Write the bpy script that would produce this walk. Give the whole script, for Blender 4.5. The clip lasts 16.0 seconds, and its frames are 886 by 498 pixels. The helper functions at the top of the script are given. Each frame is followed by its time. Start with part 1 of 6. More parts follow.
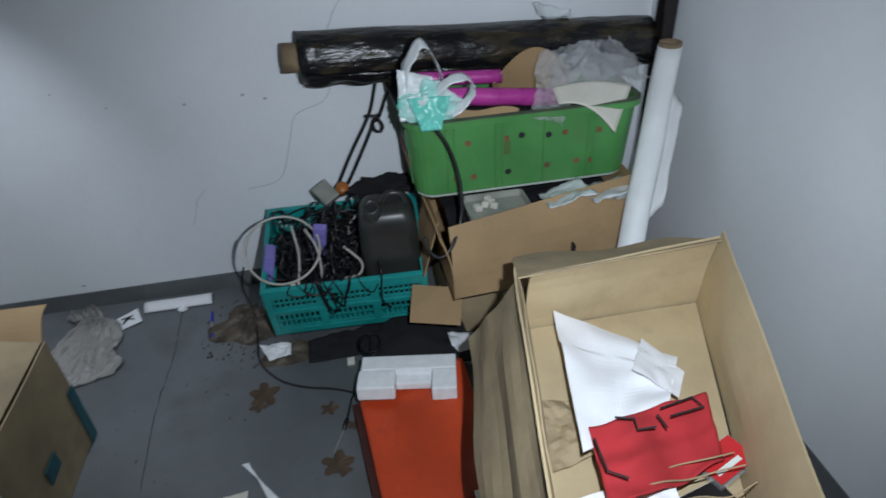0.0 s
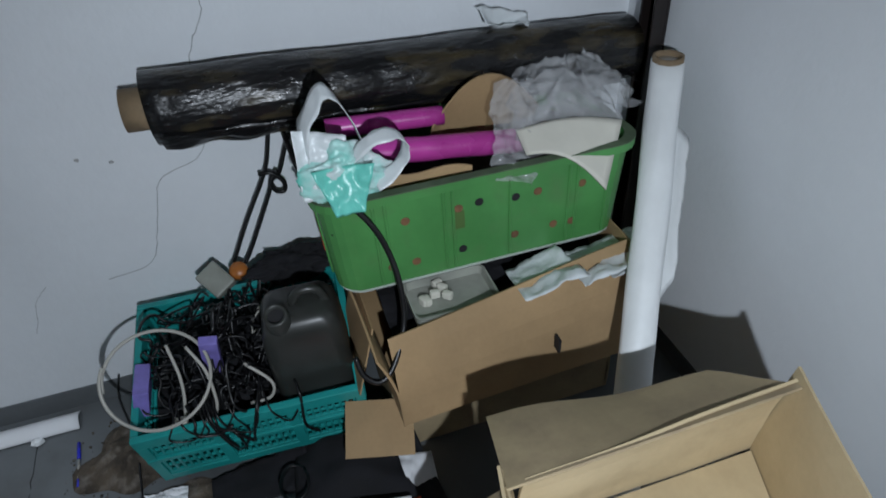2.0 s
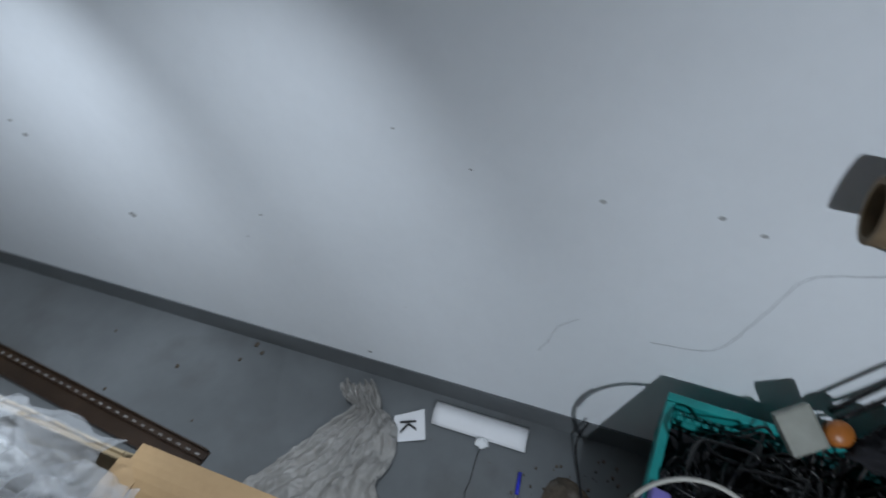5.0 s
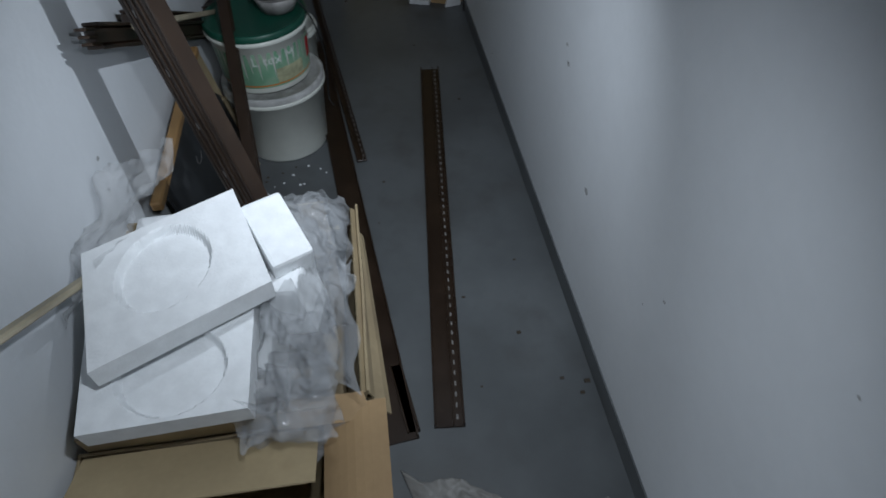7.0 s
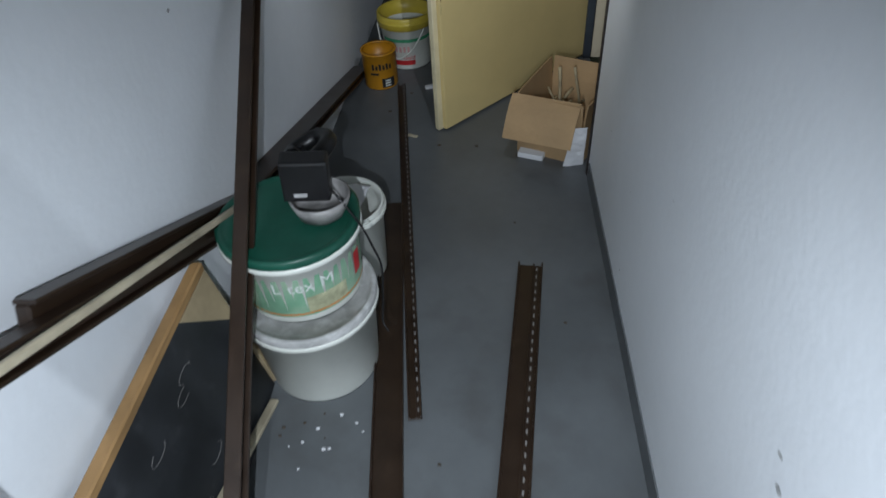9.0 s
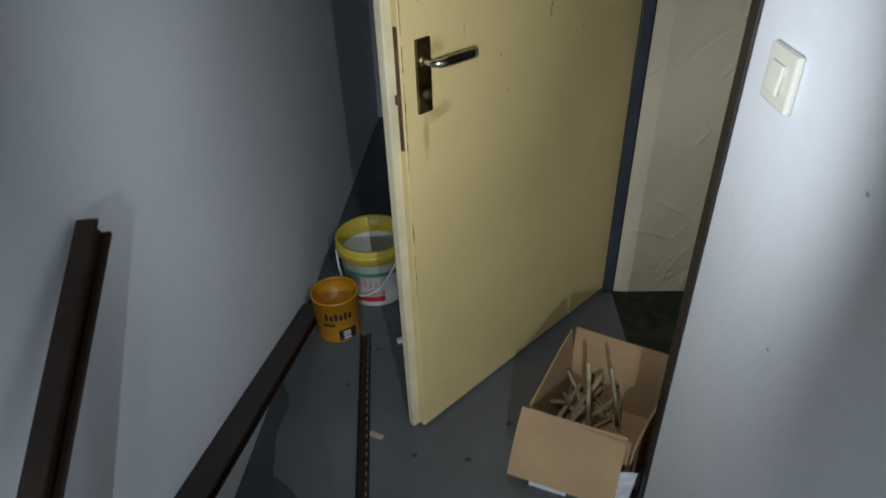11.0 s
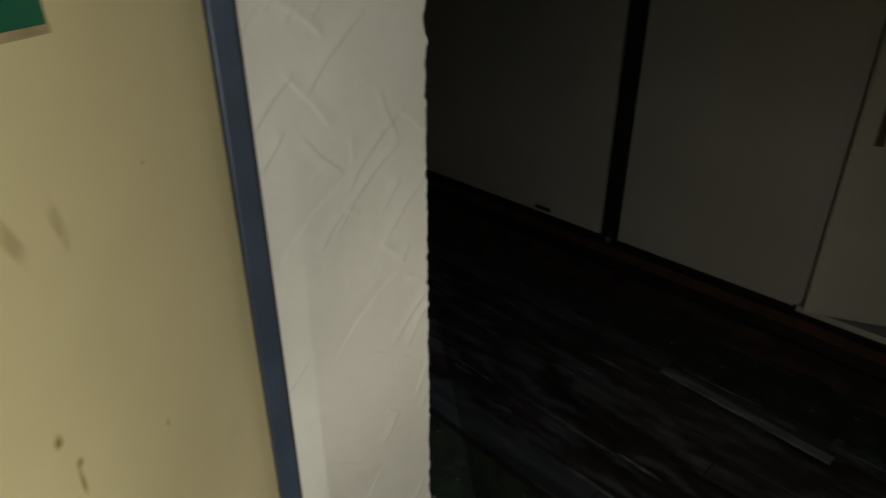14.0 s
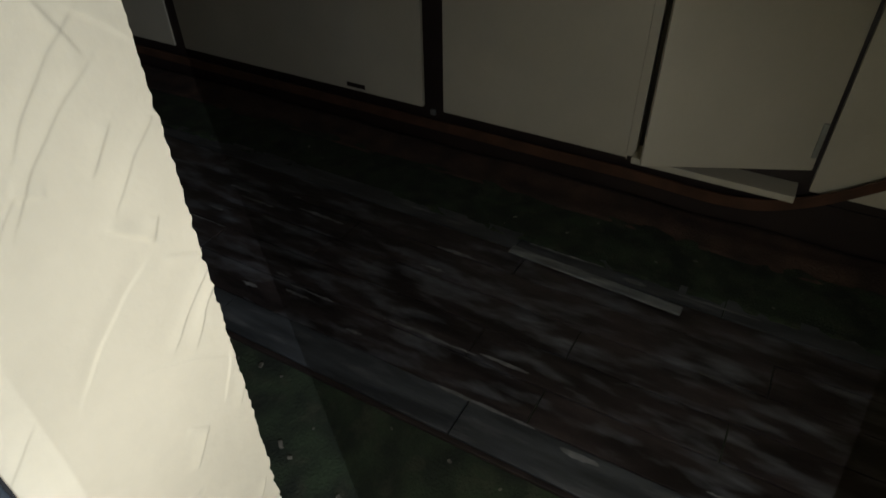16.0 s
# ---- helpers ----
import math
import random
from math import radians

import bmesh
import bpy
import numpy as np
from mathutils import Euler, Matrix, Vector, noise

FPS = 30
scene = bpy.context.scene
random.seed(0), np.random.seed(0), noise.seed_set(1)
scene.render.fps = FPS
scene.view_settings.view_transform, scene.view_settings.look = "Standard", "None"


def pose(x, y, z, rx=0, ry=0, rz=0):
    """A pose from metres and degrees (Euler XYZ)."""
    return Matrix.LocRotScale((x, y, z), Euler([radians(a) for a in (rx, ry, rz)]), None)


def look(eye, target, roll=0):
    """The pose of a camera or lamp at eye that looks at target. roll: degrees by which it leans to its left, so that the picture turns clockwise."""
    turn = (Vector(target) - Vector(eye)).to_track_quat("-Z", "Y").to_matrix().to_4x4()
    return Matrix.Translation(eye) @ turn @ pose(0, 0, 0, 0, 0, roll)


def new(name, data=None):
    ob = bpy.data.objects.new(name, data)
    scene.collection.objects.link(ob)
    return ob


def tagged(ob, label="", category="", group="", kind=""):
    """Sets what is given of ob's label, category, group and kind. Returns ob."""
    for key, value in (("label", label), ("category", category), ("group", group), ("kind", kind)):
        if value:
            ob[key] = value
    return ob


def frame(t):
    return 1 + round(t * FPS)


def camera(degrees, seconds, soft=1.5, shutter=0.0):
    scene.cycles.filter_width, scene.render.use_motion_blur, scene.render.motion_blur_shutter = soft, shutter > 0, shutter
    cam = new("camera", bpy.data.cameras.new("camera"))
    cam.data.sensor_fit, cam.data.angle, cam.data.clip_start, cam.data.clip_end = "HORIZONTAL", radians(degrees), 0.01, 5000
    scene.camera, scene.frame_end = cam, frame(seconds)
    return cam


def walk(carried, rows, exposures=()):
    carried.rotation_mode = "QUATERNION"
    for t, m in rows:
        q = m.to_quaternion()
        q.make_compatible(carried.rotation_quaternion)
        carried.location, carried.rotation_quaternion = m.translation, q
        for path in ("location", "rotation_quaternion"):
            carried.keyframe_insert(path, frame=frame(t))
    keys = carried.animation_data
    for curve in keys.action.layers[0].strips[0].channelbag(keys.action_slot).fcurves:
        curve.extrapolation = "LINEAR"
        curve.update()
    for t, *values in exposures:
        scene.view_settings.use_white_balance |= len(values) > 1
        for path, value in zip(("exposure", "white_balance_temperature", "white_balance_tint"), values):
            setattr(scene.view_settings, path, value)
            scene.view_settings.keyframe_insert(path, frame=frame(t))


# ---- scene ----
cam = camera(70.25, 16.0, soft=1.6, shutter=0.3)
# seconds, x, y, z, yaw, pitch, roll
PATH = [
    (0.0, -2.104, 0.754, 1.506, -98.90, -34.57, -2.98),
    (0.5, -1.934, 0.707, 1.521, -105.56, -35.21, -3.40),
    (1.0, -1.679, 0.652, 1.531, -105.60, -35.50, -3.60),
    (1.5, -1.526, 0.622, 1.510, -105.40, -35.71, -3.77),
    (2.0, -1.486, 0.614, 1.462, -105.40, -38.05, -3.93),
    (2.5, -1.488, 0.593, 1.432, -106.88, -42.41, -3.92),
    (3.0, -1.485, 0.598, 1.428, -106.56, -43.28, -3.82),
    (3.5, -1.437, 0.679, 1.426, -101.69, -43.42, -3.32),
    (4.0, -1.222, 0.856, 1.452, -92.63, -44.70, -2.87),
    (4.5, -0.980, 1.050, 1.453, -82.54, -45.52, -3.39),
    (5.0, -0.869, 1.186, 1.462, -66.36, -43.76, -3.97),
    (7.5, -0.447, 1.515, 1.458, -0.47, -46.67, -2.40),
    (8.0, -0.444, 1.744, 1.447, 0.99, -44.42, -2.30),
    (8.5, -0.421, 1.987, 1.445, 4.73, -42.31, -3.18),
    (9.0, -0.365, 2.294, 1.406, 5.66, -42.51, -3.99),
    (11.5, -0.408, 3.538, 1.465, 1.02, -32.51, -0.80),
    (12.0, -0.395, 3.789, 1.459, -9.54, -31.82, -0.58),
    (12.5, -0.348, 4.062, 1.427, -14.24, -28.76, -1.27),
    (13.0, -0.345, 4.233, 1.425, -16.88, -25.62, -1.59),
    (13.5, -0.298, 4.355, 1.477, -30.11, -26.26, -0.69),
    (14.0, -0.244, 4.393, 1.490, -42.36, -26.32, 0.09),
    (14.5, -0.175, 4.392, 1.496, -52.98, -27.00, -0.44),
    (15.0, -0.148, 4.453, 1.494, -59.03, -33.76, -0.64),
    (15.5, -0.019, 4.520, 1.468, -59.72, -35.01, -0.94),
    (16.0, 0.040, 4.587, 1.423, -59.68, -38.47, -0.90),
]


def heading(x, y, z, yaw, pitch, roll):
    a, b = radians(yaw), radians(pitch)
    ahead = Vector((-math.sin(a) * math.cos(b), math.cos(a) * math.cos(b), math.sin(b)))
    return look((x, y, z), Vector((x, y, z)) + ahead, roll)


EXPOSURES = [(0.0, 0.0), (3.5, 0.0), (4.0, 0.45), (4.5, 0.8), (5.0, 0.3), (7.5, -0.6), (8.0, -0.55), (8.5, 0.12), (9.0, 0.7), (11.5, 0.75), (12.0, 0.95), (12.5, 1.3), (13.0, 1.3), (13.5, 1.3), (14.0, 1.55), (14.5, 1.95), (15.0, 2.35), (16.0, 2.7)]
walk(cam, [(row[0], heading(*row[1:])) for row in PATH], EXPOSURES)

# ---- light: the torch that the walker carries, where it was held along the way ----
world = bpy.data.worlds.new("night")
scene.world = world
world.use_nodes = True
world.node_tree.nodes["Background"].inputs[0].default_value = (0.5, 0.6, 0.8, 1)
world.node_tree.nodes["Background"].inputs[1].default_value = 0.01


def torch(name, eye, target, watts, cone, colour=(0.90, 0.95, 1.0), size=0.012, blend=1.0):
    lamp = bpy.data.lights.new(name, "SPOT")
    lamp.energy, lamp.spot_size, lamp.spot_blend = watts, radians(cone), blend
    lamp.color, lamp.shadow_soft_size = colour, size
    ob = new(name, lamp)
    ob.matrix_world = look(eye, target)
    return ob


COOL = (0.80, 0.89, 1.0)
torch("torch_corner", (-1.92, 0.60, 1.44), (-0.60, 0.34, 0.52), 85, 110, COOL)
torch("torch_mouth", (-0.45, 1.58, 1.43), (-0.54, 2.14, 0.48), 30, 116, COOL)
torch("torch_passage", (-0.42, 2.15, 1.36), (-0.56, 2.90, 0.34), 41, 116, COOL, size=0.0)
torch("torch_door", (-0.37, 3.74, 1.28), (-0.26, 5.00, 0.94), 13, 136, (0.86, 0.92, 1.0), size=0.0)
torch("torch_doorway", (0.04, 4.42, 1.22), (1.00, 5.08, 0.02), 3.6, 112, (0.94, 0.95, 0.97), size=0.0)

# ---- materials ----
def mat(name, base, rough=0.6, metal=0.0, vary=0.12, scale=6.0, fine=60.0, bump=0.15, bump_scale=None, second=None, amount=0.35, spec=0.5, dist=0.002, trans=0.0, alpha=1.0, sheen=0.0, stretch=None):
    m = bpy.data.materials.new(name)
    m.use_nodes = True
    nt = m.node_tree
    bsdf = nt.nodes["Principled BSDF"]
    bsdf.inputs["Metallic"].default_value = metal
    bsdf.inputs["Specular IOR Level"].default_value = spec
    bsdf.inputs["Transmission Weight"].default_value = trans
    bsdf.inputs["Alpha"].default_value = alpha
    tc = nt.nodes.new("ShaderNodeTexCoord")
    src = tc.outputs["Object"]
    if stretch:
        mp = nt.nodes.new("ShaderNodeMapping")
        mp.inputs["Scale"].default_value = stretch
        nt.links.new(src, mp.inputs[0])
        src = mp.outputs[0]
    n1 = nt.nodes.new("ShaderNodeTexNoise")
    n1.inputs["Scale"].default_value, n1.inputs["Detail"].default_value = scale, 6
    n2 = nt.nodes.new("ShaderNodeTexNoise")
    n2.inputs["Scale"].default_value, n2.inputs["Detail"].default_value = fine, 4
    nt.links.new(src, n1.inputs["Vector"])
    nt.links.new(src, n2.inputs["Vector"])
    ramp = nt.nodes.new("ShaderNodeValToRGB")
    ramp.color_ramp.elements[0].position, ramp.color_ramp.elements[1].position = 0.38, 0.68
    lo = [c * (1 - vary) for c in base]
    hi = [min(c * (1 + vary), 0.95) for c in base]
    ramp.color_ramp.elements[0].color, ramp.color_ramp.elements[1].color = (*lo, 1), (*hi, 1)
    nt.links.new(n1.outputs["Fac"], ramp.inputs[0])
    out = ramp.outputs[0]
    if second:
        r2 = nt.nodes.new("ShaderNodeValToRGB")
        r2.color_ramp.elements[0].position, r2.color_ramp.elements[1].position = 1 - amount - 0.12, 1 - amount + 0.12
        n3 = nt.nodes.new("ShaderNodeTexNoise")
        n3.inputs["Scale"].default_value, n3.inputs["Detail"].default_value = scale * 1.7, 9
        nt.links.new(src, n3.inputs["Vector"])
        nt.links.new(n3.outputs["Fac"], r2.inputs[0])
        mx = nt.nodes.new("ShaderNodeMix")
        mx.data_type = "RGBA"
        nt.links.new(r2.outputs[0], mx.inputs["Factor"])
        nt.links.new(out, mx.inputs["A"])
        mx.inputs["B"].default_value = (*second, 1)
        out = mx.outputs["Result"]
    mul = nt.nodes.new("ShaderNodeMix")
    mul.data_type, mul.blend_type = "RGBA", "MULTIPLY"
    mul.inputs["Factor"].default_value = vary
    nt.links.new(out, mul.inputs["A"])
    nt.links.new(n2.outputs["Fac"], mul.inputs["B"])
    nt.links.new(mul.outputs["Result"], bsdf.inputs["Base Color"])
    rr = nt.nodes.new("ShaderNodeMapRange")
    rr.inputs["To Min"].default_value, rr.inputs["To Max"].default_value = max(rough - 0.12, 0.02), min(rough + 0.12, 1)
    nt.links.new(n1.outputs["Fac"], rr.inputs["Value"])
    nt.links.new(rr.outputs[0], bsdf.inputs["Roughness"])
    if bump:
        nb = nt.nodes.new("ShaderNodeTexNoise")
        nb.inputs["Scale"].default_value, nb.inputs["Detail"].default_value = bump_scale or fine, 5
        nt.links.new(src, nb.inputs["Vector"])
        bp = nt.nodes.new("ShaderNodeBump")
        bp.inputs["Strength"].default_value, bp.inputs["Distance"].default_value = bump, dist
        nt.links.new(nb.outputs["Fac"], bp.inputs["Height"])
        nt.links.new(bp.outputs[0], bsdf.inputs["Normal"])
    return m


def film(name, tint, clear, rough=0.12):
    """Crumpled plastic film: part clear, part glossy."""
    m = bpy.data.materials.new(name)
    m.use_nodes = True
    nt = m.node_tree
    bsdf = nt.nodes["Principled BSDF"]
    bsdf.inputs["Base Color"].default_value = (*tint, 1)
    bsdf.inputs["Roughness"].default_value = rough
    tr = nt.nodes.new("ShaderNodeBsdfTransparent")
    mix = nt.nodes.new("ShaderNodeMixShader")
    tc = nt.nodes.new("ShaderNodeTexCoord")
    n = nt.nodes.new("ShaderNodeTexNoise")
    n.inputs["Scale"].default_value, n.inputs["Detail"].default_value = 9, 5
    mr = nt.nodes.new("ShaderNodeMapRange")
    mr.inputs["To Min"].default_value, mr.inputs["To Max"].default_value = max(clear - 0.22, 0), min(clear + 0.14, 0.97)
    nb = nt.nodes.new("ShaderNodeTexNoise")
    nb.inputs["Scale"].default_value, nb.inputs["Detail"].default_value = 26, 5
    bp = nt.nodes.new("ShaderNodeBump")
    bp.inputs["Strength"].default_value, bp.inputs["Distance"].default_value = 0.9, 0.012
    nt.links.new(tc.outputs["Object"], n.inputs["Vector"])
    nt.links.new(tc.outputs["Object"], nb.inputs["Vector"])
    nt.links.new(n.outputs["Fac"], mr.inputs["Value"])
    nt.links.new(nb.outputs["Fac"], bp.inputs["Height"])
    nt.links.new(bp.outputs[0], bsdf.inputs["Normal"])
    nt.links.new(mr.outputs[0], mix.inputs[0])
    nt.links.new(bsdf.outputs[0], mix.inputs[1])
    nt.links.new(tr.outputs[0], mix.inputs[2])
    nt.links.new(mix.outputs[0], nt.nodes["Material Output"].inputs[0])
    return m


WHITE_WALL = mat("white_wall_paint", (0.74, 0.77, 0.80), 0.66, vary=0.05, scale=1.6, fine=35, bump=0.32, bump_scale=55, dist=0.0024)
GREY_FLOOR = mat("grey_floor_paint", (0.125, 0.136, 0.142), 0.42, vary=0.16, scale=2.5, fine=25, bump=0.12, bump_scale=14, second=(0.085, 0.087, 0.086), amount=0.36)
GREY_BAND = mat("grey_skirting_paint", (0.115, 0.125, 0.131), 0.5, vary=0.12, scale=5, fine=40, bump=0.2)
CEILING = mat("white_ceiling_paint", (0.7, 0.7, 0.7), 0.8, vary=0.06, scale=2, bump=0.1)
CARD = mat("brown_cardboard", (0.40, 0.265, 0.135), 0.8, vary=0.14, scale=4, fine=90, bump=0.15, second=(0.30, 0.195, 0.10), amount=0.3)
CARD_PALE = mat("pale_cardboard", (0.47, 0.37, 0.22), 0.78, vary=0.12, scale=4, fine=90, bump=0.15, second=(0.38, 0.29, 0.17), amount=0.3)
CARD_GREY = mat("aged_cardboard", (0.36, 0.28, 0.165), 0.8, vary=0.16, scale=5, fine=90, bump=0.2, second=(0.25, 0.19, 0.12), amount=0.4)
GREEN_PLASTIC = mat("green_crate_plastic", (0.075, 0.27, 0.075), 0.45, vary=0.12, scale=6, fine=70, bump=0.08, second=(0.09, 0.22, 0.075), amount=0.35)
GREEN_DARK = mat("worn_crate_rim", (0.085, 0.13, 0.07), 0.6, vary=0.25, scale=12, bump=0.1)
TEAL = mat("teal_crate_plastic", (0.012, 0.30, 0.285), 0.42, vary=0.14, scale=7, bump=0.06, second=(0.02, 0.2, 0.19), amount=0.3)
BLACK_FILM = mat("black_plastic_film", (0.011, 0.011, 0.012), 0.27, vary=0.3, scale=5, fine=30, bump=0.75, bump_scale=9, dist=0.016, second=(0.075, 0.058, 0.028), amount=0.36, stretch=(3.2, 1.0, 3.2))
BLACK_CABLE = mat("black_cable_rubber", (0.008, 0.008, 0.009), 0.4, vary=0.3, bump=0.0)
GREY_CABLE = mat("pale_grey_cable", (0.42, 0.41, 0.37), 0.45, vary=0.1, bump=0.0)
JERRY = mat("dark_grey_canister", (0.032, 0.034, 0.031), 0.38, vary=0.18, scale=8, fine=80, bump=0.06)
WHITE_FILM = mat("white_wrapping", (0.72, 0.74, 0.74), 0.5, vary=0.07, scale=6, fine=40, bump=0.3, bump_scale=12, dist=0.006)
KRAFT = mat("kraft_tube", (0.24, 0.17, 0.10), 0.8, vary=0.2, scale=20, fine=120, bump=0.2)
STEEL_DARK = mat("dark_brown_steel", (0.018, 0.013, 0.012), 0.38, vary=0.3, scale=8, bump=0.08)
PROFILE = mat("brown_plastic_profile", (0.030, 0.017, 0.010), 0.36, vary=0.22, scale=9, fine=70, bump=0.08, second=(0.055, 0.035, 0.022), amount=0.28)
FOAM = mat("white_polystyrene", (0.80, 0.82, 0.83), 0.85, vary=0.05, scale=30, fine=160, bump=0.45, bump_scale=220, dist=0.0015)
PAPER = mat("white_paper", (0.76, 0.77, 0.79), 0.7, vary=0.04, scale=5, bump=0.08)
CREAM_PAPER = mat("cream_paper", (0.62, 0.60, 0.52), 0.7, vary=0.06, scale=7, bump=0.05)
RED_CLOTH = mat("red_cloth", (0.42, 0.022, 0.028), 0.85, vary=0.15, scale=9, fine=300, bump=0.2)
ORANGE = mat("orange_vinyl", (0.52, 0.055, 0.012), 0.5, vary=0.16, scale=6, fine=60, bump=0.25, bump_scale=10, dist=0.006, second=(0.30, 0.035, 0.012), amount=0.25)
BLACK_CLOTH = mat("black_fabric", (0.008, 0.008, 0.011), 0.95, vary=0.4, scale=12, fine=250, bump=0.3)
BAG_WHITE = mat("white_carrier_bag", (0.68, 0.72, 0.73), 0.35, vary=0.08, scale=7, bump=0.5, bump_scale=16, dist=0.01)
BAG_TEAL = mat("turquoise_carrier_bag", (0.16, 0.62, 0.52), 0.35, vary=0.1, scale=7, bump=0.5, bump_scale=16, dist=0.01)
BAG_MIX = mat("white_and_turquoise_bag", (0.68, 0.72, 0.73), 0.35, vary=0.08, scale=5.5, bump=0.5, bump_scale=16, dist=0.01, second=(0.16, 0.62, 0.52), amount=0.50)
PINK = mat("magenta_foil", (0.46, 0.05, 0.30), 0.28, vary=0.12, scale=9, bump=0.3, bump_scale=14, dist=0.006)
CLEAR = film("clear_plastic_film", (0.70, 0.71, 0.72), 0.86, 0.09)
CLEAR_THICK = film("cloudy_plastic_film", (0.54, 0.56, 0.58), 0.86, 0.09)
DIRTY_FILM = film("dirty_plastic_film", (0.38, 0.37, 0.35), 0.46, 0.35)
DIRT = mat("brown_rubble_dirt", (0.115, 0.09, 0.065), 0.95, vary=0.5, scale=14, fine=90, bump=0.9, bump_scale=50, dist=0.012, second=(0.25, 0.22, 0.19), amount=0.36)
DRY_LEAF = mat("dry_brown_leaf", (0.085, 0.052, 0.030), 0.85, vary=0.3, scale=20, bump=0.2)
INK = mat("black_ink", (0.012, 0.012, 0.014), 0.7, vary=0.1, bump=0)
BLUE_PEN = mat("blue_pen_plastic", (0.02, 0.03, 0.55), 0.3, vary=0.1, bump=0)
LILAC = mat("lilac_box_print", (0.24, 0.20, 0.58), 0.5, vary=0.15, scale=25, bump=0)
AMBER = mat("amber_plastic", (0.45, 0.15, 0.03), 0.4, vary=0.2, bump=0)
GREY_PLASTIC = mat("dirty_grey_plastic", (0.30, 0.31, 0.27), 0.5, vary=0.2, scale=10, bump=0.1)
TEAL_TAPE = mat("teal_tape", (0.01, 0.10, 0.13), 0.35, vary=0.2, bump=0.1)
WOOD = mat("raw_pine", (0.36, 0.21, 0.085), 0.6, vary=0.22, scale=6, fine=50, bump=0.2, stretch=(1, 1, 8))
PALE_WOOD = mat("pale_wood_strip", (0.48, 0.42, 0.30), 0.6, vary=0.2, scale=8, fine=60, bump=0.2)
PLY = mat("pale_plywood", (0.42, 0.33, 0.20), 0.65, vary=0.18, scale=5, bump=0.15)
BLACKBOARD = mat("dusty_blackboard", (0.026, 0.029, 0.033), 0.55, vary=0.35, scale=7, fine=30, bump=0.08, second=(0.075, 0.08, 0.085), amount=0.3)
BUCKET_WHITE = mat("white_bucket_plastic", (0.72, 0.74, 0.68), 0.34, vary=0.05, scale=9, bump=0.03, second=(0.58, 0.58, 0.52), amount=0.22)
BUCKET_GREEN = mat("green_printed_label", (0.20, 0.40, 0.26), 0.4, vary=0.22, scale=7, bump=0.0, second=(0.36, 0.50, 0.36), amount=0.42)
BUCKET_YELLOW = mat("yellow_bucket_plastic", (0.60, 0.47, 0.06), 0.4, vary=0.1, scale=9, bump=0.03)
LID_GREEN = mat("dark_green_lid", (0.010, 0.085, 0.055), 0.38, vary=0.18, scale=8, bump=0.05)
PRINT_RED = mat("red_print", (0.55, 0.025, 0.03), 0.45, vary=0.08, bump=0)
PRINT_GREEN = mat("green_print", (0.05, 0.28, 0.14), 0.45, vary=0.08, bump=0)
PRINT_WHITE = mat("white_print", (0.72, 0.76, 0.72), 0.45, vary=0.05, bump=0)
PRINT_SAND = mat("sand_coloured_print", (0.50, 0.50, 0.32), 0.45, vary=0.25, scale=30, bump=0)
PRINT_OLIVE = mat("olive_print", (0.10, 0.11, 0.04), 0.45, vary=0.3, scale=30, bump=0)
PRINT_PALE = mat("grey_print", (0.42, 0.42, 0.42), 0.45, vary=0.1, bump=0)
PRINT_ORANGE = mat("orange_print", (0.62, 0.20, 0.03), 0.45, vary=0.1, bump=0)
TIN_YELLOW = mat("ochre_tin_paint", (0.56, 0.25, 0.012), 0.4, vary=0.14, scale=8, bump=0.05, second=(0.36, 0.15, 0.02), amount=0.25)
RUST = mat("rusty_tin", (0.10, 0.06, 0.03), 0.6, vary=0.4, scale=14, bump=0.2)
CREAM_DOOR = mat("cream_door_paint", (0.70, 0.555, 0.255), 0.40, vary=0.06, scale=2.2, fine=20, bump=0.06, bump_scale=9, second=(0.56, 0.45, 0.22), amount=0.24)
CREAM_EDGE = mat("cream_door_edge", (0.70, 0.62, 0.40), 0.5, vary=0.10, scale=9, fine=60, bump=0.15, second=(0.40, 0.33, 0.2), amount=0.22)
NICKEL = mat("tarnished_nickel", (0.62, 0.58, 0.48), 0.22, metal=1.0, vary=0.12, scale=25, bump=0.05)
BRASS_WORN = mat("tarnished_brass_plate", (0.30, 0.22, 0.10), 0.38, metal=1.0, vary=0.35, scale=22, bump=0.1, second=(0.10, 0.055, 0.025), amount=0.42)
FRAME_STEEL = mat("slate_blue_frame_paint", (0.042, 0.053, 0.068), 0.45, vary=0.16, scale=10, bump=0.1)
FRAME_BROWN = mat("rusty_brown_frame", (0.022, 0.015, 0.013), 0.55, vary=0.4, scale=10, bump=0.3, second=(0.13, 0.065, 0.04), amount=0.2)
PLASTER = mat("cream_textured_plaster", (0.66, 0.59, 0.44), 0.8, vary=0.07, scale=3, fine=40, bump=0.3, bump_scale=18, dist=0.006)
SWITCH = mat("ivory_switch_plastic", (0.66, 0.65, 0.56), 0.35, vary=0.04, bump=0)
MOSS = mat("mossy_carpet", (0.020, 0.034, 0.014), 0.95, vary=0.6, scale=9, fine=160, bump=0.9, bump_scale=120, dist=0.006, second=(0.05, 0.055, 0.03), amount=0.36)
RED_CARPET = mat("reddish_brown_carpet", (0.050, 0.026, 0.016), 0.95, vary=0.5, scale=9, fine=160, bump=0.8, bump_scale=120, dist=0.005)
PLANK = mat("wet_rotten_plank", (0.036, 0.027, 0.026), 0.42, vary=0.55, scale=6, fine=40, bump=0.5, bump_scale=26, dist=0.006, second=(0.13, 0.135, 0.145), amount=0.40, stretch=(2.2, 0.6, 3))
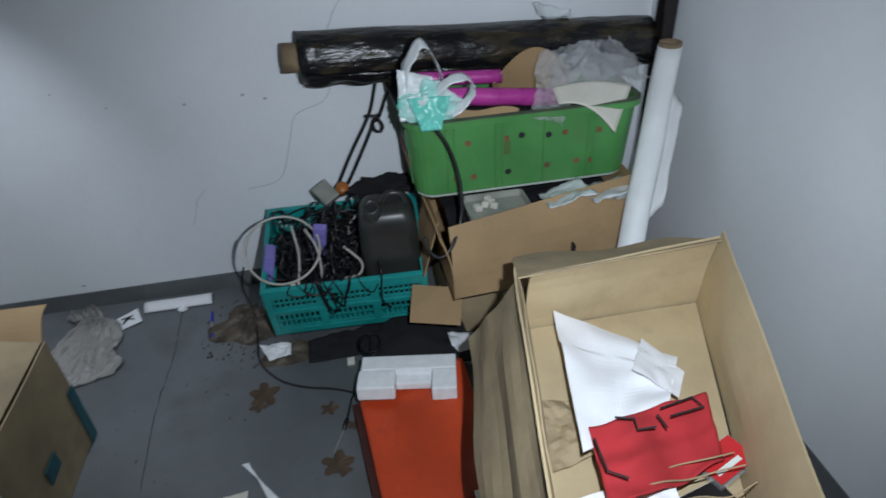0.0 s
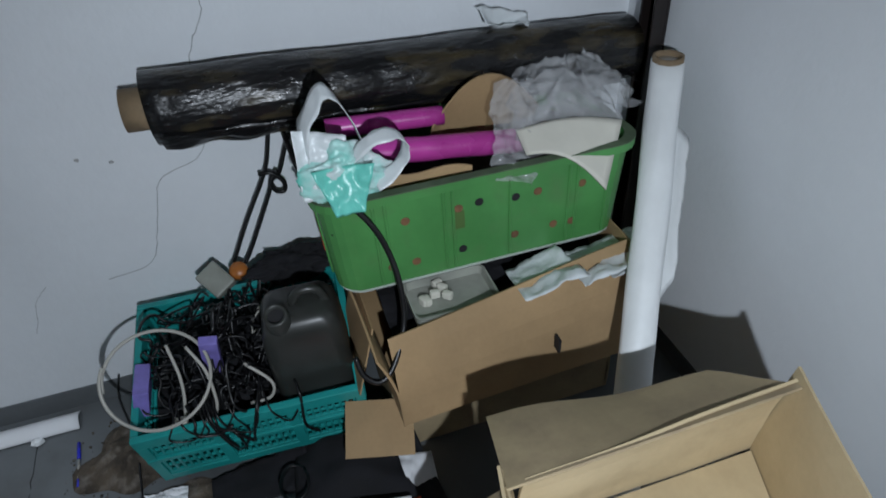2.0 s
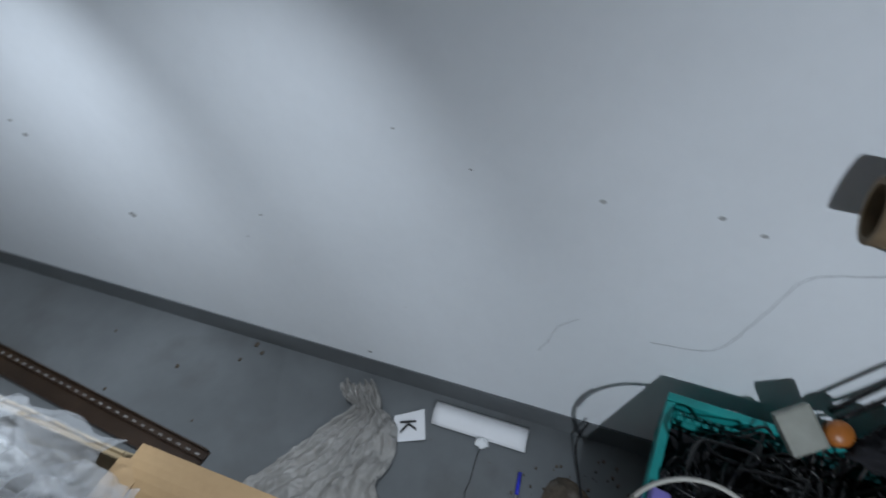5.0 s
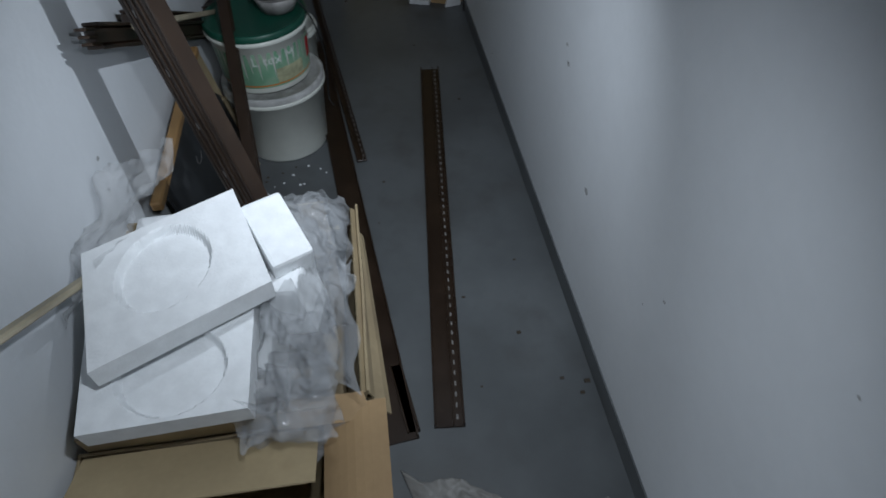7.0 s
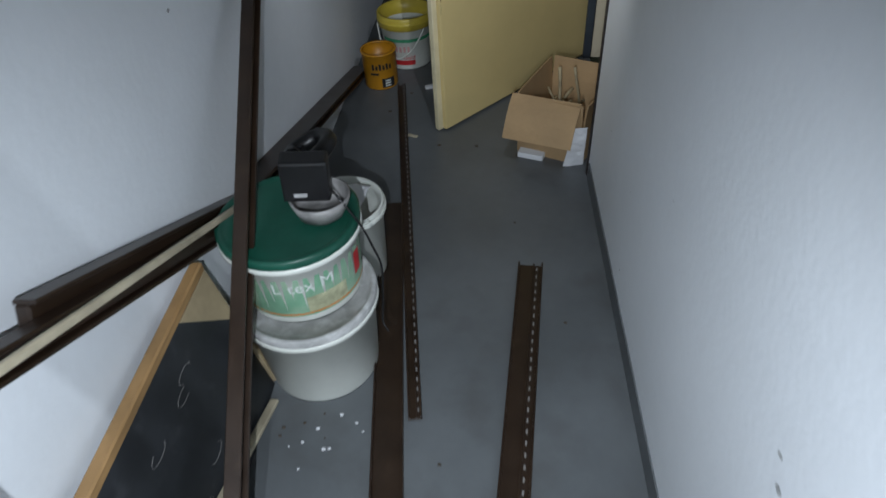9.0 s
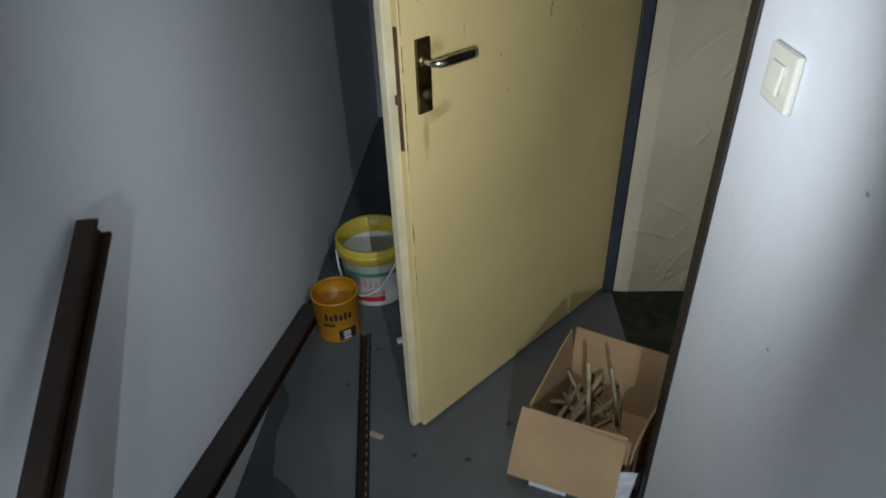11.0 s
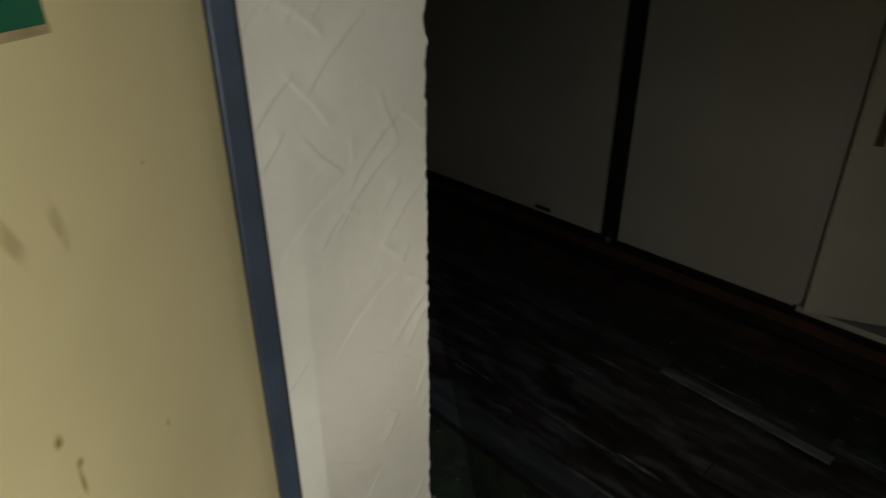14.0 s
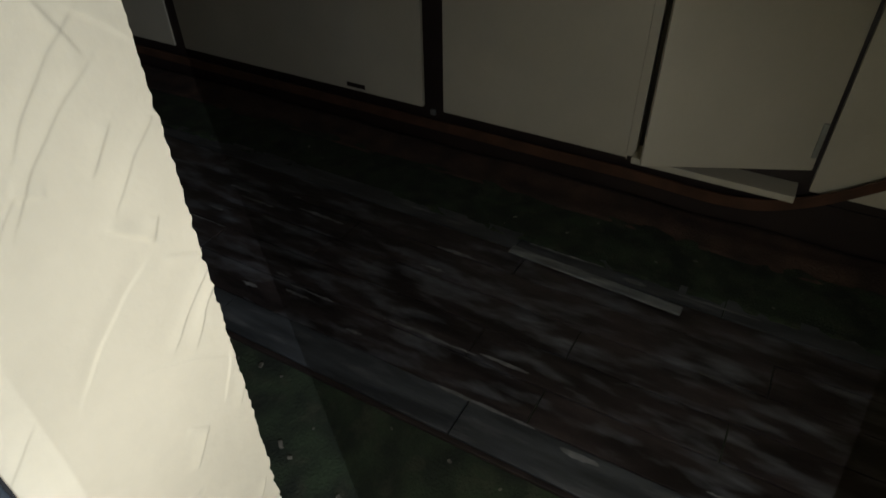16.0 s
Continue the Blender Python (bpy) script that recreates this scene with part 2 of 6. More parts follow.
PANEL = mat("cream_wardrobe_panel", (0.46, 0.43, 0.34), 0.5, vary=0.06, scale=2.5, bump=0.05)
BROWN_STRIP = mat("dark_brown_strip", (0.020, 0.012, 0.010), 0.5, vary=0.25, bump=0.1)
STICKER_GREEN = mat("green_sticker", (0.01, 0.12, 0.05), 0.45, vary=0.12, bump=0.05)
TAN_EDGE = mat("tan_glue_edge", (0.50, 0.36, 0.16), 0.6, vary=0.25, scale=20, bump=0.1)
STICK = mat("bleached_garden_stick", (0.40, 0.33, 0.20), 0.75, vary=0.3, scale=14, fine=80, bump=0.3)
DARK_METAL = mat("black_plastic_case", (0.012, 0.012, 0.013), 0.42, vary=0.25, bump=0.1)

# ---- building helpers ----
BASE = {}
ORIGIN = [Vector((0, 0, 0))]
CORNER = Vector((0, -0.35, 0))  # the corner is laid out from an origin of its own


def seat(bm):
    """The middle of the underside of a bmesh."""
    xs, ys, zs = zip(*(v.co for v in bm.verts))
    return Vector(((min(xs) + max(xs)) / 2, (min(ys) + max(ys)) / 2, min(zs)))


def shade(ob, smooth):
    for poly in ob.data.polygons:
        poly.use_smooth = smooth


def part(name, bm, material, parent, label="", smooth=False):
    base = BASE[parent]
    bmesh.ops.translate(bm, verts=bm.verts, vec=-base)
    me = bpy.data.meshes.new(name)
    bm.to_mesh(me)
    bm.free()
    me.materials.append(material)
    ob = new(name, me)
    ob.parent = parent
    BASE[ob] = base
    shade(ob, smooth)
    if label:
        tagged(ob, label)
    return ob


def thing(name, at, label, category, group="", kind=""):
    ob = new(name)
    ob.empty_display_size = 0.1
    ob.location = Vector(at) + ORIGIN[0]
    BASE[ob] = Vector(at)
    return tagged(ob, label, category, group, kind)


def solid(name, bm, material, label="", category="", group="", kind="", smooth=False):
    base = seat(bm)
    bmesh.ops.translate(bm, verts=bm.verts, vec=-base)
    me = bpy.data.meshes.new(name)
    bm.to_mesh(me)
    bm.free()
    me.materials.append(material)
    ob = new(name, me)
    ob.location = base + ORIGIN[0]
    BASE[ob] = base
    shade(ob, smooth)
    return tagged(ob, label, category, group, kind)


def block(lo, hi, bevel=0.0, bm=None, turn=None):
    """A box from corner lo to corner hi, with bevelled edges, turned about its middle."""
    own = bmesh.new()
    bmesh.ops.create_cube(own, size=1)
    size = [b - a for a, b in zip(lo, hi)]
    mid = Vector([(a + b) / 2 for a, b in zip(lo, hi)])
    bmesh.ops.scale(own, vec=size, verts=own.verts)
    if bevel:
        bmesh.ops.bevel(own, geom=own.edges[:], offset=min(bevel, min(size) * 0.45), segments=2, affect="EDGES", profile=0.6)
    if turn is not None:
        own.transform(turn)
    bmesh.ops.translate(own, verts=own.verts, vec=mid)
    return merge(bm, own)


def merge(bm, own):
    if bm is None:
        return own
    me = bpy.data.meshes.new("scrap")
    own.to_mesh(me)
    own.free()
    bm.from_mesh(me)
    bpy.data.meshes.remove(me)
    return bm


def beam(a, b, w, h, bevel=0.002, up=(0, 0, 1), bm=None):
    """A bar of width w and height h from a to b."""
    a, b = Vector(a), Vector(b)
    own = bmesh.new()
    bmesh.ops.create_cube(own, size=1)
    bmesh.ops.scale(own, vec=(w, h, (b - a).length), verts=own.verts)
    if bevel:
        bmesh.ops.bevel(own, geom=own.edges[:], offset=bevel, segments=1, affect="EDGES")
    z = (b - a).normalized()
    x = Vector(up).cross(z).normalized()
    y = z.cross(x)
    m = Matrix((x, y, z)).transposed().to_4x4()
    m.translation = (a + b) / 2
    own.transform(m)
    return merge(bm, own)


def tube(points, r, sides=8, bm=None, closed=False, ends=True):
    """A round cord along points; r may be a number or one number a point."""
    own = bmesh.new()
    pts = [Vector(p) for p in points]
    rr = r if isinstance(r, (list, tuple)) else [r] * len(pts)
    rings = []
    ref = Vector((0.13, 0.31, 0.94))
    for i, p in enumerate(pts):
        t = (pts[min(i + 1, len(pts) - 1)] - pts[max(i - 1, 0)]).normalized()
        x = ref - t * ref.dot(t)
        if x.length < 1e-3:
            x = t.orthogonal()
        x.normalize()
        y = t.cross(x)
        ref = x
        rings.append([own.verts.new(p + (x * math.cos(a) + y * math.sin(a)) * rr[i]) for a in (2 * math.pi * k / sides for k in range(sides))])
    for a, b in zip(rings, rings[1:] + (rings[:1] if closed else [])):
        for k in range(sides):
            own.faces.new((a[k], a[(k + 1) % sides], b[(k + 1) % sides], b[k]))
    if ends and not closed:
        own.faces.new(rings[0][::-1])
        own.faces.new(rings[-1])
    return merge(bm, own)


def smooth_line(points, steps=6):
    """A Catmull-Rom curve through points."""
    p = [Vector(q) for q in points]
    p = [p[0] * 2 - p[1]] + p + [p[-1] * 2 - p[-2]]
    out = []
    for i in range(1, len(p) - 2):
        for k in range(steps):
            t = k / steps
            out.append(0.5 * (2 * p[i] + (p[i + 1] - p[i - 1]) * t + (2 * p[i - 1] - 5 * p[i] + 4 * p[i + 1] - p[i + 2]) * t * t + (3 * p[i] - p[i - 1] - 3 * p[i + 1] + p[i + 2]) * t ** 3))
    return out + [p[-2]]


def lathe(profile, at, sides=40, bm=None, squash=1.0, turn=0.0):
    """A turned body: profile of (radius, height)."""
    own = bmesh.new()
    rings = []
    for r, z in profile:
        rings.append([own.verts.new((r * math.cos(2 * math.pi * k / sides), r * squash * math.sin(2 * math.pi * k / sides), z)) for k in range(sides)] if r > 1e-5 else [own.verts.new((0, 0, z))])
    for a, b in zip(rings, rings[1:]):
        for k in range(sides):
            j = (k + 1) % sides
            q = [a[k % len(a)], a[j % len(a)], b[j % len(b)], b[k % len(b)]]
            q = list(dict.fromkeys(q))
            if len(q) > 2:
                own.faces.new(q)
    own.transform(Matrix.Translation(at) @ Matrix.Rotation(turn, 4, "Z"))
    return merge(bm, own)


def sheet(f, nu, nv, thick=0.0008, bm=None):
    """A thin bent sheet: f(u, v) gives the place, u and v from 0 to 1."""
    own = bmesh.new()
    grid = [[own.verts.new(f(i / nu, j / nv)) for j in range(nv + 1)] for i in range(nu + 1)]
    for i in range(nu):
        for j in range(nv):
            own.faces.new((grid[i][j], grid[i + 1][j], grid[i + 1][j + 1], grid[i][j + 1]))
    bmesh.ops.recalc_face_normals(own, faces=own.faces)
    if thick:
        bmesh.ops.solidify(own, geom=own.faces[:], thickness=thick)
    return merge(bm, own)


def quad_sheet(a, b, c, d, crumple, freq, nu=24, nv=24, thick=0.0008, seed=0.0, bm=None, lift=0.0):
    """A crumpled sheet between four corners."""
    a, b, c, d = (Vector(q) for q in (a, b, c, d))
    n = (b - a).cross(d - a).normalized()

    def f(u, v):
        p = a.lerp(b, u).lerp(d.lerp(c, u), v)
        k = noise.noise((p + Vector((seed, seed, seed))) * freq) + 0.8 * (0.3 - abs(noise.noise((p + Vector((seed, 0, seed))) * freq * 1.9))) + 0.3 * noise.noise((p + Vector((0, seed, seed))) * freq * 4.5)
        return p + n * (k * crumple + lift * math.sin(math.pi * u) * math.sin(math.pi * v))
    return sheet(f, nu, nv, thick, bm)


def text_mesh(words, size, m, extrude=0.0004):
    """Lettering as a bmesh, laid by the matrix m (x along the words, y up)."""
    cu = bpy.data.curves.new("lettering", "FONT")
    cu.body, cu.size, cu.extrude, cu.resolution_u = words, size, extrude, 3
    ob = bpy.data.objects.new("lettering", cu)
    me = bpy.data.meshes.new_from_object(ob)
    bm = bmesh.new()
    bm.from_mesh(me)
    bpy.data.objects.remove(ob)
    bpy.data.curves.remove(cu)
    bpy.data.meshes.remove(me)
    bm.transform(m)
    return bm


def wrap(bm, at, radius, turn, z, squash=1.0, slope=0.0):
    """Bends a flat drawing (x along, y up) round an upright cylinder."""
    for v in bm.verts:
        a = turn + v.co.x / radius
        r = radius + v.co.z + slope * v.co.y
        v.co = Vector((at[0] + r * math.cos(a), at[1] + r * math.sin(a) * squash, z + v.co.y))
    return bm


def plate(w, h, thick=0.0004, nx=12, ny=2, x0=0.0, y0=0.0):
    """A flat drawing plate, fine enough to be bent."""
    return sheet(lambda u, v: Vector((x0 + w * u, y0 + h * v, thick)), nx, ny, 0.0)


def open_box(name, corners, z0, z1, material, label, category="box", inner=None, thick=0.005, floor_z=None, lean=None, group=""):
    """A cardboard tray on four ground corners (in order round), each wall and the bottom a part. lean: how far the tops move out."""
    c = [Vector((x, y, 0)) for x, y in corners]
    mid = sum(c, Vector()) / 4
    root = thing(name, (mid.x, mid.y, z0), label, category, group)
    lean = lean or [0.0] * 4
    zs = z1 if isinstance(z1, (list, tuple)) else [z1] * 4
    for i in range(4):
        a, b = c[i], c[(i + 1) % 4]
        out = (b - a).normalized().cross(Vector((0, 0, 1)))
        if out.dot((a + b) / 2 - mid) < 0:
            out = -out

        def f(u, v, a=a, b=b, out=out, i=i):
            p = a.lerp(b, u)
            top = zs[i] + (zs[(i + 1) % 4] - zs[i]) * u
            bow = 0.006 * noise.noise(Vector((p.x * 4, p.y * 4, v * 2 + i)))
            return Vector((p.x, p.y, z0 + (top - z0) * v)) + out * (lean[i] * v * v + bow)
        part("side", sheet(f, 14, 6, thick), material, root)
    fz = floor_z if floor_z is not None else z0 + 0.006
    part("bottom", sheet(lambda u, v: c[0].lerp(c[1], u).lerp(c[3].lerp(c[2], u), v) * 0.985 + mid * 0.015 + Vector((0, 0, fz)), 4, 4, thick), inner or material, root)
    return root

# ---- setting ----
def wall_c(y):
    return -1.10 + (y - 1.95) * 0.03


bm = block((0.0, -0.50, 0), (0.434, 4.24, 2.5))
block((0.0, 5.25, 0), (0.434, 8.2, 2.5), bm=bm)
block((0.0, 4.24, 2.03), (0.434, 5.25, 2.5), bm=bm)
WALL_E = solid("wall_east", bm, WHITE_WALL, "white painted plaster wall with hairline cracks and scuffs", "wall", kind="structure")
solid("wall_south", block((-3.35, -0.50, 0), (0.0, -0.35, 2.5)), WHITE_WALL, "white painted plaster wall", "wall", kind="structure")
solid("wall_far_west", block((-3.35, -0.35, 0), (-3.2, 1.60, 2.5)), WHITE_WALL, "white painted plaster wall", "wall", kind="structure")
bm = bmesh.new()
y0, y1 = 1.60, 8.2
verts = [(wall_c(y0), y0), (wall_c(y1), y1), (wall_c(y1) - 0.15, y1), (wall_c(y0) - 0.15, y0 + 0.15), (-3.35, y0 + 0.15), (-3.35, y0)]
low = [bm.verts.new((x, y, 0)) for x, y in verts]
top = [bm.verts.new((x, y, 2.5)) for x, y in verts]
bm.faces.new(low[::-1])
bm.faces.new(top)
for i in range(6):
    bm.faces.new((low[i], low[(i + 1) % 6], top[(i + 1) % 6], top[i]))
WALL_W = solid("wall_west", bm, WHITE_WALL, "white painted plaster passage wall with grey scuffs", "wall", kind="structure")
solid("wall_passage_end", block((wall_c(6.9), 6.9, 0), (0.0, 7.0, 2.5)), WHITE_WALL, "white painted wall in the dark end", "wall", kind="structure")
solid("floor", block((-3.35, -0.5, -0.1), (0.12, 8.2, 0.0)), GREY_FLOOR, "grey painted concrete floor, dusty and scratched", "floor", kind="structure")
solid("ceiling", block((-3.35, -0.5, 2.5), (4.2, 8.2, 2.6)), CEILING, "white painted ceiling", "ceiling", kind="structure")
solid("baseboard", block((-0.004, -0.35, 0.0), (-0.0001, 4.20, 0.07)), GREY_BAND, "grey painted skirting band along the white wall", "skirting", kind="structure")
solid("baseboard", block((-3.2, -0.3499, 0.0), (-0.004, -0.346, 0.07)), GREY_BAND, "grey painted skirting band", "skirting", kind="structure")
# room beyond the doorway
solid("wall_room_north", block((0.434, 8.1, 0), (4.2, 8.2, 2.5)), PLASTER, "dark unlit room wall", "wall", kind="structure")
solid("wall_room_south", block((0.434, 2.9, 0), (4.2, 3.0, 2.5)), PLASTER, "dark unlit room wall", "wall", kind="structure")
solid("wall_room_east", block((4.1, 3.0, 0), (4.2, 8.1, 2.5)), PLASTER, "dark unlit room wall", "wall", kind="structure")
solid("floor_room", block((0.12, 2.9, -0.1), (4.2, 8.2, -0.004)), MOSS, "dark damp mossy carpet floor", "floor", kind="structure")


def crack(points, r, seed):
    out = []
    pts = smooth_line(points, 9)
    for i, p in enumerate(pts):
        p = p + CORNER
        k = noise.noise(Vector((i * 0.9, seed, 0))) * 0.006
        out.append(p + Vector((0, k, k * 0.6)))
    return tube(out, [r * (0.6 + 0.5 * abs(noise.noise(Vector((i * 0.5, seed, 3))))) for i in range(len(out))], 4)


CRACK = mat("crack_shadow_grey", (0.24, 0.25, 0.26), 0.9, vary=0.2, bump=0)
part("crack", crack([(0, 0.93, 1.20), (0, 1.05, 1.122), (0, 1.06, 1.053), (0, 1.114, 0.95), (0, 1.144, 0.738), (0, 1.26, 0.68), (0, 1.307, 0.558), (0, 1.358, 0.446), (0, 1.473, 0.421)], 0.0013, 1), CRACK, WALL_E)
part("crack", crack([(0, 0.93, 1.20), (0, 0.86, 1.32), (0, 0.88, 1.5)], 0.0012, 2), CRACK, WALL_E)
part("crack", crack([(0, 1.62, 0.44), (0, 1.66, 0.40), (0, 1.68, 0.34), (0, 1.70, 0.30)], 0.0009, 4), CRACK, WALL_E)
SCUFF = mat("grey_scuff", (0.40, 0.41, 0.41), 0.8, vary=0.3, scale=60, bump=0)


def scuffs(wall, places, dirs):
    for i, (p, r) in enumerate(places):
        u, v = (Vector(d) for d in dirs)
        n = u.cross(v)
        own = bmesh.new()
        ring = [own.verts.new(Vector(p) + (u * math.cos(a) * (1 + 0.5 * noise.noise(Vector((i, a, 0)))) + v * math.sin(a) * (0.7 + 0.5 * noise.noise(Vector((a, i, 2))))) * r) for a in (k * math.pi / 5 for k in range(10))]
        own.faces.new(ring)
        part("scuff", own, SCUFF, wall)


rng = random.Random(5)
scuffs(WALL_E, [((-0.0012, rng.uniform(0.3, 4.1), rng.uniform(0.10, 1.5)), rng.uniform(0.0012, 0.004)) for _ in range(28)], ((0, 1, 0), (0, 0, 1)))
scuffs(WALL_E, [((-0.0012, y, z), r) for y, z, r in ((1.00, 0.75, 0.006), (1.07, 0.77, 0.006), (2.693, 0.622, 0.009), (2.72, 0.66, 0.007), (2.45, 0.42, 0.012), (1.26, 0.758, 0.006), (2.02, 0.53, 0.005), (1.80, 0.103, 0.006))], ((0, 1, 0), (0, 0, 1)))
scuffs(WALL_W, [((wall_c(y) + 0.0012, y, z), r) for y, z, r in ((2.52, 0.62, 0.007), (2.50, 0.55, 0.006), (2.55, 0.58, 0.005), (2.75, 0.95, 0.006), (3.2, 1.1, 0.007), (3.6, 0.9, 0.006), (4.1, 0.85, 0.007), (3.9, 1.2, 0.006))], ((0, 1, 0), (0, 0, 1)))

# floor joint, leaf litter and specks
part("floor_crack", crack([(-0.10, 1.803, 0.0), (-0.35, 1.795, 0.0), (-0.62, 1.81, 0.0), (-0.95, 1.796, 0.0)], 0.0022, 7), INK, bpy.data.objects["floor"])


def trowelled(origin, u, v, w, h, n, seed, ragged=0.006, count=70):
    """A plastered face with raised trowel strokes and a ragged outer edge."""
    r = random.Random(seed)
    strokes = []
    for _ in range(count):
        cx, cy, a, ln = r.uniform(0, w), r.uniform(0, h), r.choice((r.gauss(0.85, 0.15), r.gauss(0.95, 0.12), r.gauss(0.75, 0.15), r.gauss(-0.7, 0.25))), r.uniform(0.05, 0.19)
        amp = r.uniform(0.0010, 0.0028)
        strokes.append((cx, cy, math.cos(a), math.sin(a), ln, amp, r.choice((1, 1, -0.5))))
        if r.random() < 0.6:
            b, l2 = a + r.choice((-1, 1)) * r.uniform(1.2, 2.0), ln * r.uniform(0.3, 0.7)
            ex, ey = cx + math.cos(a) * ln / 2 + math.cos(b) * l2 / 2, cy + math.sin(a) * ln / 2 + math.sin(b) * l2 / 2
            strokes.append((ex, ey, math.cos(b), math.sin(b), l2, amp * 0.8, 1))
    nu, nv = 150, 760
    us, vs = np.linspace(0, w, nu + 1), np.linspace(0, h, nv + 1)
    gu, gv = np.meshgrid(us, vs, indexing="ij")
    hh = np.zeros_like(gu)
    for cx, cy, c, s, ln, amp, sg in strokes:
        dx, dy = gu - cx, gv - cy
        along, across = dx * c + dy * s, -dx * s + dy * c + 1.2 * (dx * c + dy * s) ** 2 + 0.0007 * np.sin(90 * (dx * c + dy * s) + 40 * cx)
        ridge = np.where(across < 0, np.exp(-(across / 0.0013) ** 2), np.exp(-(across / 0.013) ** 2))
        hh += sg * amp * ridge * np.exp(-(along / (ln * 0.5)) ** 8)
    o, uu, vv, nn = Vector(origin), Vector(u), Vector(v), Vector(n)

    def f(a, b):
        i, j = round(a * nu), round(b * nv)
        x, y = us[i], vs[j]
        edge = ragged * (noise.noise(Vector((y * 28, seed, 0))) + 0.6 * noise.noise(Vector((y * 80, seed, 5)))) * (a ** 6)
        wob = 0.003 * noise.noise(Vector((x * 7, y * 7, seed)))
        return o + uu * (x + edge) + vv * y + nn * (float(hh[i, j]) + wob)
    return sheet(f, nu, nv, 0.0)


# the doorway: steel strip, plaster reveals, brown post
JAMB_F = solid("doorway_reveal", block((0.12, 5.186, 0), (0.432, 5.25, 2.03)), PLASTER, "cream trowelled plaster reveal of the doorway", "reveal", kind="structure")
part("plaster_face", trowelled((0.122, 5.182, 0), (1, 0, 0), (0, 0, 1), 0.314, 2.03, (0, -1, 0), 3, count=52), PLASTER, JAMB_F, smooth=True)
JAMB_N = solid("doorway_reveal", block((0.12, 4.241, 0), (0.432, 4.339, 2.03)), PLASTER, "cream trowelled plaster reveal of the doorway", "reveal", kind="structure")
part("plaster_face", trowelled((0.122, 4.343, 0), (1, 0, 0), (0, 0, 1), 0.314, 2.03, (0, 1, 0), 8, count=52), PLASTER, JAMB_N, smooth=True)
FRAME = thing("door_frame", (0.06, 4.75, 0), "slate and brown painted steel door frame, chipped", "door frame", kind="structure")
bm = block((0.086, 5.172, 0), (0.121, 5.25, 2.03), 0.003)
part("hinge_post", bm, FRAME_STEEL, FRAME, "slate blue painted hinge post")
part("shadow_gap", block((0.1212, 5.1755, 0), (0.1250, 5.1815, 2.03)), INK, FRAME, "dark open joint beside the post")
part("hinge_rebate", block((0.03, 5.20, 0), (0.088, 5.25, 2.03), 0.003), FRAME_STEEL, FRAME)
part("lock_post", block((0.003, 4.2405, 0), (0.119, 4.275, 2.03), 0.004), FRAME_BROWN, FRAME, "rusty dark brown post")
part("lock_trim", block((-0.006, 4.222, 0), (0.02, 4.2405, 2.03), 0.003), FRAME_BROWN, FRAME, "dark brown edge trim")
part("head", block((0.003, 4.275, 1.99), (0.119, 5.20, 2.03), 0.003), FRAME_BROWN, FRAME)

# door leaf, ajar into the passage
HINGE, FREE = Vector((0.095, 5.195, 0)), Vector((-0.538, 4.535, 0))
ALONG = (HINGE - FREE).normalized()
OUT = Vector((ALONG.y, -ALONG.x, 0))
DOOR_M = Matrix((ALONG, Vector((0, 0, 1)), OUT)).transposed().to_4x4()
DOOR_M.translation = FREE
LEAF = (HINGE - FREE).length
DOOR = thing("door_1", ((HINGE + FREE) / 2).to_tuple(), "cream painted door standing ajar, stained and worn", "door", kind="structure")


def on_door(bm):
    bm.transform(DOOR_M)
    return bm


part("leaf_face", on_door(block((0.0, 0.012, -0.020), (LEAF, 2.0, 0.0), 0.003)), CREAM_DOOR, DOOR)
part("leaf_back", on_door(block((-0.022, 0.008, -0.044), (LEAF - 0.01, 2.01, -0.0205), 0.004)), CREAM_EDGE, DOOR)
part("lock_edge_plate", on_door(block((-0.0012, 0.88, -0.016), (-0.0001, 1.14, -0.005))), RUST, DOOR, "blackened lock plate in the edge")
part("latch_bolt", on_door(block((-0.009, 0.985, -0.015), (-0.001, 1.005, -0.006), 0.002)), RUST, DOOR)
bm = on_door(block((0.037, 0.954, 0.0002), (0.077, 1.110, 0.007), 0.003))
PLATE = part("handle_plate", bm, BRASS_WORN, DOOR, "tarnished brass backplate")
lever = smooth_line([(0.057, 1.064, 0.006), (0.058, 1.064, 0.026), (0.062, 1.064, 0.038), (0.076, 1.064, 0.044), (0.106, 1.064, 0.045), (0.172, 1.063, 0.044)], 5)
bm = tube(lever, [0.0085] * 12 + [0.0095] * (len(lever) - 12), 12)
for v in bm.verts:
    if v.co.x > 0.08:
        v.co.z = 0.045 + (v.co.z - 0.045) * 0.62
        v.co.y = 1.064 + (v.co.y - 1.064) * 1.2
part("lever", on_door(bm), NICKEL, PLATE, "worn nickel lever", smooth=True)
bm = lathe([(0, 0.0095), (0.008, 0.009), (0.0095, 0.006), (0.0095, 0.0)], (0, 0, 0), 16)
bm.transform(Matrix.Translation((0.058, 0.994, 0.006)))
part("lock_cylinder", on_door(bm), RUST, PLATE, smooth=True)
bm = lathe([(0, 0.004), (0.013, 0.004), (0.0145, 0.0)], (0, 0, 0), 20)
bm.transform(Matrix.Translation((0.057, 1.064, 0.006)))
part("rosette", on_door(bm), BRASS_WORN, PLATE, smooth=True)


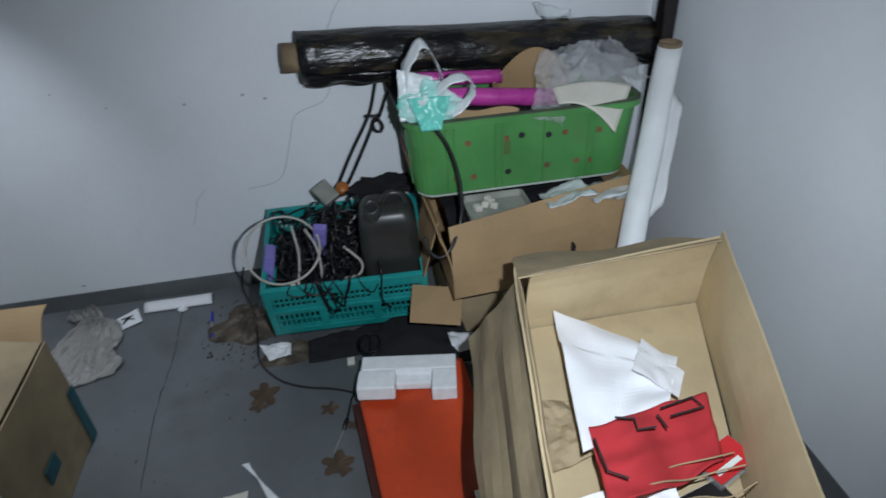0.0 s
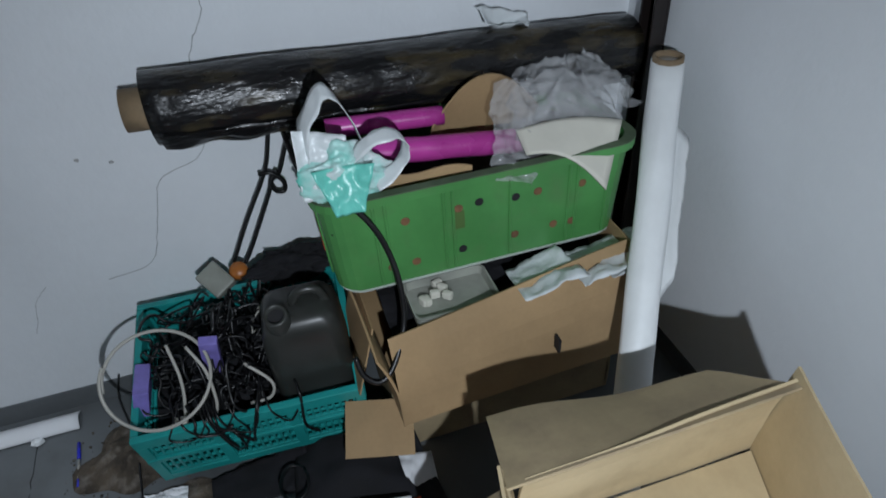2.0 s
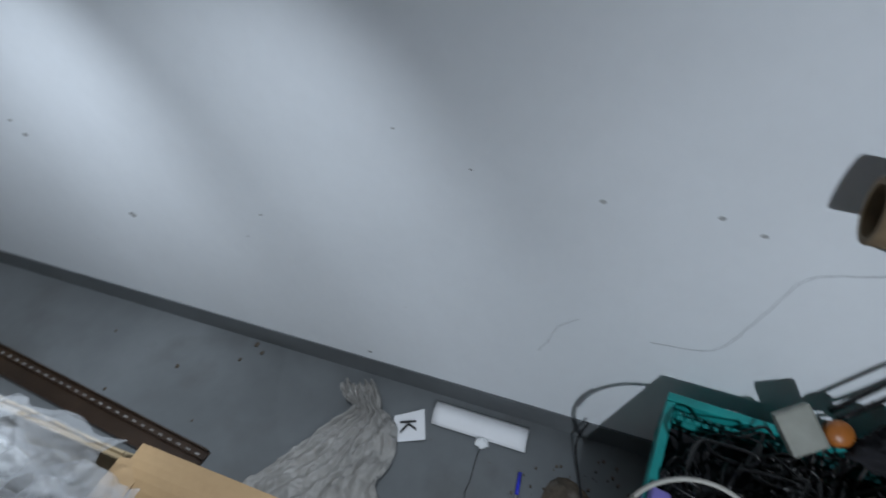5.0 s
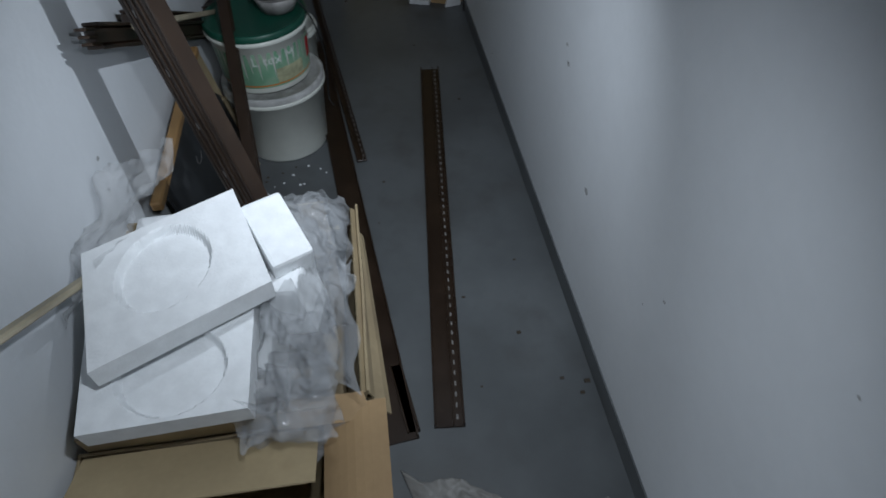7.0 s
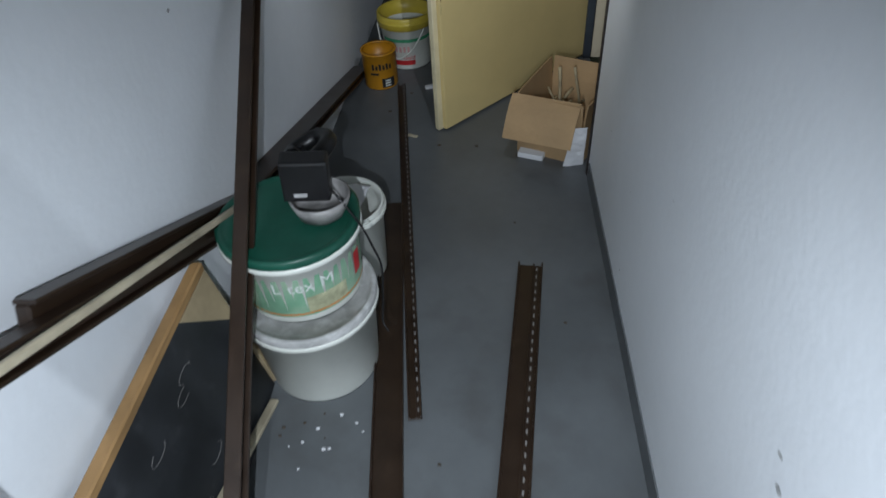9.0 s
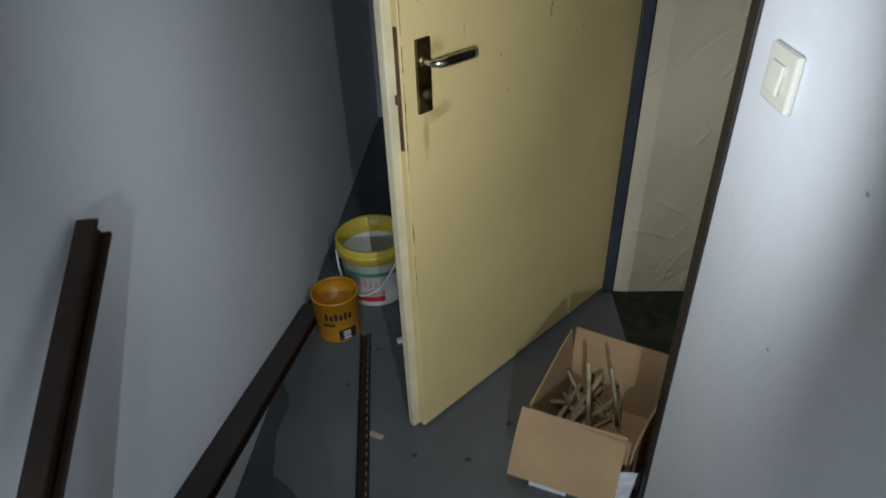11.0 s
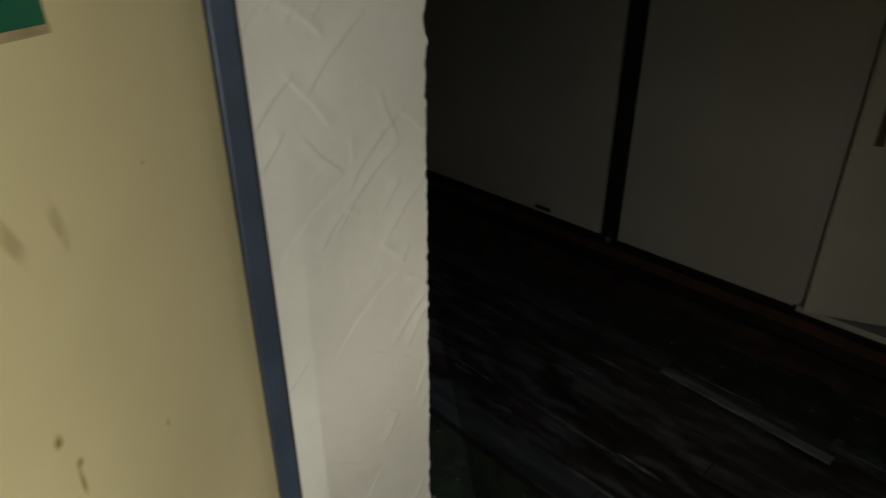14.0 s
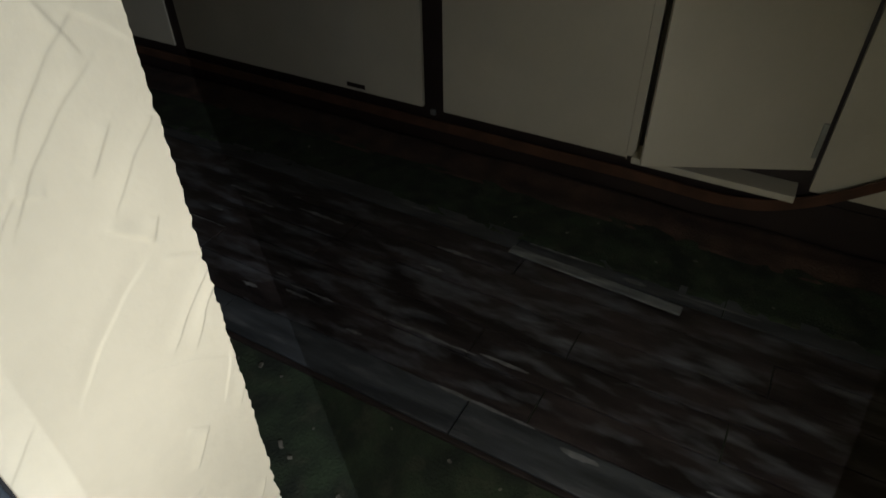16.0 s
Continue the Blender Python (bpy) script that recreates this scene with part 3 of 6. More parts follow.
def soft_stain(name, colour, strength):
    """A blotch with a ragged, fading outline."""
    m = bpy.data.materials.new(name)
    m.use_nodes = True
    nt = m.node_tree
    bsdf = nt.nodes["Principled BSDF"]
    bsdf.inputs["Base Color"].default_value = (*colour, 1)
    bsdf.inputs["Roughness"].default_value = 0.5
    tc = nt.nodes.new("ShaderNodeTexCoord")
    sub = nt.nodes.new("ShaderNodeVectorMath")
    sub.operation = "SUBTRACT"
    sub.inputs[1].default_value = (0.5, 0.5, 0.5)
    flat = nt.nodes.new("ShaderNodeVectorMath")
    flat.operation = "MULTIPLY"
    flat.inputs[1].default_value = (1, 0, 1)
    size = nt.nodes.new("ShaderNodeVectorMath")
    size.operation = "LENGTH"
    n = nt.nodes.new("ShaderNodeTexNoise")
    n.inputs["Scale"].default_value, n.inputs["Detail"].default_value = 45, 5
    add = nt.nodes.new("ShaderNodeMath")
    add.operation = "MULTIPLY_ADD"
    add.inputs[1].default_value = 0.5
    mr = nt.nodes.new("ShaderNodeMapRange")
    mr.interpolation_type = "SMOOTHSTEP"
    mr.inputs["From Min"].default_value, mr.inputs["From Max"].default_value = 0.28, 0.66
    mr.inputs["To Min"].default_value, mr.inputs["To Max"].default_value = strength, 0.0
    clear = nt.nodes.new("ShaderNodeBsdfTransparent")
    mix = nt.nodes.new("ShaderNodeMixShader")
    nt.links.new(tc.outputs["Generated"], sub.inputs[0])
    nt.links.new(sub.outputs[0], flat.inputs[0])
    nt.links.new(flat.outputs[0], size.inputs[0])
    nt.links.new(tc.outputs["Object"], n.inputs["Vector"])
    nt.links.new(n.outputs["Fac"], add.inputs[0])
    nt.links.new(size.outputs["Value"], add.inputs[2])
    nt.links.new(add.outputs[0], mr.inputs["Value"])
    nt.links.new(mr.outputs[0], mix.inputs[0])
    nt.links.new(clear.outputs[0], mix.inputs[1])
    nt.links.new(bsdf.outputs[0], mix.inputs[2])
    nt.links.new(mix.outputs[0], nt.nodes["Material Output"].inputs[0])
    return m


STAIN_FAINT = soft_stain("faint_brown_grime", (0.46, 0.32, 0.12), 0.30)
STAIN_SPOT = soft_stain("brown_rust_spot", (0.44, 0.26, 0.07), 0.6)


def blot(s, z, w, h, tilt=0.0):
    """A patch lying on the door's face, w wide and h high."""
    own = bmesh.new()
    c, q = math.cos(tilt), math.sin(tilt)
    own.faces.new([own.verts.new((s + a * c - b * q, z + a * q + b * c, 0.0006)) for a, b in ((-w, -h), (w, -h), (w, h), (-w, h))])
    return on_door(own)


for i, (s, z, w, h) in enumerate([(0.468, 1.134, 0.008, 0.011), (0.482, 1.100, 0.007, 0.008), (0.479, 1.082, 0.004, 0.020), (0.465, 1.322, 0.006, 0.007), (0.281, 1.228, 0.008, 0.008), (0.268, 1.212, 0.008, 0.009), (0.246, 1.220, 0.011, 0.009), (0.685, 1.292, 0.005, 0.006), (0.150, 1.217, 0.008, 0.009), (0.044, 1.330, 0.005, 0.005), (0.052, 1.180, 0.004, 0.006), (0.18, 1.10, 0.005, 0.028), (0.62, 1.02, 0.004, 0.010), (0.33, 0.93, 0.004, 0.010), (0.072, 1.115, 0.004, 0.004), (0.39, 1.16, 0.004, 0.005), (0.55, 0.80, 0.004, 0.007), (0.30, 1.02, 0.005, 0.010)]):
    part("stain", blot(s, z, w * (1.2 if i in (0, 1, 2) else 0.8), h * (1.2 if i in (0, 1, 2) else 0.8)), STAIN_SPOT, DOOR, "brown rust spot")
for s, z, w, h, tilt in [(0.486, 1.300, 0.005, 0.032, 0.45), (0.540, 1.290, 0.005, 0.028, 0.3), (0.07, 1.36, 0.03, 0.05, 0.0), (0.065, 1.25, 0.016, 0.05, 0.0), (0.10, 0.945, 0.05, 0.012, 0.25), (0.095, 1.085, 0.035, 0.018, 0.1), (0.06, 0.90, 0.012, 0.06, 0.0)]:
    part("grime", blot(s, z, w * 1.4, h * 1.4, tilt), STAIN_FAINT, DOOR, "faint brown grime")
rg = random.Random(44)
for i in range(26):
    z0 = rg.choice((rg.uniform(0.3, 1.6), rg.gauss(1.0, 0.12)))
    own = bmesh.new()
    ln, wd = rg.uniform(0.01, 0.06), rg.uniform(0.002, 0.007)
    left = [own.verts.new((0.0035 + wd * (0.2 + 0.8 * abs(noise.noise(Vector((i * 3.1, k * 0.9, 0))))) * math.sin(math.pi * (k + 0.3) / 6.6), z0 + ln * k / 6, 0.0005)) for k in range(7)]
    right = [own.verts.new((0.0033, z0 + ln * k / 6, 0.0005)) for k in range(7)]
    for k in range(6):
        own.faces.new((right[k], left[k], left[k + 1], right[k + 1]))
    part("edge_chip", on_door(own), RUST, DOOR)
STICKER = solid("sticker", on_door(block((0.20, 1.432, 0.0006), (0.590, 1.57, 0.0016))), STICKER_GREEN, "dark green paper notice stuck on the cream door", "notice")
part("glue_edge", on_door(block((0.195, 1.425, 0.0006), (0.593, 1.4318, 0.0014))), TAN_EDGE, STICKER, "torn brown lower edge")
for z in (0.25, 1.75):
    bm = lathe([(0, 0.11), (0.009, 0.108), (0.009, 0), (0, 0)], (0, 0, 0), 12)
    bm.transform(Matrix.Translation((HINGE.x - 0.002, HINGE.y - 0.004, z)))
    part("hinge", bm, FRAME_STEEL, DOOR, smooth=True)

# light switch by the doorway
SWITCH_T = thing("light_switch", (-0.006, 4.11, 1.14), "ivory plastic rocker light switch on the white wall", "switch")
part("cover", block((-0.011, 4.070, 1.142), (-0.0005, 4.148, 1.216), 0.004), SWITCH, SWITCH_T)
part("rocker", block((-0.017, 4.092, 1.160), (-0.0112, 4.128, 1.198), 0.003, turn=Matrix.Rotation(radians(5), 4, "Y")), SWITCH, SWITCH_T, "worn rocker")

# ---- things in the passage ----
def channel(name, a, b, w, label, slots=True, lip=0.014, group="brown profiles"):
    """A brown plastic U-profile lying from a to b."""
    a, b = Vector(a), Vector(b)
    root = thing(name, ((a + b) / 2).to_tuple(), label, "profile", group)
    d = (b - a).normalized()
    side = d.cross(Vector((0, 0, 1))).normalized()
    up = side.cross(d)
    part("web", beam(a + up * 0.003, b + up * 0.003, w, 0.006, 0.001, up=up), PROFILE, root)
    for k in (-1, 1):
        o = side * (w / 2 - 0.003) * k + up * (0.0062 + lip / 2)
        part("flange", beam(a + o, b + o, 0.005, lip, 0.001, up=up), PROFILE, root)
    if slots:
        o = side * (w * 0.26) + up * 0.0066
        part("rib", beam(a + side * (w * 0.14) + up * (0.006 + lip * 0.4), b + side * (w * 0.14) + up * (0.006 + lip * 0.4), 0.004, lip * 0.8, 0.001, up=up), PROFILE, root)
        n = int((b - a).length / 0.032)
        for i in range(n):
            p = a + d * (0.02 + i * 0.032) + o
            part("slot", beam(p, p + d * 0.013, 0.0045, 0.0012, 0, up=up), GREY_BAND_PALE, root)
    return root


GREY_BAND_PALE = mat("dusty_slot_grey", (0.24, 0.23, 0.22), 0.7, vary=0.15, bump=0)
channel("brown_profile", (-0.397, 2.10, 0.0), (-0.234, 3.736, 0.0), 0.078, "long dark brown plastic profile lying on the floor")
channel("brown_profile", (-0.515, 2.08, 0.0), (-0.712, 4.06, 0.0), 0.080, "dark brown plastic profile lying on the floor", slots=False)
channel("brown_profile", (-0.553, 3.17, 0.0065), (-0.765, 4.93, 0.0), 0.036, "narrow punched brown profile lying on the floor", lip=0.010)
channel("brown_profile", (-0.487, 2.10, 0.0), (-0.515, 2.30, 0.0), 0.034, "narrow brown profile lying on the floor", slots=False, lip=0.008)


def lean_bar(name, a, b, w, h, label, up=(0, 0, 1), stripes=True):
    a, b = Vector(a), Vector(b)
    root = thing(name, a.to_tuple(), label, "profile", "brown profiles")
    part("bar", beam(a, b, w, h, 0.004, up=up), PROFILE, root)
    d = (b - a).normalized()
    x = Vector(up).cross(d).normalized()
    y = d.cross(x)
    for k in (-1, 1):
        part("lip", beam(a + x * (w / 2 + 0.004) * k + y * 0.006, b + x * (w / 2 + 0.004) * k + y * 0.006, 0.008, h + 0.012, 0.002, up=up), PROFILE, root)
    if stripes:
        for k in (-0.32, -0.02, 0.24):
            for sg in (-1, 1):
                part("groove_bead", beam(a + x * w * k + y * (h / 2 + 0.001) * sg, b + x * w * k + y * (h / 2 + 0.001) * sg, 0.004, 0.004, 0.001, up=up), PROFILE, root)
        for i in range(int((b - a).length / 0.11)):
            p = a + d * (0.03 + i * 0.11) - y * (h / 2 + 0.0006) - x * w * 0.2
            q = a + d * (0.03 + i * 0.11) + y * (h / 2 + 0.0006) - x * w * 0.2
            for s in (p, q):
                part("slot", beam(s, s + d * 0.014, 0.0018, 0.0012, 0, up=up), GREY_BAND_PALE, root)
    return root


lean_bar("brown_profile", (-0.684, 2.320, 0.18), (-1.026, 2.625, 1.72), 0.046, 0.03, "brown plastic profile leaning over the box against the wall", up=(0.5, 1, 0))
lean_bar("brown_profile", (-0.826, 2.470, 0.025), (-1.006, 4.14, 0.945), 0.034, 0.022, "narrow brown profile leaning along the passage wall", up=(1, 0, 0), stripes=False)
lean_bar("brown_profile", (-1.036, 2.855, 0.738), (-1.046, 3.93, 0.188), 0.066, 0.024, "brown profile leaning along the white wall", up=(1, 0, 0), stripes=False)
TOOTHED = lean_bar("brown_profile", (-1.010, 2.58, 0.862), (-1.024, 3.70, 0.292), 0.034, 0.020, "brown profile with a toothed end leaning along the wall", up=(1, 0, 0), stripes=False)
for k in (-1, -0.1, 0.8):
    part("tooth", beam((-1.006, 2.545, 0.880 + 0.017 * k), (-1.010, 2.60, 0.852 + 0.017 * k), 0.006, 0.020, 0.001, up=(1, 0, 0)), PROFILE, TOOTHED)
lean_bar("brown_profile", (-1.02, 3.62, 0.40), (-0.975, 5.05, 0.03), 0.018, 0.06, "brown profile slanting down along the wall foot", up=(1, 0, 0), stripes=False)
solid("pale_strip", beam((-0.966, 2.700, 0.816), (-0.977, 3.569, 0.422), 0.015, 0.012, 0.003, up=(1, 0, 0)), PALE_WOOD, "pale grooved wooden strip leaning on brown profiles", "strip")
solid("pale_strip", beam((-0.965, 2.56, 0.20), (-0.93, 3.22, 0.012), 0.012, 0.024, 0.003, up=(1, 0, 0)), PALE_WOOD, "pale grooved wooden strip leaning on the blackboard", "strip")
solid("pale_strip", beam((-1.03, 1.90, 0.79), (-0.99, 2.30, 0.56), 0.012, 0.02, 0.003, up=(1, 0, 0)), PALE_WOOD, "pale wooden strip resting on the foam box", "strip")

BOARD = thing("blackboard", (-1.0, 2.95, 0), "dusty blackboard with a raw pine rail leaning on the wall", "blackboard")


def board_pt(y, z, d=0.0):
    return Vector((-0.955 - z * 0.18 + d, y, z))


part("slate", sheet(lambda u, v: board_pt(2.62 + 0.66 * u, 0.0 + 0.425 * v), 4, 4, 0.008), BLACKBOARD, BOARD, "dusty black writing surface")
part("top_rail", beam(board_pt(2.56, 0.43), board_pt(3.30, 0.43), 0.026, 0.028, 0.004, up=(1, 0, 0)), WOOD, BOARD, "raw pine top rail")
part("end_panel", sheet(lambda u, v: board_pt(3.30 - 0.16 * u * v, 0.415 - 0.0 * u - 0.17 * (1 - v), 0.006), 4, 4, 0.004), PLY, BOARD, "pale plywood corner")
part("end_rail", beam(board_pt(3.29, 0.01, 0.004), board_pt(3.29, 0.25, 0.004), 0.02, 0.03, 0.003, up=(1, 0, 0)), PLY, BOARD)
for i in range(9):
    y, z = 2.72 + rng.random() * 0.5, 0.06 + rng.random() * 0.28
    bm = tube([board_pt(y + 0.03 * math.cos(a * 0.7 + i), z + 0.012 * math.sin(a * 0.7 + i), 0.009) for a in range(7)], 0.0007, 4)
    part("chalk_mark", bm, GREY_BAND_PALE, BOARD)


def bucket(name, at, r0, r1, h, material, label, lid=None, rim=None, group="buckets", dish=0.0):
    root = thing(name, at, label, "bucket", group)
    x, y, z = at
    prof = [(0, 0.004), (r0 - 0.006, 0.004), (r0, 0.0), (r0 + 0.002, 0.006), (r1, h - 0.03), (r1 + 0.006, h - 0.028), (r1 + 0.006, h - 0.004), (r1 + 0.003, h)]
    if lid is None:
        prof += [(r1 - 0.002, h - 0.002), (r1 - 0.004, h - 0.03), (r0 - 0.004, 0.012), (0, 0.012)]
    part("body", lathe(prof, at), material, root, smooth=True)
    if lid is not None:
        part("lid", lathe([(r1 + 0.009, h - 0.016), (r1 + 0.010, h + 0.004), (r1 + 0.004, h + 0.008), (r1 - 0.006, h + 0.003), (r1 - 0.012, h + 0.002 - dish), (0, h + 0.003 - dish)], at), lid, root, smooth=True)
    if rim is not None:
        part("rim_ring", lathe([(r1 + 0.0065, h - 0.034), (r1 + 0.011, h - 0.030), (r1 + 0.011, h - 0.018), (r1 + 0.0065, h - 0.016)], at), rim, root, smooth=True)
    return root


DIRTY_LID = mat("dirty_pale_lid", (0.46, 0.46, 0.45), 0.55, vary=0.2, scale=22, bump=0.25, second=(0.60, 0.61, 0.60), amount=0.4)
B1 = bucket("paint_bucket", (-0.822, 3.372, 0.0), 0.146, 0.166, 0.272, BUCKET_WHITE, "white paint bucket with dirty grey lid on the floor", dish=0.020, lid=DIRTY_LID, rim=BUCKET_WHITE)
B2 = bucket("paint_bucket", (-0.842, 3.428, 0.2560), 0.148, 0.162, 0.212, BUCKET_WHITE, "green labelled paint bucket with dark green lid on a white bucket", lid=LID_GREEN, rim=BUCKET_WHITE)
at2 = (-0.842, 3.428)
a_front = math.atan2(2.294 - 3.428, -0.365 + 0.842)
part("label", wrap(plate(0.62, 0.130, nx=40, x0=-0.33), at2, 0.1510, a_front, 0.2560 + 0.022, slope=0.064), BUCKET_GREEN, B2, "green printed label", smooth=True)
part("lettering", wrap(text_mesh("L tex M", 0.048, Matrix.Translation((-0.085, 0, 0.0008))), at2, 0.1582, a_front, 0.2560 + 0.110, slope=0.064), PRINT_WHITE, B2, "white lettering")
part("picture", wrap(plate(0.105, 0.052, nx=8, x0=-0.01), at2, 0.1537, a_front, 0.2560 + 0.036, slope=0.064), PRINT_SAND, B2, "sand coloured farm picture")
for i in range(5):
    part("picture_figure", wrap(plate(0.012, 0.016 + 0.005 * (i % 3), nx=2, x0=0.0 + i * 0.019), at2, 0.1543, a_front, 0.2560 + 0.048, slope=0.064), PRINT_OLIVE, B2)
part("red_stripe", wrap(plate(0.030, 0.07, nx=4, x0=0.135), at2, 0.1545, a_front, 0.2560 + 0.065, slope=0.064), PRINT_RED, B2, "red printed tab")
part("orange_line", wrap(plate(0.60, 0.005, nx=40, x0=-0.32), at2, 0.1517, a_front, 0.2560 + 0.028, slope=0.064), PRINT_ORANGE, B2)
bm = tube(smooth_line([(-0.735, 3.44, 0.555), (-0.700, 3.41, 0.525), (-0.662, 3.40, 0.46), (-0.645, 3.40, 0.40), (-0.635, 3.42, 0.31), (-0.640, 3.40, 0.21), (-0.645, 3.38, 0.15), (-0.630, 3.36, 0.13)], 6), 0.003, 6)
part("bail_wire", bm, BLACK_CABLE, B2, "black wire handle", smooth=True)
B3 = bucket("paint_bucket", (-0.80, 3.74, 0.0), 0.105, 0.120, 0.27, BUCKET_WHITE, "white open plastic bucket with grey smears", rim=BUCKET_WHITE)
BOWL = thing("foil_bowl", (-0.76, 3.44, 0.4755), "crumpled grey foil bowl on the green lid", "bowl")
bm = lathe([(0, 0.002), (0.055, 0.0), (0.068, 0.03), (0.072, 0.05), (0.066, 0.05), (0.058, 0.012), (0, 0.012)], (-0.76, 3.44, 0.4750), 30)
for v in bm.verts:
    v.co += Vector((noise.noise(v.co * 30), noise.noise(v.co * 27 + Vector((3, 0, 0))), 0)) * 0.006
part("bowl_wall", bm, mat("smeared_grey_plastic", (0.32, 0.31, 0.30), 0.4, vary=0.4, scale=18, bump=0.3), BOWL, smooth=True)
CHARGER = thing("power_adapter", (-0.82, 3.47, 0.5285), "black plastic power adapter lying in the foil bowl", "adapter")
part("case", block((-0.835, 3.415, 0.5210), (-0.727, 3.468, 0.6285), 0.007, turn=Matrix.Rotation(radians(4), 4, "Y") @ Matrix.Rotation(radians(7), 4, "Z")), DARK_METAL, CHARGER)
part("rating_label", block((-0.808, 3.4125, 0.5365), (-0.778, 3.4140, 0.5465), 0, turn=Matrix.Rotation(radians(4), 4, "Y") @ Matrix.Rotation(radians(7), 4, "Z")), PRINT_PALE, CHARGER, "pale rating label")
bm = tube(smooth_line([(-0.79, 3.52, 0.5535), (-0.76, 3.60, 0.5635), (-0.80, 3.66, 0.5435), (-0.86, 3.62, 0.5235), (-0.84, 3.55, 0.5535)], 6), 0.022, 8)
solid("black_hose", bm, BLACK_CABLE, "short black hose lying behind the adapter", "hose", smooth=True)
bm = quad_sheet((-0.86, 3.66, 0.285), (-0.74, 3.64, 0.285), (-0.72, 3.80, 0.28), (-0.84, 3.82, 0.28), 0.012, 14, 14, 14, 0.002)
solid("white_rag", bm, PAPER, "white rag lying over the open bucket", "rag", smooth=True)
rr = random.Random(3)
for i in range(16):
    x, y = rr.gauss(-0.80, 0.06), rr.gauss(3.13, 0.045)
    s = rr.uniform(0.004, 0.010)
    solid("plaster_crumb", block((x, y, 0.0), (x + s, y + s * 0.7, s * 0.6), s * 0.2), PAPER if i % 3 else DIRT, "small white plaster crumb on the floor", "crumb", "plaster crumbs")
for i, (x, y, r) in enumerate([(-0.49, 3.05, 0.006), (-0.52, 2.85, 0.004), (-0.30, 2.5, 0.006), (-0.12, 2.62, 0.005), (-0.6, 2.75, 0.008), (-0.63, 2.83, 0.005), (-0.15, 3.5, 0.006), (-0.17, 2.35, 0.008), (-0.03, 2.17, 0.010), (-0.05, 2.14, 0.008), (-0.09, 2.19, 0.007), (-0.28, 3.95, 0.005), (-0.3, 2.2, 0.004)]):
    solid("floor_crumb", block((x, y, 0.0), (x + r * 1.6, y + r, r * 0.6), r * 0.2), DIRT, "dark crumb of dirt on the grey floor", "crumb", "dirt crumbs")
bm = block((-0.835, 2.64, 0.0), (-0.735, 2.79, 0.055), 0.006, turn=Matrix.Rotation(radians(-24), 4, "Z"))
solid("foam_block", bm, FOAM, "white polystyrene block lying on the floor", "foam block")
for i in range(6):
    x, y = -0.70 + rr.uniform(-0.03, 0.04), 2.80 + rr.uniform(-0.05, 0.06)
    solid("wood_chip", block((x, y, 0.0), (x + 0.02, y + 0.008, 0.006), 0.002, turn=Matrix.Rotation(rr.uniform(0, 3), 4, "Z")), PALE_WOOD, "pale wood chip on the floor", "chip", "wood chips")

# far end: yellow bucket, ochre tin, small white piece
B4 = bucket("paint_bucket", (-0.755, 5.20, 0.0), 0.104, 0.123, 0.250, BUCKET_WHITE, "white plastic bucket with yellow rim and red label", rim=BUCKET_YELLOW)
part("yellow_band", lathe([(0.1205, 0.195), (0.1315, 0.198), (0.1325, 0.251), (0.1285, 0.255), (0.120, 0.253), (0.117, 0.20), (0.103, 0.016), (0, 0.016)], (-0.755, 5.20, 0.0)), BUCKET_YELLOW, B4, "yellow rim and inner wall", smooth=True)
at4, f4 = (-0.755, 5.20), math.atan2(3.6 - 5.20, -0.4 + 0.755)
part("green_line", wrap(plate(0.26, 0.016, nx=18, x0=-0.14), at4, 0.1170, f4, 0.140, slope=0.08), PRINT_GREEN, B4, "green printed band")
part("red_label", wrap(plate(0.12, 0.024, nx=10, x0=-0.10), at4, 0.1090, f4, 0.026, slope=0.08), PRINT_RED, B4, "red printed band")
part("lettering", wrap(text_mesh("Gold", 0.028, Matrix.Translation((-0.035, 0, 0.001))), at4, 0.1115, f4, 0.056, slope=0.08), PRINT_RED, B4)
for i in range(5):
    part("letter_bar", wrap(plate(0.011, 0.028, nx=2, x0=-0.09 + i * 0.019), at4, 0.1143, f4, 0.092, slope=0.08), mat("pink_print", (0.62, 0.36, 0.34), 0.5, bump=0) if i == 0 else bpy.data.materials["pink_print"], B4)
bm = tube(smooth_line([(-0.755 + 0.135 * math.cos(a), 5.20 + 0.135 * math.sin(a), 0.20 - 0.13 * math.sin((a - 3.3) / 2.2 * math.pi)) for a in (3.3, 3.7, 4.1, 4.5, 4.9, 5.2, 5.5)], 5), 0.0035, 6)
part("handle", bm, BUCKET_WHITE, B4, "white plastic bail handle", smooth=True)
TIN = thing("paint_tin", (-0.862, 4.975, 0), "dented ochre paint tin, open and empty", "tin")
at5, f5 = (-0.862, 4.975), math.atan2(3.6 - 4.975, -0.4 + 0.862)
part("body", lathe([(0, 0.004), (0.072, 0.004), (0.074, 0.0), (0.076, 0.004), (0.078, 0.16), (0.081, 0.162), (0.081, 0.170), (0.074, 0.170), (0.073, 0.160)], (*at5, 0)), TIN_YELLOW, TIN, smooth=True)
part("inside", lathe([(0.0735, 0.165), (0.0728, 0.158), (0.0715, 0.09), (0.0, 0.085)], (*at5, 0)), TIN_YELLOW, TIN, smooth=True)
for i in range(6):
    part("letter_bar", wrap(plate(0.010, 0.022 if i % 2 else 0.028, nx=2, x0=-0.05 + i * 0.016), at5, 0.0785, f5, 0.098), INK, TIN)
part("letter_bar", wrap(plate(0.04, 0.010, nx=3, x0=-0.06), at5, 0.0785, f5, 0.074), INK, TIN)
bm = wrap(plate(0.062, 0.044, nx=6, x0=-0.01), at5, 0.0787, f5, 0.012)
part("picture", bm, INK, TIN, "dark printed diamond with white bars")
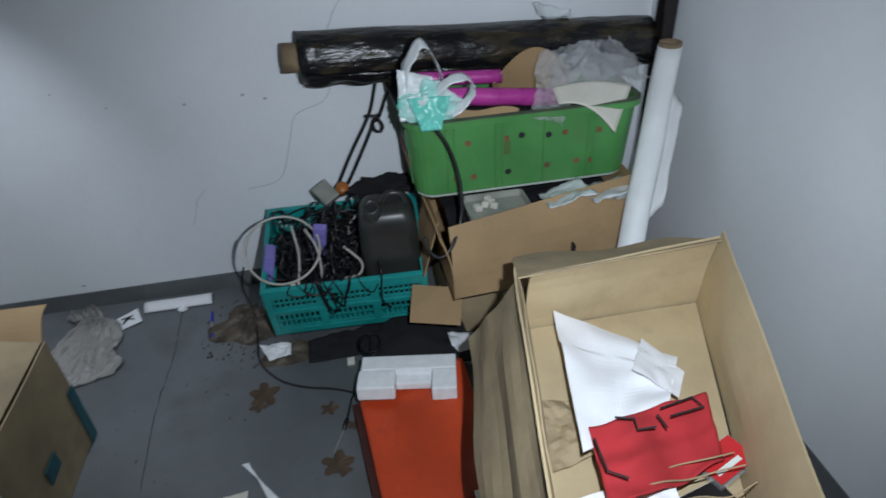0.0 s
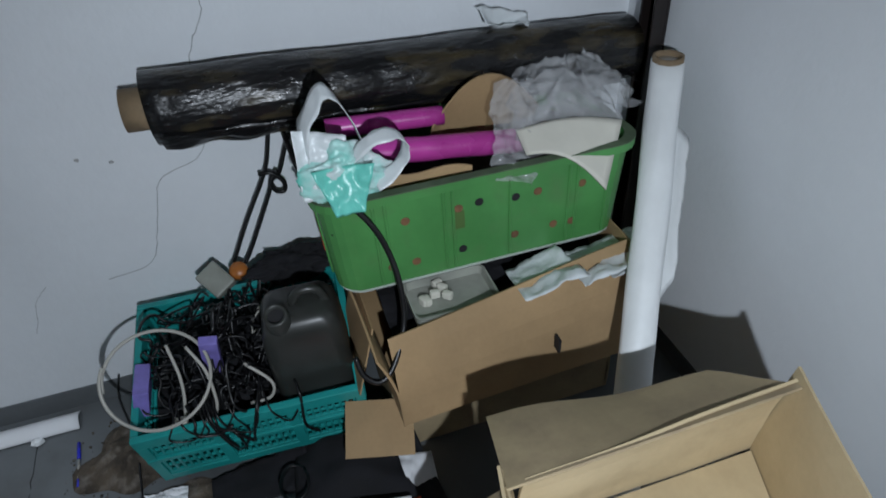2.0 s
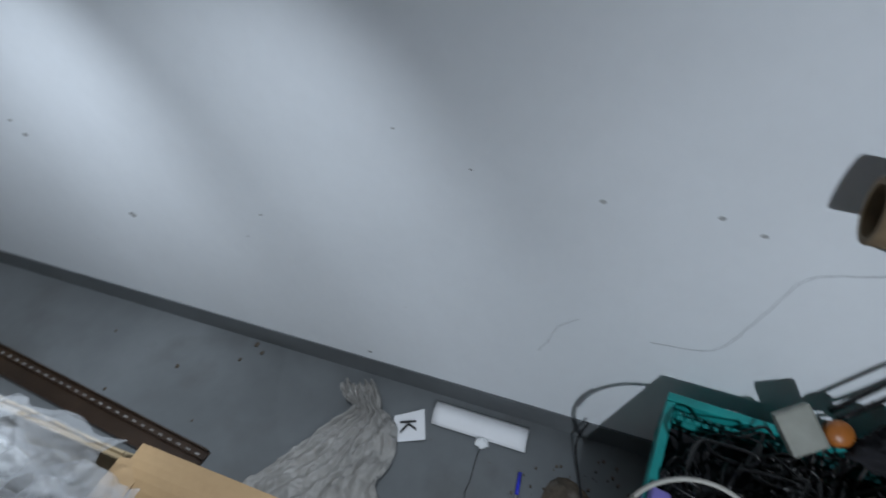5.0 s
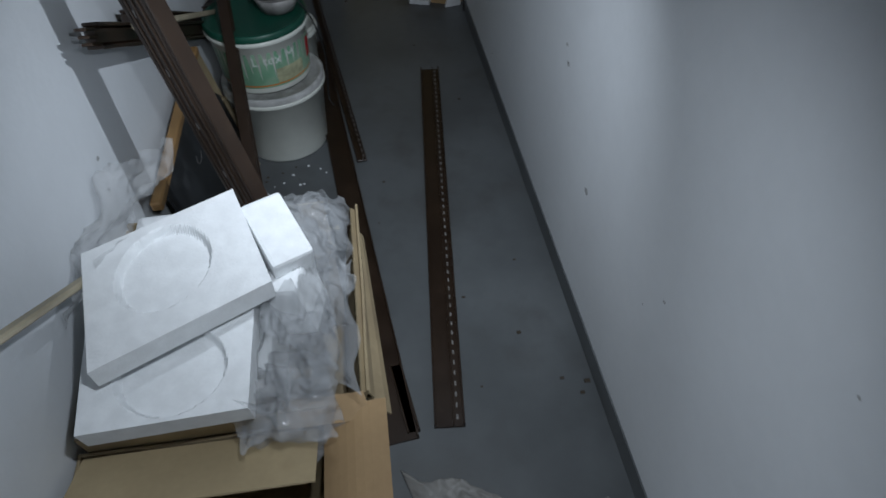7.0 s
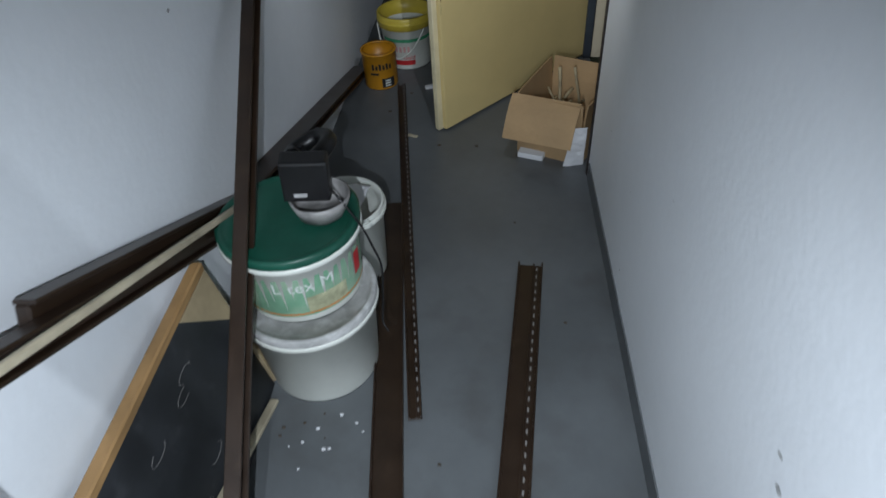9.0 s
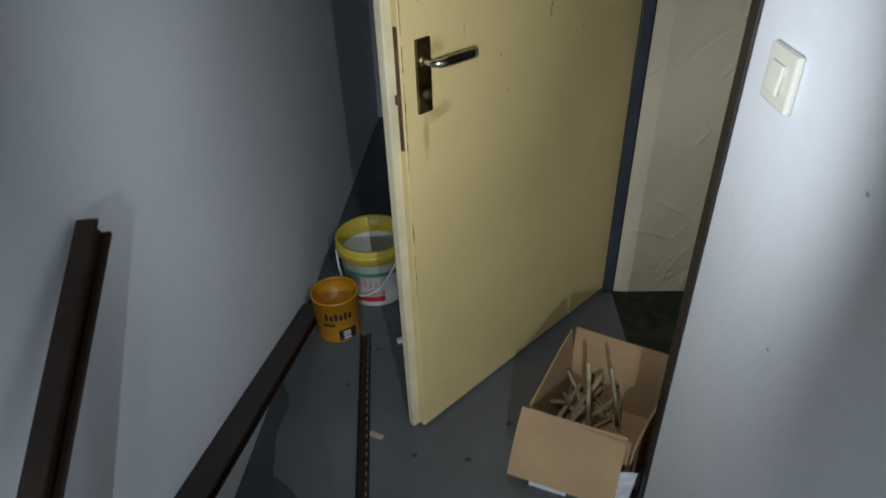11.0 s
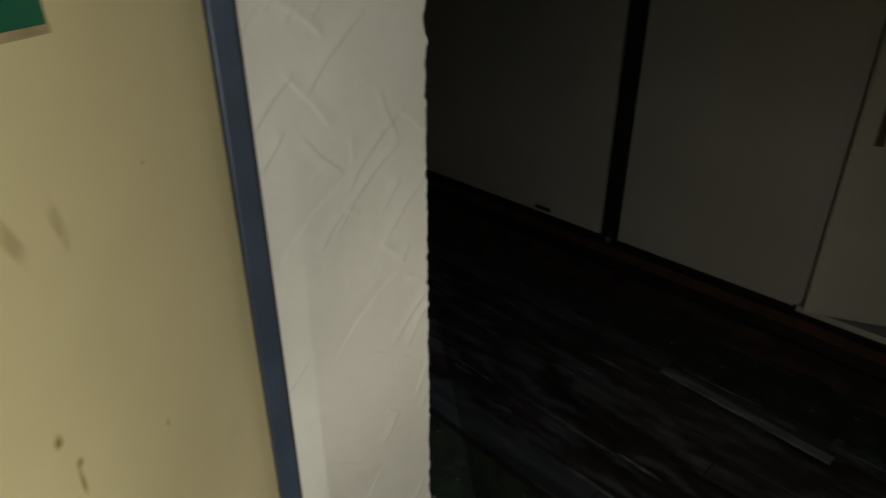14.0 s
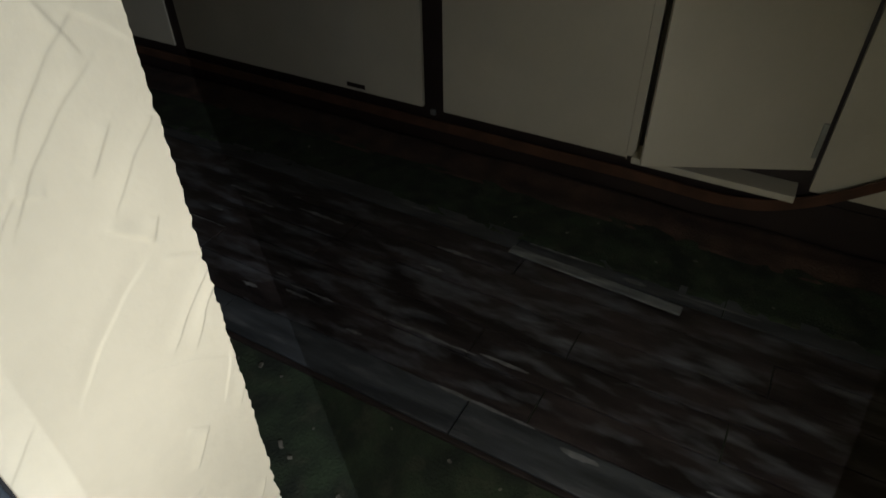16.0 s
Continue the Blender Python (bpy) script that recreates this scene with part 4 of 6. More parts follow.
for i in range(3):
    part("picture_bar", wrap(plate(0.026, 0.006, nx=3, x0=0.005), at5, 0.0792, f5, 0.018 + i * 0.012), PRINT_WHITE, TIN)
solid("white_scrap", block((-0.655, 4.90, 0.0), (-0.60, 4.922, 0.014), 0.004, turn=Matrix.Rotation(0.3, 4, "Z")), PAPER, "small white plastic scrap on the floor", "scrap")
for i, (x, y) in enumerate([(-0.72, 4.86), (-0.80, 4.70), (-0.30, 4.55), (-0.26, 4.35), (-0.42, 4.42), (-0.20, 4.9), (-0.57, 4.43)]):
    solid("floor_crumb", block((x, y, 0.0), (x + 0.014, y + 0.009, 0.005), 0.002), DIRT, "dark crumb of dirt on the grey floor", "crumb", "dirt crumbs")
solid("wood_chip", block((-0.70, 4.50, 0), (-0.655, 4.516, 0.004), 0.001, turn=Matrix.Rotation(-0.4, 4, "Z")), PALE_WOOD, "pale wood chip on the floor", "chip", "wood chips")

SBOX = open_box("cardboard_box", [(-0.250, 4.400), (-0.025, 4.295), (0.140, 4.555), (-0.105, 4.680)], 0.0, 0.25, CARD, "small open cardboard box full of wooden sticks", lean=[0.01, 0.01, 0.02, 0.01])
part("flap", sheet(lambda u, v: Vector((-0.275, 4.395, 0.25)).lerp(Vector((-0.035, 4.300, 0.25)), u) + Vector((-0.04, -0.10, -0.13)) * v + Vector((0, 0, 0.02)) * math.sin(v * 3), 6, 6, 0.004), CARD, SBOX, "front flap folded down")
rs = random.Random(11)
for i in range(22):
    a = Vector((rs.uniform(-0.20, 0.0), rs.uniform(4.40, 4.58), 0.012 + 0.0045 * i))
    tall = i in (9, 15)
    b = a + (Vector((rs.uniform(-0.05, 0.05), rs.uniform(-0.02, 0.10), rs.uniform(0.16, 0.24))) if tall else Vector((rs.uniform(-0.10, 0.12), rs.uniform(-0.05, 0.14), rs.uniform(0.0, 0.06))))
    b.x, b.y = max(min(b.x, 0.03), -0.21), max(min(b.y, 4.62), 4.38)
    pts = [a.lerp(b, k / 4) + Vector((rs.uniform(-1, 1), rs.uniform(-1, 1), 0)) * 0.002 for k in range(5)]
    solid("wooden_stick", tube(pts, rs.uniform(0.0045, 0.0075), 7), STICK, "bleached round wooden stick in the small box", "stick", "sticks in the box", smooth=True)
bm = quad_sheet((-0.06, 4.26, 0.18), (-0.015, 4.25, 0.19), (-0.01, 4.29, 0.0), (-0.085, 4.285, 0.0), 0.006, 16, 10, 14, 0.002)
solid("white_packaging", bm, PAPER, "white packaging tucked beside the small box", "packaging")
solid("white_packaging", block((-0.25, 4.33, 0.0), (-0.15, 4.37, 0.022), 0.003, turn=Matrix.Rotation(-0.35, 4, "Z")), PAPER, "flat white carton scrap under the small box", "packaging")

# ---- room beyond the doorway ----
DRY = bpy.data.objects["floor_room"]
rp = random.Random(21)
rows = [(0.905, 1.03, "grey"), (1.035, 1.165, ""), (1.17, 1.30, ""), (1.305, 1.435, ""), (1.44, 1.57, ""), (1.575, 1.70, ""), (1.705, 1.80, "grey")]
PLANK_GREY = mat("wet_grey_plank", (0.055, 0.06, 0.064), 0.4, vary=0.4, scale=6, fine=40, bump=0.5, bump_scale=26, dist=0.005, second=(0.15, 0.15, 0.15), amount=0.32, stretch=(3, 0.5, 3))
PALE_PEEL = mat("peeled_white_layer", (0.17, 0.17, 0.165), 0.6, vary=0.35, scale=20, bump=0.4)
BOARDS = thing("plank_floor", (1.35, 5.5, -0.004), "wet rotten wooden plank floor between mossy carpet", "planks", kind="structure")
for x0, x1, tone in rows:
    y = 3.05
    while y < 8.0:
        ln = rp.uniform(0.7, 1.5)
        y2 = min(y + ln, 8.05)
        part("plank", block((x0, y, -0.0035), (x1, y2 - 0.004, rp.uniform(0.004, 0.009)), 0.002), PLANK_GREY if tone else PLANK, BOARDS)
        y = y2
for i in range(26):
    x, y, ln = rp.uniform(0.98, 1.78), rp.uniform(4.2, 6.6), rp.uniform(0.03, 0.12) * rp.choice((1, 1, 3))
    w = rp.uniform(0.002, 0.009) * rp.choice((1, 1, 1, 2.4))
    own = bmesh.new()
    n = 8
    left = [own.verts.new((x + noise.noise(Vector((k * 1.3, i, 0))) * 0.008 - w / 2 * math.sin(math.pi * (k + 0.4) / (n + 0.6)), y + ln * k / n, 0.0105)) for k in range(n + 1)]
    right = [own.verts.new((x + noise.noise(Vector((k * 1.7, i, 4))) * 0.008 + w / 2 * math.sin(math.pi * (k + 0.4) / (n + 0.6)) + 0.003, y + ln * k / n, 0.0105)) for k in range(n + 1)]
    for k in range(n):
        own.faces.new((left[k], right[k], right[k + 1], left[k + 1]))
    part("peeled_layer", own, PALE_PEEL, BOARDS)
part("splinter", block((1.655, 4.66, 0.009), (1.695, 5.27, 0.018), 0.003, turn=Matrix.Rotation(radians(-3), 4, "Z")), mat("pale_wet_batten", (0.17, 0.18, 0.175), 0.5, vary=0.4, scale=14, bump=0.4, stretch=(3, 0.6, 3)), BOARDS, "pale loose batten")
solid("metal_edge_strip", block((0.885, 3.05, -0.004), (0.900, 8.05, 0.008), 0.002), FRAME_BROWN, "thin brown metal edge strip in the floor", "strip", kind="structure")
bm = sheet(lambda u, v: Vector((2.03 + 0.17 * u + 0.02 * noise.noise(Vector((v * 9, 2, 0))), 3.05 + 5.0 * v, 0.002 + 0.035 * u + 0.012 * noise.noise(Vector((u * 3, v * 16, 1))))), 8, 60, 0.004)
solid("carpet_edge", bm, RED_CARPET, "rotten reddish carpet edge against the cupboards", "carpet", smooth=True)
bm = sheet(lambda u, v: Vector((1.76 + 0.33 * u, 3.05 + 5.0 * v, 0.003 + 0.018 * abs(noise.noise(Vector((u * 5, v * 40, 7)))))), 10, 160, 0.002)
solid("moss_strip", bm, MOSS, "dark green moss over rotten carpet", "moss", kind="stuff", smooth=True)
rm = random.Random(31)
bm = None
for i in range(90):
    x, y = rm.uniform(0.46, 0.87), rm.uniform(4.3, 6.6)
    if i % 3 == 0:
        x = rm.uniform(1.80, 2.0)
    s = rm.uniform(0.006, 0.02)
    bm = block((x, y, -0.003), (x + s, y + s * 0.6, s * 0.3), s * 0.12, bm=bm, turn=Matrix.Rotation(rm.uniform(0, 3), 4, "Z"))
solid("floor_debris", bm, mat("pale_damp_flakes", (0.15, 0.14, 0.11), 0.8, vary=0.5, scale=30, bump=0.3), "scattered damp plaster flakes on the moss", "debris", kind="stuff")

CUP = thing("wardrobe_wall", (2.3, 5.6, 0), "cream fitted wardrobe wall with dark brown strips", "wardrobe")
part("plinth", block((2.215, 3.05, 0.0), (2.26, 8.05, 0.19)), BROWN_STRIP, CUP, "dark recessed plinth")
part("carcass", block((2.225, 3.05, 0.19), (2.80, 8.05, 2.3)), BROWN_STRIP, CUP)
panels = [(5.935, 7.40), (7.48, 8.04), (5.035, 5.832)]
for a, b in panels:
    part("panel", block((2.19, a, 0.20), (2.2245, b, 2.28), 0.003), PANEL, CUP)
for a in (5.8835, 7.44):
    part("cover_strip", block((2.200, a - 0.047, 0.19), (2.2248, a + 0.047, 2.28), 0.002), BROWN_STRIP, CUP, "dark brown strip between panels")
part("bracket_block", block((2.185, 5.872, 0.175), (2.199, 5.895, 0.20), 0.002), PALE_PEEL, CUP)
part("stain", block((2.1885, 6.24, 0.215), (2.1899, 6.34, 0.235), 0), BROWN_STRIP, CUP)
part("door_edge_strip", block((2.180, 5.000, 0.20), (2.2245, 5.033, 2.28), 0.003), PANEL, CUP)
part("strip_foot", block((2.178, 5.006, 0.185), (2.20, 5.028, 0.215), 0.002), BROWN_STRIP, CUP)
# the wardrobe door hangs ajar
DM = Matrix.Translation((2.185, 4.44, 0)) @ Matrix.Rotation(radians(25.5), 4, "Z")
bm = block((-0.022, 0.0, 0.33), (0.0, 0.55, 2.26), 0.003)
bm.transform(DM)
WD = part("wardrobe_door", bm, PANEL, CUP, "cream wardrobe door standing ajar")
bm = block((-0.027, 0.470, 0.93), (-0.0222, 0.495, 1.06), 0.002)
bm.transform(DM)
part("handle_plate", bm, RUST, WD, "dark handle plate")
bm = tube([(-0.026, 0.482, 1.045), (-0.05, 0.482, 1.046), (-0.055, 0.47, 1.047), (-0.056, 0.405, 1.048)], 0.007, 8)
bm.transform(DM)
part("lever", bm, RUST, WD, smooth=True)
bm = block((-0.03, 0.005, 0.38), (-0.0222, 0.022, 0.50), 0.002)
bm.transform(DM)
part("hinge", bm, GREY_PLASTIC, WD)
part("shelf_bottom", block((2.12, 4.45, 0.22), (2.224, 5.0, 0.245), 0.003), PANEL, CUP, "pale cupboard bottom board")
SKIRT = smooth_line([(2.178, 7.9, 0.135), (2.178, 6.6, 0.135), (2.178, 5.6, 0.138), (2.178, 5.0, 0.14), (2.165, 4.62, 0.145), (2.155, 4.40, 0.225), (2.150, 4.17, 0.385), (2.150, 3.95, 0.50)], 8)
part("loose_skirting", sheet(lambda u, v: SKIRT[min(round(u * (len(SKIRT) - 1)), len(SKIRT) - 1)] + Vector((-0.010 * v, 0, 0.050 * v - 0.02)), len(SKIRT) - 1, 3, 0.007), mat("reddish_brown_skirting", (0.085, 0.040, 0.022), 0.6, vary=0.3, scale=8, bump=0.2), CUP, "reddish brown skirting peeling off")
part("panel", block((2.19, 3.10, 0.24), (2.2245, 4.415, 2.28), 0.003), PANEL, CUP)

# ---- things in the corner ----
ORIGIN[0] = CORNER
def loft(rings, bm=None, caps=(True, True)):
    """Skins a row of rings, each a list of points of the same length."""
    own = bmesh.new()
    vs = [[own.verts.new(p) for p in ring] for ring in rings]
    n = len(vs[0])
    for a, b in zip(vs, vs[1:]):
        for k in range(n):
            own.faces.new((a[k], a[(k + 1) % n], b[(k + 1) % n], b[k]))
    if caps[0]:
        own.faces.new(vs[0][::-1])
    if caps[1]:
        own.faces.new(vs[-1])
    return merge(bm, own)


def round_rect(x0, x1, y0, y1, z, r, n=5):
    out = []
    for cx, cy, a0 in ((x1 - r, y1 - r, 0), (x0 + r, y1 - r, 90), (x0 + r, y0 + r, 180), (x1 - r, y0 + r, 270)):
        for k in range(n + 1):
            a = radians(a0 + 90 * k / n)
            out.append(Vector((cx + r * math.cos(a), cy + r * math.sin(a), z)))
    return out


# roll of black film on its cardboard core, behind the crate
ROLL_A, ROLL_B = Vector((-0.096, 1.210, 0.902)), Vector((-0.094, 0.05, 0.846))
ROLL = thing("film_roll", (-0.1, 0.64, 0.785), "large roll of shiny black plastic film on a cardboard core", "roll")
rd = (ROLL_B - ROLL_A).normalized()
bm = bmesh.new()
rings = []
for i in range(41):
    c = ROLL_A.lerp(ROLL_B, i / 40)
    ring = []
    for k in range(36):
        a = 2 * math.pi * k / 36
        q = 0.0795 + 0.004 * noise.noise(Vector((i * 0.12, math.cos(a) * 1.5, math.sin(a) * 1.5))) + 0.0022 * noise.noise(Vector((i * 0.5, math.cos(a) * 5, math.sin(a) * 5)))
        ring.append(c + Vector((q * math.cos(a), 0, q * math.sin(a))))
    rings.append(ring)
part("film", loft(rings), BLACK_FILM, ROLL, smooth=True)
bm = lathe([(0.036, 0.0), (0.046, 0.0), (0.046, 0.10), (0.036, 0.10), (0.036, 0.0)], (0, 0, 0), 32)
m = rd.to_track_quat("Z", "Y").to_matrix().to_4x4()
m.translation = ROLL_A - rd * 0.052
bm.transform(m)
part("core", bm, KRAFT, ROLL, "brown cardboard core", smooth=True)


def loose(u, v):
    c = ROLL_A.lerp(ROLL_B, 0.01 + 0.95 * u)
    a = radians(205 + 62 * v)
    q = 0.084 + 0.012 * v * (0.6 + noise.noise(Vector((u * 9, v * 3, 2)))) + 0.010 * noise.noise(Vector((u * 15, v * 5, 5)))
    return c + Vector((q * math.cos(a), 0, q * math.sin(a)))


part("loose_end", sheet(loose, 70, 12, 0.0008), BLACK_FILM, ROLL, "loose crumpled film end", smooth=True)
solid("wall_scrap", quad_sheet((-0.05, 0.45, 0.985), (-0.05, 0.31, 0.965), (-0.10, 0.33, 0.945), (-0.10, 0.44, 0.965), 0.018, 18, 12, 12, 0.001, lift=0.03), BAG_WHITE, "crumpled white bag lying on the black roll", "bag", smooth=True)

# dark steel post in the corner and the white roll leaning on it
POST = thing("corner_post", (-0.16, 0.03, 0), "dark brown steel post standing in the corner", "post")
part("web", block((-0.185, 0.006, 0.0), (-0.125, 0.014, 2.3), 0.002), STEEL_DARK, POST)
part("flange", block((-0.185, 0.0142, 0.0), (-0.177, 0.048, 2.3), 0.002), STEEL_DARK, POST)
part("flange", block((-0.133, 0.0142, 0.0), (-0.125, 0.048, 2.3), 0.002), STEEL_DARK, POST)
WR = thing("wrapped_roll", (-1.07, 0.56, 0), "tall narrow roll wrapped in white film leaning in the corner", "roll")
wa, wb = Vector((-1.075, 0.565, 0.012)), Vector((-0.322, 0.090, 0.895))
rings = []
for i in range(31):
    c = wa.lerp(wb, i / 30)
    rings.append([c + Vector((math.cos(a), math.sin(a), 0)) * (0.0375 + 0.003 * noise.noise(Vector((i * 0.25, math.cos(a) * 2, math.sin(a) * 2)))) for a in (2 * math.pi * k / 24 for k in range(24))])
part("wrapping", loft(rings), WHITE_FILM, WR, smooth=True)
bm = lathe([(0.028, -0.02), (0.0345, -0.02), (0.0345, 0.012), (0.028, 0.012), (0.027, -0.02)], tuple(wb), 28)
part("core", bm, KRAFT, WR, "brown cardboard core end", smooth=True)
bm = quad_sheet((-0.42, 0.122, 0.80), (-0.43, 0.075, 0.75), (-0.62, 0.20, 0.52), (-0.66, 0.275, 0.48), 0.008, 14, 10, 16, 0.0008)
part("loose_edge", bm, WHITE_FILM, WR, "loose white film edge", smooth=True)

# boxes under the green crate
open_box("cardboard_box", [(-0.47, 0.84), (-0.47, 0.23), (-0.09, 0.20), (-0.11, 0.84)], 0.002, 0.255, CARD_GREY, "crushed cardboard box carrying other boxes")
MB = open_box("cardboard_box", [(-0.602, 0.838), (-0.570, 0.258), (-0.07, 0.24), (-0.07, 0.86)], 0.262, [0.495, 0.575, 0.53, 0.50], CARD, "open cardboard box with scraps under a green crate", lean=[-0.055, 0.0, 0.0, 0.04])
part("flap", sheet(lambda u, v: Vector((-0.46 - 0.12 * v - 0.03 * u, 0.955 - 0.16 * u + 0.03 * v, 0.235 - 0.055 * v - 0.02 * u)), 8, 6, 0.004), CARD, MB, "brown flap sticking out")
part("side_flap", sheet(lambda u, v: Vector((-0.50 + 0.25 * u, 0.865 + 0.055 * v, 0.49 - 0.20 * v - 0.03 * u)), 8, 6, 0.004), CARD, MB)
part("slit", block((-0.600, 0.455, 0.36), (-0.577, 0.461, 0.40)), INK, MB)
# one uneven black sheet across the box, below the loose things
part("box_bed", sheet(lambda u, v: Vector((-0.55 + 0.45 * u, 0.24 + 0.58 * v, 0.44 + 0.02 * noise.noise(Vector((u * 6, v * 6, 9))))), 16, 16, 0.002), BLACK_CLOTH, MB, "uneven black sheet inside the box")
TINBOX = thing("tin_tray", (-0.47, 0.67, 0.46), "dirty grey metal tray in the cardboard box", "tray")
part("tray", loft([round_rect(-0.525, -0.40, 0.575, 0.765, 0.470, 0.015), round_rect(-0.53, -0.395, 0.57, 0.77, 0.508, 0.017), round_rect(-0.525, -0.40, 0.575, 0.765, 0.508, 0.015), round_rect(-0.521, -0.404, 0.579, 0.761, 0.488, 0.013)]), GREY_PLASTIC, TINBOX)
rc = random.Random(8)
for i in range(6):
    x, y = -0.46 + rc.uniform(-0.03, 0.03), 0.70 + rc.uniform(-0.03, 0.03)
    solid("foam_crumb", block((x, y, 0.489), (x + 0.024, y + 0.016, 0.509), 0.005, turn=Matrix.Rotation(rc.uniform(0, 3), 4, "Z")), CREAM_PAPER, "pale foam crumb in the tray", "crumb", "foam crumbs")
for i, (y, s) in enumerate(((0.47, 1), (0.33, 2), (0.26, 4))):
    bm = quad_sheet((-0.585, y + 0.07, 0.535), (-0.585, y - 0.08, 0.565), (-0.44, y - 0.07, 0.535), (-0.44, y + 0.06, 0.505), 0.016, 17, 14, 14, 0.001, seed=s)
    solid("crumpled_bag", bm, BAG_WHITE, "crumpled pale plastic bag in the cardboard box", "bag", smooth=True)

# green plastic crate
GC = thing("green_crate", (-0.245, 0.57, 0.532), "green plastic crate with drilled holes, full of scraps", "crate")
rings = [round_rect(-0.423, -0.075, 0.245, 0.900, 0.534, 0.05), round_rect(-0.430, -0.068, 0.232, 0.910, 0.545, 0.055), round_rect(-0.438, -0.058, 0.215, 0.925, 0.762, 0.06),
         round_rect(-0.450, -0.046, 0.203, 0.937, 0.764, 0.066), round_rect(-0.450, -0.046, 0.203, 0.937, 0.782, 0.066), round_rect(-0.430, -0.066, 0.223, 0.917, 0.783, 0.055),
         round_rect(-0.424, -0.074, 0.240, 0.905, 0.56, 0.05)]
part("shell", loft(rings), GREEN_PLASTIC, GC)
part("rim_top", loft([round_rect(-0.4505, -0.0455, 0.2025, 0.9375, 0.7824, 0.066), round_rect(-0.4505, -0.0455, 0.2025, 0.9375, 0.7850, 0.066), round_rect(-0.4295, -0.0665, 0.2235, 0.9165, 0.7850, 0.055), round_rect(-0.4295, -0.0665, 0.2235, 0.9165, 0.7835, 0.055)], caps=(False, False)), GREEN_DARK, GC, "worn dark rim")
part("foot_edge", loft([round_rect(-0.4255, -0.0725, 0.2425, 0.9025, 0.5322, 0.05), round_rect(-0.4300, -0.068, 0.2360, 0.9070, 0.5400, 0.052), round_rect(-0.424, -0.074, 0.244, 0.901, 0.5400, 0.05)], caps=(True, False)), PRINT_WHITE, GC, "whitish scuffed bottom edge")


def front_x(z):
    return -0.430 - (z - 0.545) * 0.037


for y in (0.815, 0.79, 0.665, 0.645, 0.515, 0.375, 0.355, 0.28):
    part("rib", beam((front_x(0.545) - 0.001, y, 0.548), (front_x(0.76) - 0.001, y + 0.003, 0.758), 0.007, 0.006, 0.002, up=(1, 0, 0)), GREEN_PLASTIC, GC)
for y in (0.905, 0.89):
    part("rib", beam((-0.35, 0.912 + 0.001, 0.55), (-0.355, 0.926, 0.758), 0.007, 0.006, 0.002, up=(0, 1, 0)), GREEN_PLASTIC, GC) if y > 0.9 else None
part("end_slot", block((-0.30, 0.9245, 0.69), (-0.17, 0.9275, 0.715), 0.001), INK, GC, "grip slot in the end wall")
part("end_lettering", block((-0.33, 0.9185, 0.60), (-0.15, 0.9215, 0.625), 0.0, turn=Matrix.Rotation(radians(-3), 4, "X")), PRINT_RED, GC, "faded red print")
TAN_PLUG = mat("brown_hole", (0.19, 0.095, 0.045), 0.8, vary=0.3, scale=30, bump=0.1)
for i, (y, z, dark) in enumerate([(0.588, 0.712, 1), (0.627, 0.594, 1), (0.504, 0.703, 1), (0.752, 0.705, 0), (0.635, 0.707, 0), (0.790, 0.590, 0), (0.735, 0.590, 0), (0.452, 0.705, 0), (0.503, 0.600, 0), (0.408, 0.603, 0), (0.362, 0.600, 0), (0.345, 0.700, 0)]):
    bm = lathe([(0, 0.0), (0.0095, 0.0), (0.0105, -0.002)], (0, 0, 0), 16)
    bm.transform(Matrix.Translation((front_x(z) - 0.0012, y, z)) @ Matrix.Rotation(radians(-90), 4, "Y"))
    part("hole", bm, INK if dark else TAN_PLUG, GC)
part("tape", block((front_x(0.69) - 0.0016, 0.622, 0.655), (front_x(0.69) - 0.0004, 0.645, 0.70), 0), mat("olive_tape", (0.09, 0.16, 0.045), 0.5, bump=0.1), GC, "olive tape patch")
# uneven black sheet spanning the crate a little under its rim
part("crate_bed", sheet(lambda u, v: Vector((-0.42 + 0.34 * u, 0.235 + 0.67 * v, 0.70 + 0.02 * noise.noise(Vector((u * 5, v * 8, 3))))), 14, 20, 0.002), BLACK_CLOTH, GC, "uneven black sheet inside the crate")
solid("card_strip", sheet(lambda u, v: Vector((-0.405 + 0.012 * math.sin(u * 3), 0.865 - 0.275 * u, 0.735 + 0.075 * v - 0.03 * u * v + 0.008 * math.sin(u * 9) * v)), 14, 5, 0.004), CARD, "brown cardboard strip upright in the green crate", "cardboard")
solid("card_flap", sheet(lambda u, v: Vector((-0.20 - 0.05 * v, 0.63 - 0.26 * u, 0.74 + (0.16 * math.sin(math.pi * (0.12 + 0.75 * u)) + 0.01) * v)), 14, 8, 0.004), CARD, "brown cardboard flap sticking up from the green crate", "cardboard")
solid("green_lid_strip", block((-0.16, 0.50, 0.80), (-0.145, 0.74, 0.84), 0.004, turn=Matrix.Rotation(radians(6), 4, "X")), GREEN_PLASTIC, "green plastic strip in the crate", "strip")
rings = []
pa, pb = Vector((-0.300, 0.80, 0.805)), Vector((-0.330, 0.36, 0.765))
for i in range(31):
    c = pa.lerp(pb, i / 30)
    s = 0.027 if i < 24 else 0.027 - 0.0016 * (i - 23)
    rings.append([c + Vector((math.cos(a), 0, math.sin(a))) * (s + 0.003 * noise.noise(Vector((i * 0.4, math.cos(a) * 3, math.sin(a) * 3)))) for a in (2 * math.pi * k / 18 for k in range(18))])
FOIL = solid("foil_roll", loft(rings), PINK, "shiny magenta foil roll lying in the green crate", "roll", smooth=True)
bm = None
rings = []
pa, pb = Vector((-0.215, 0.86, 0.835)), Vector((-0.235, 0.60, 0.825))
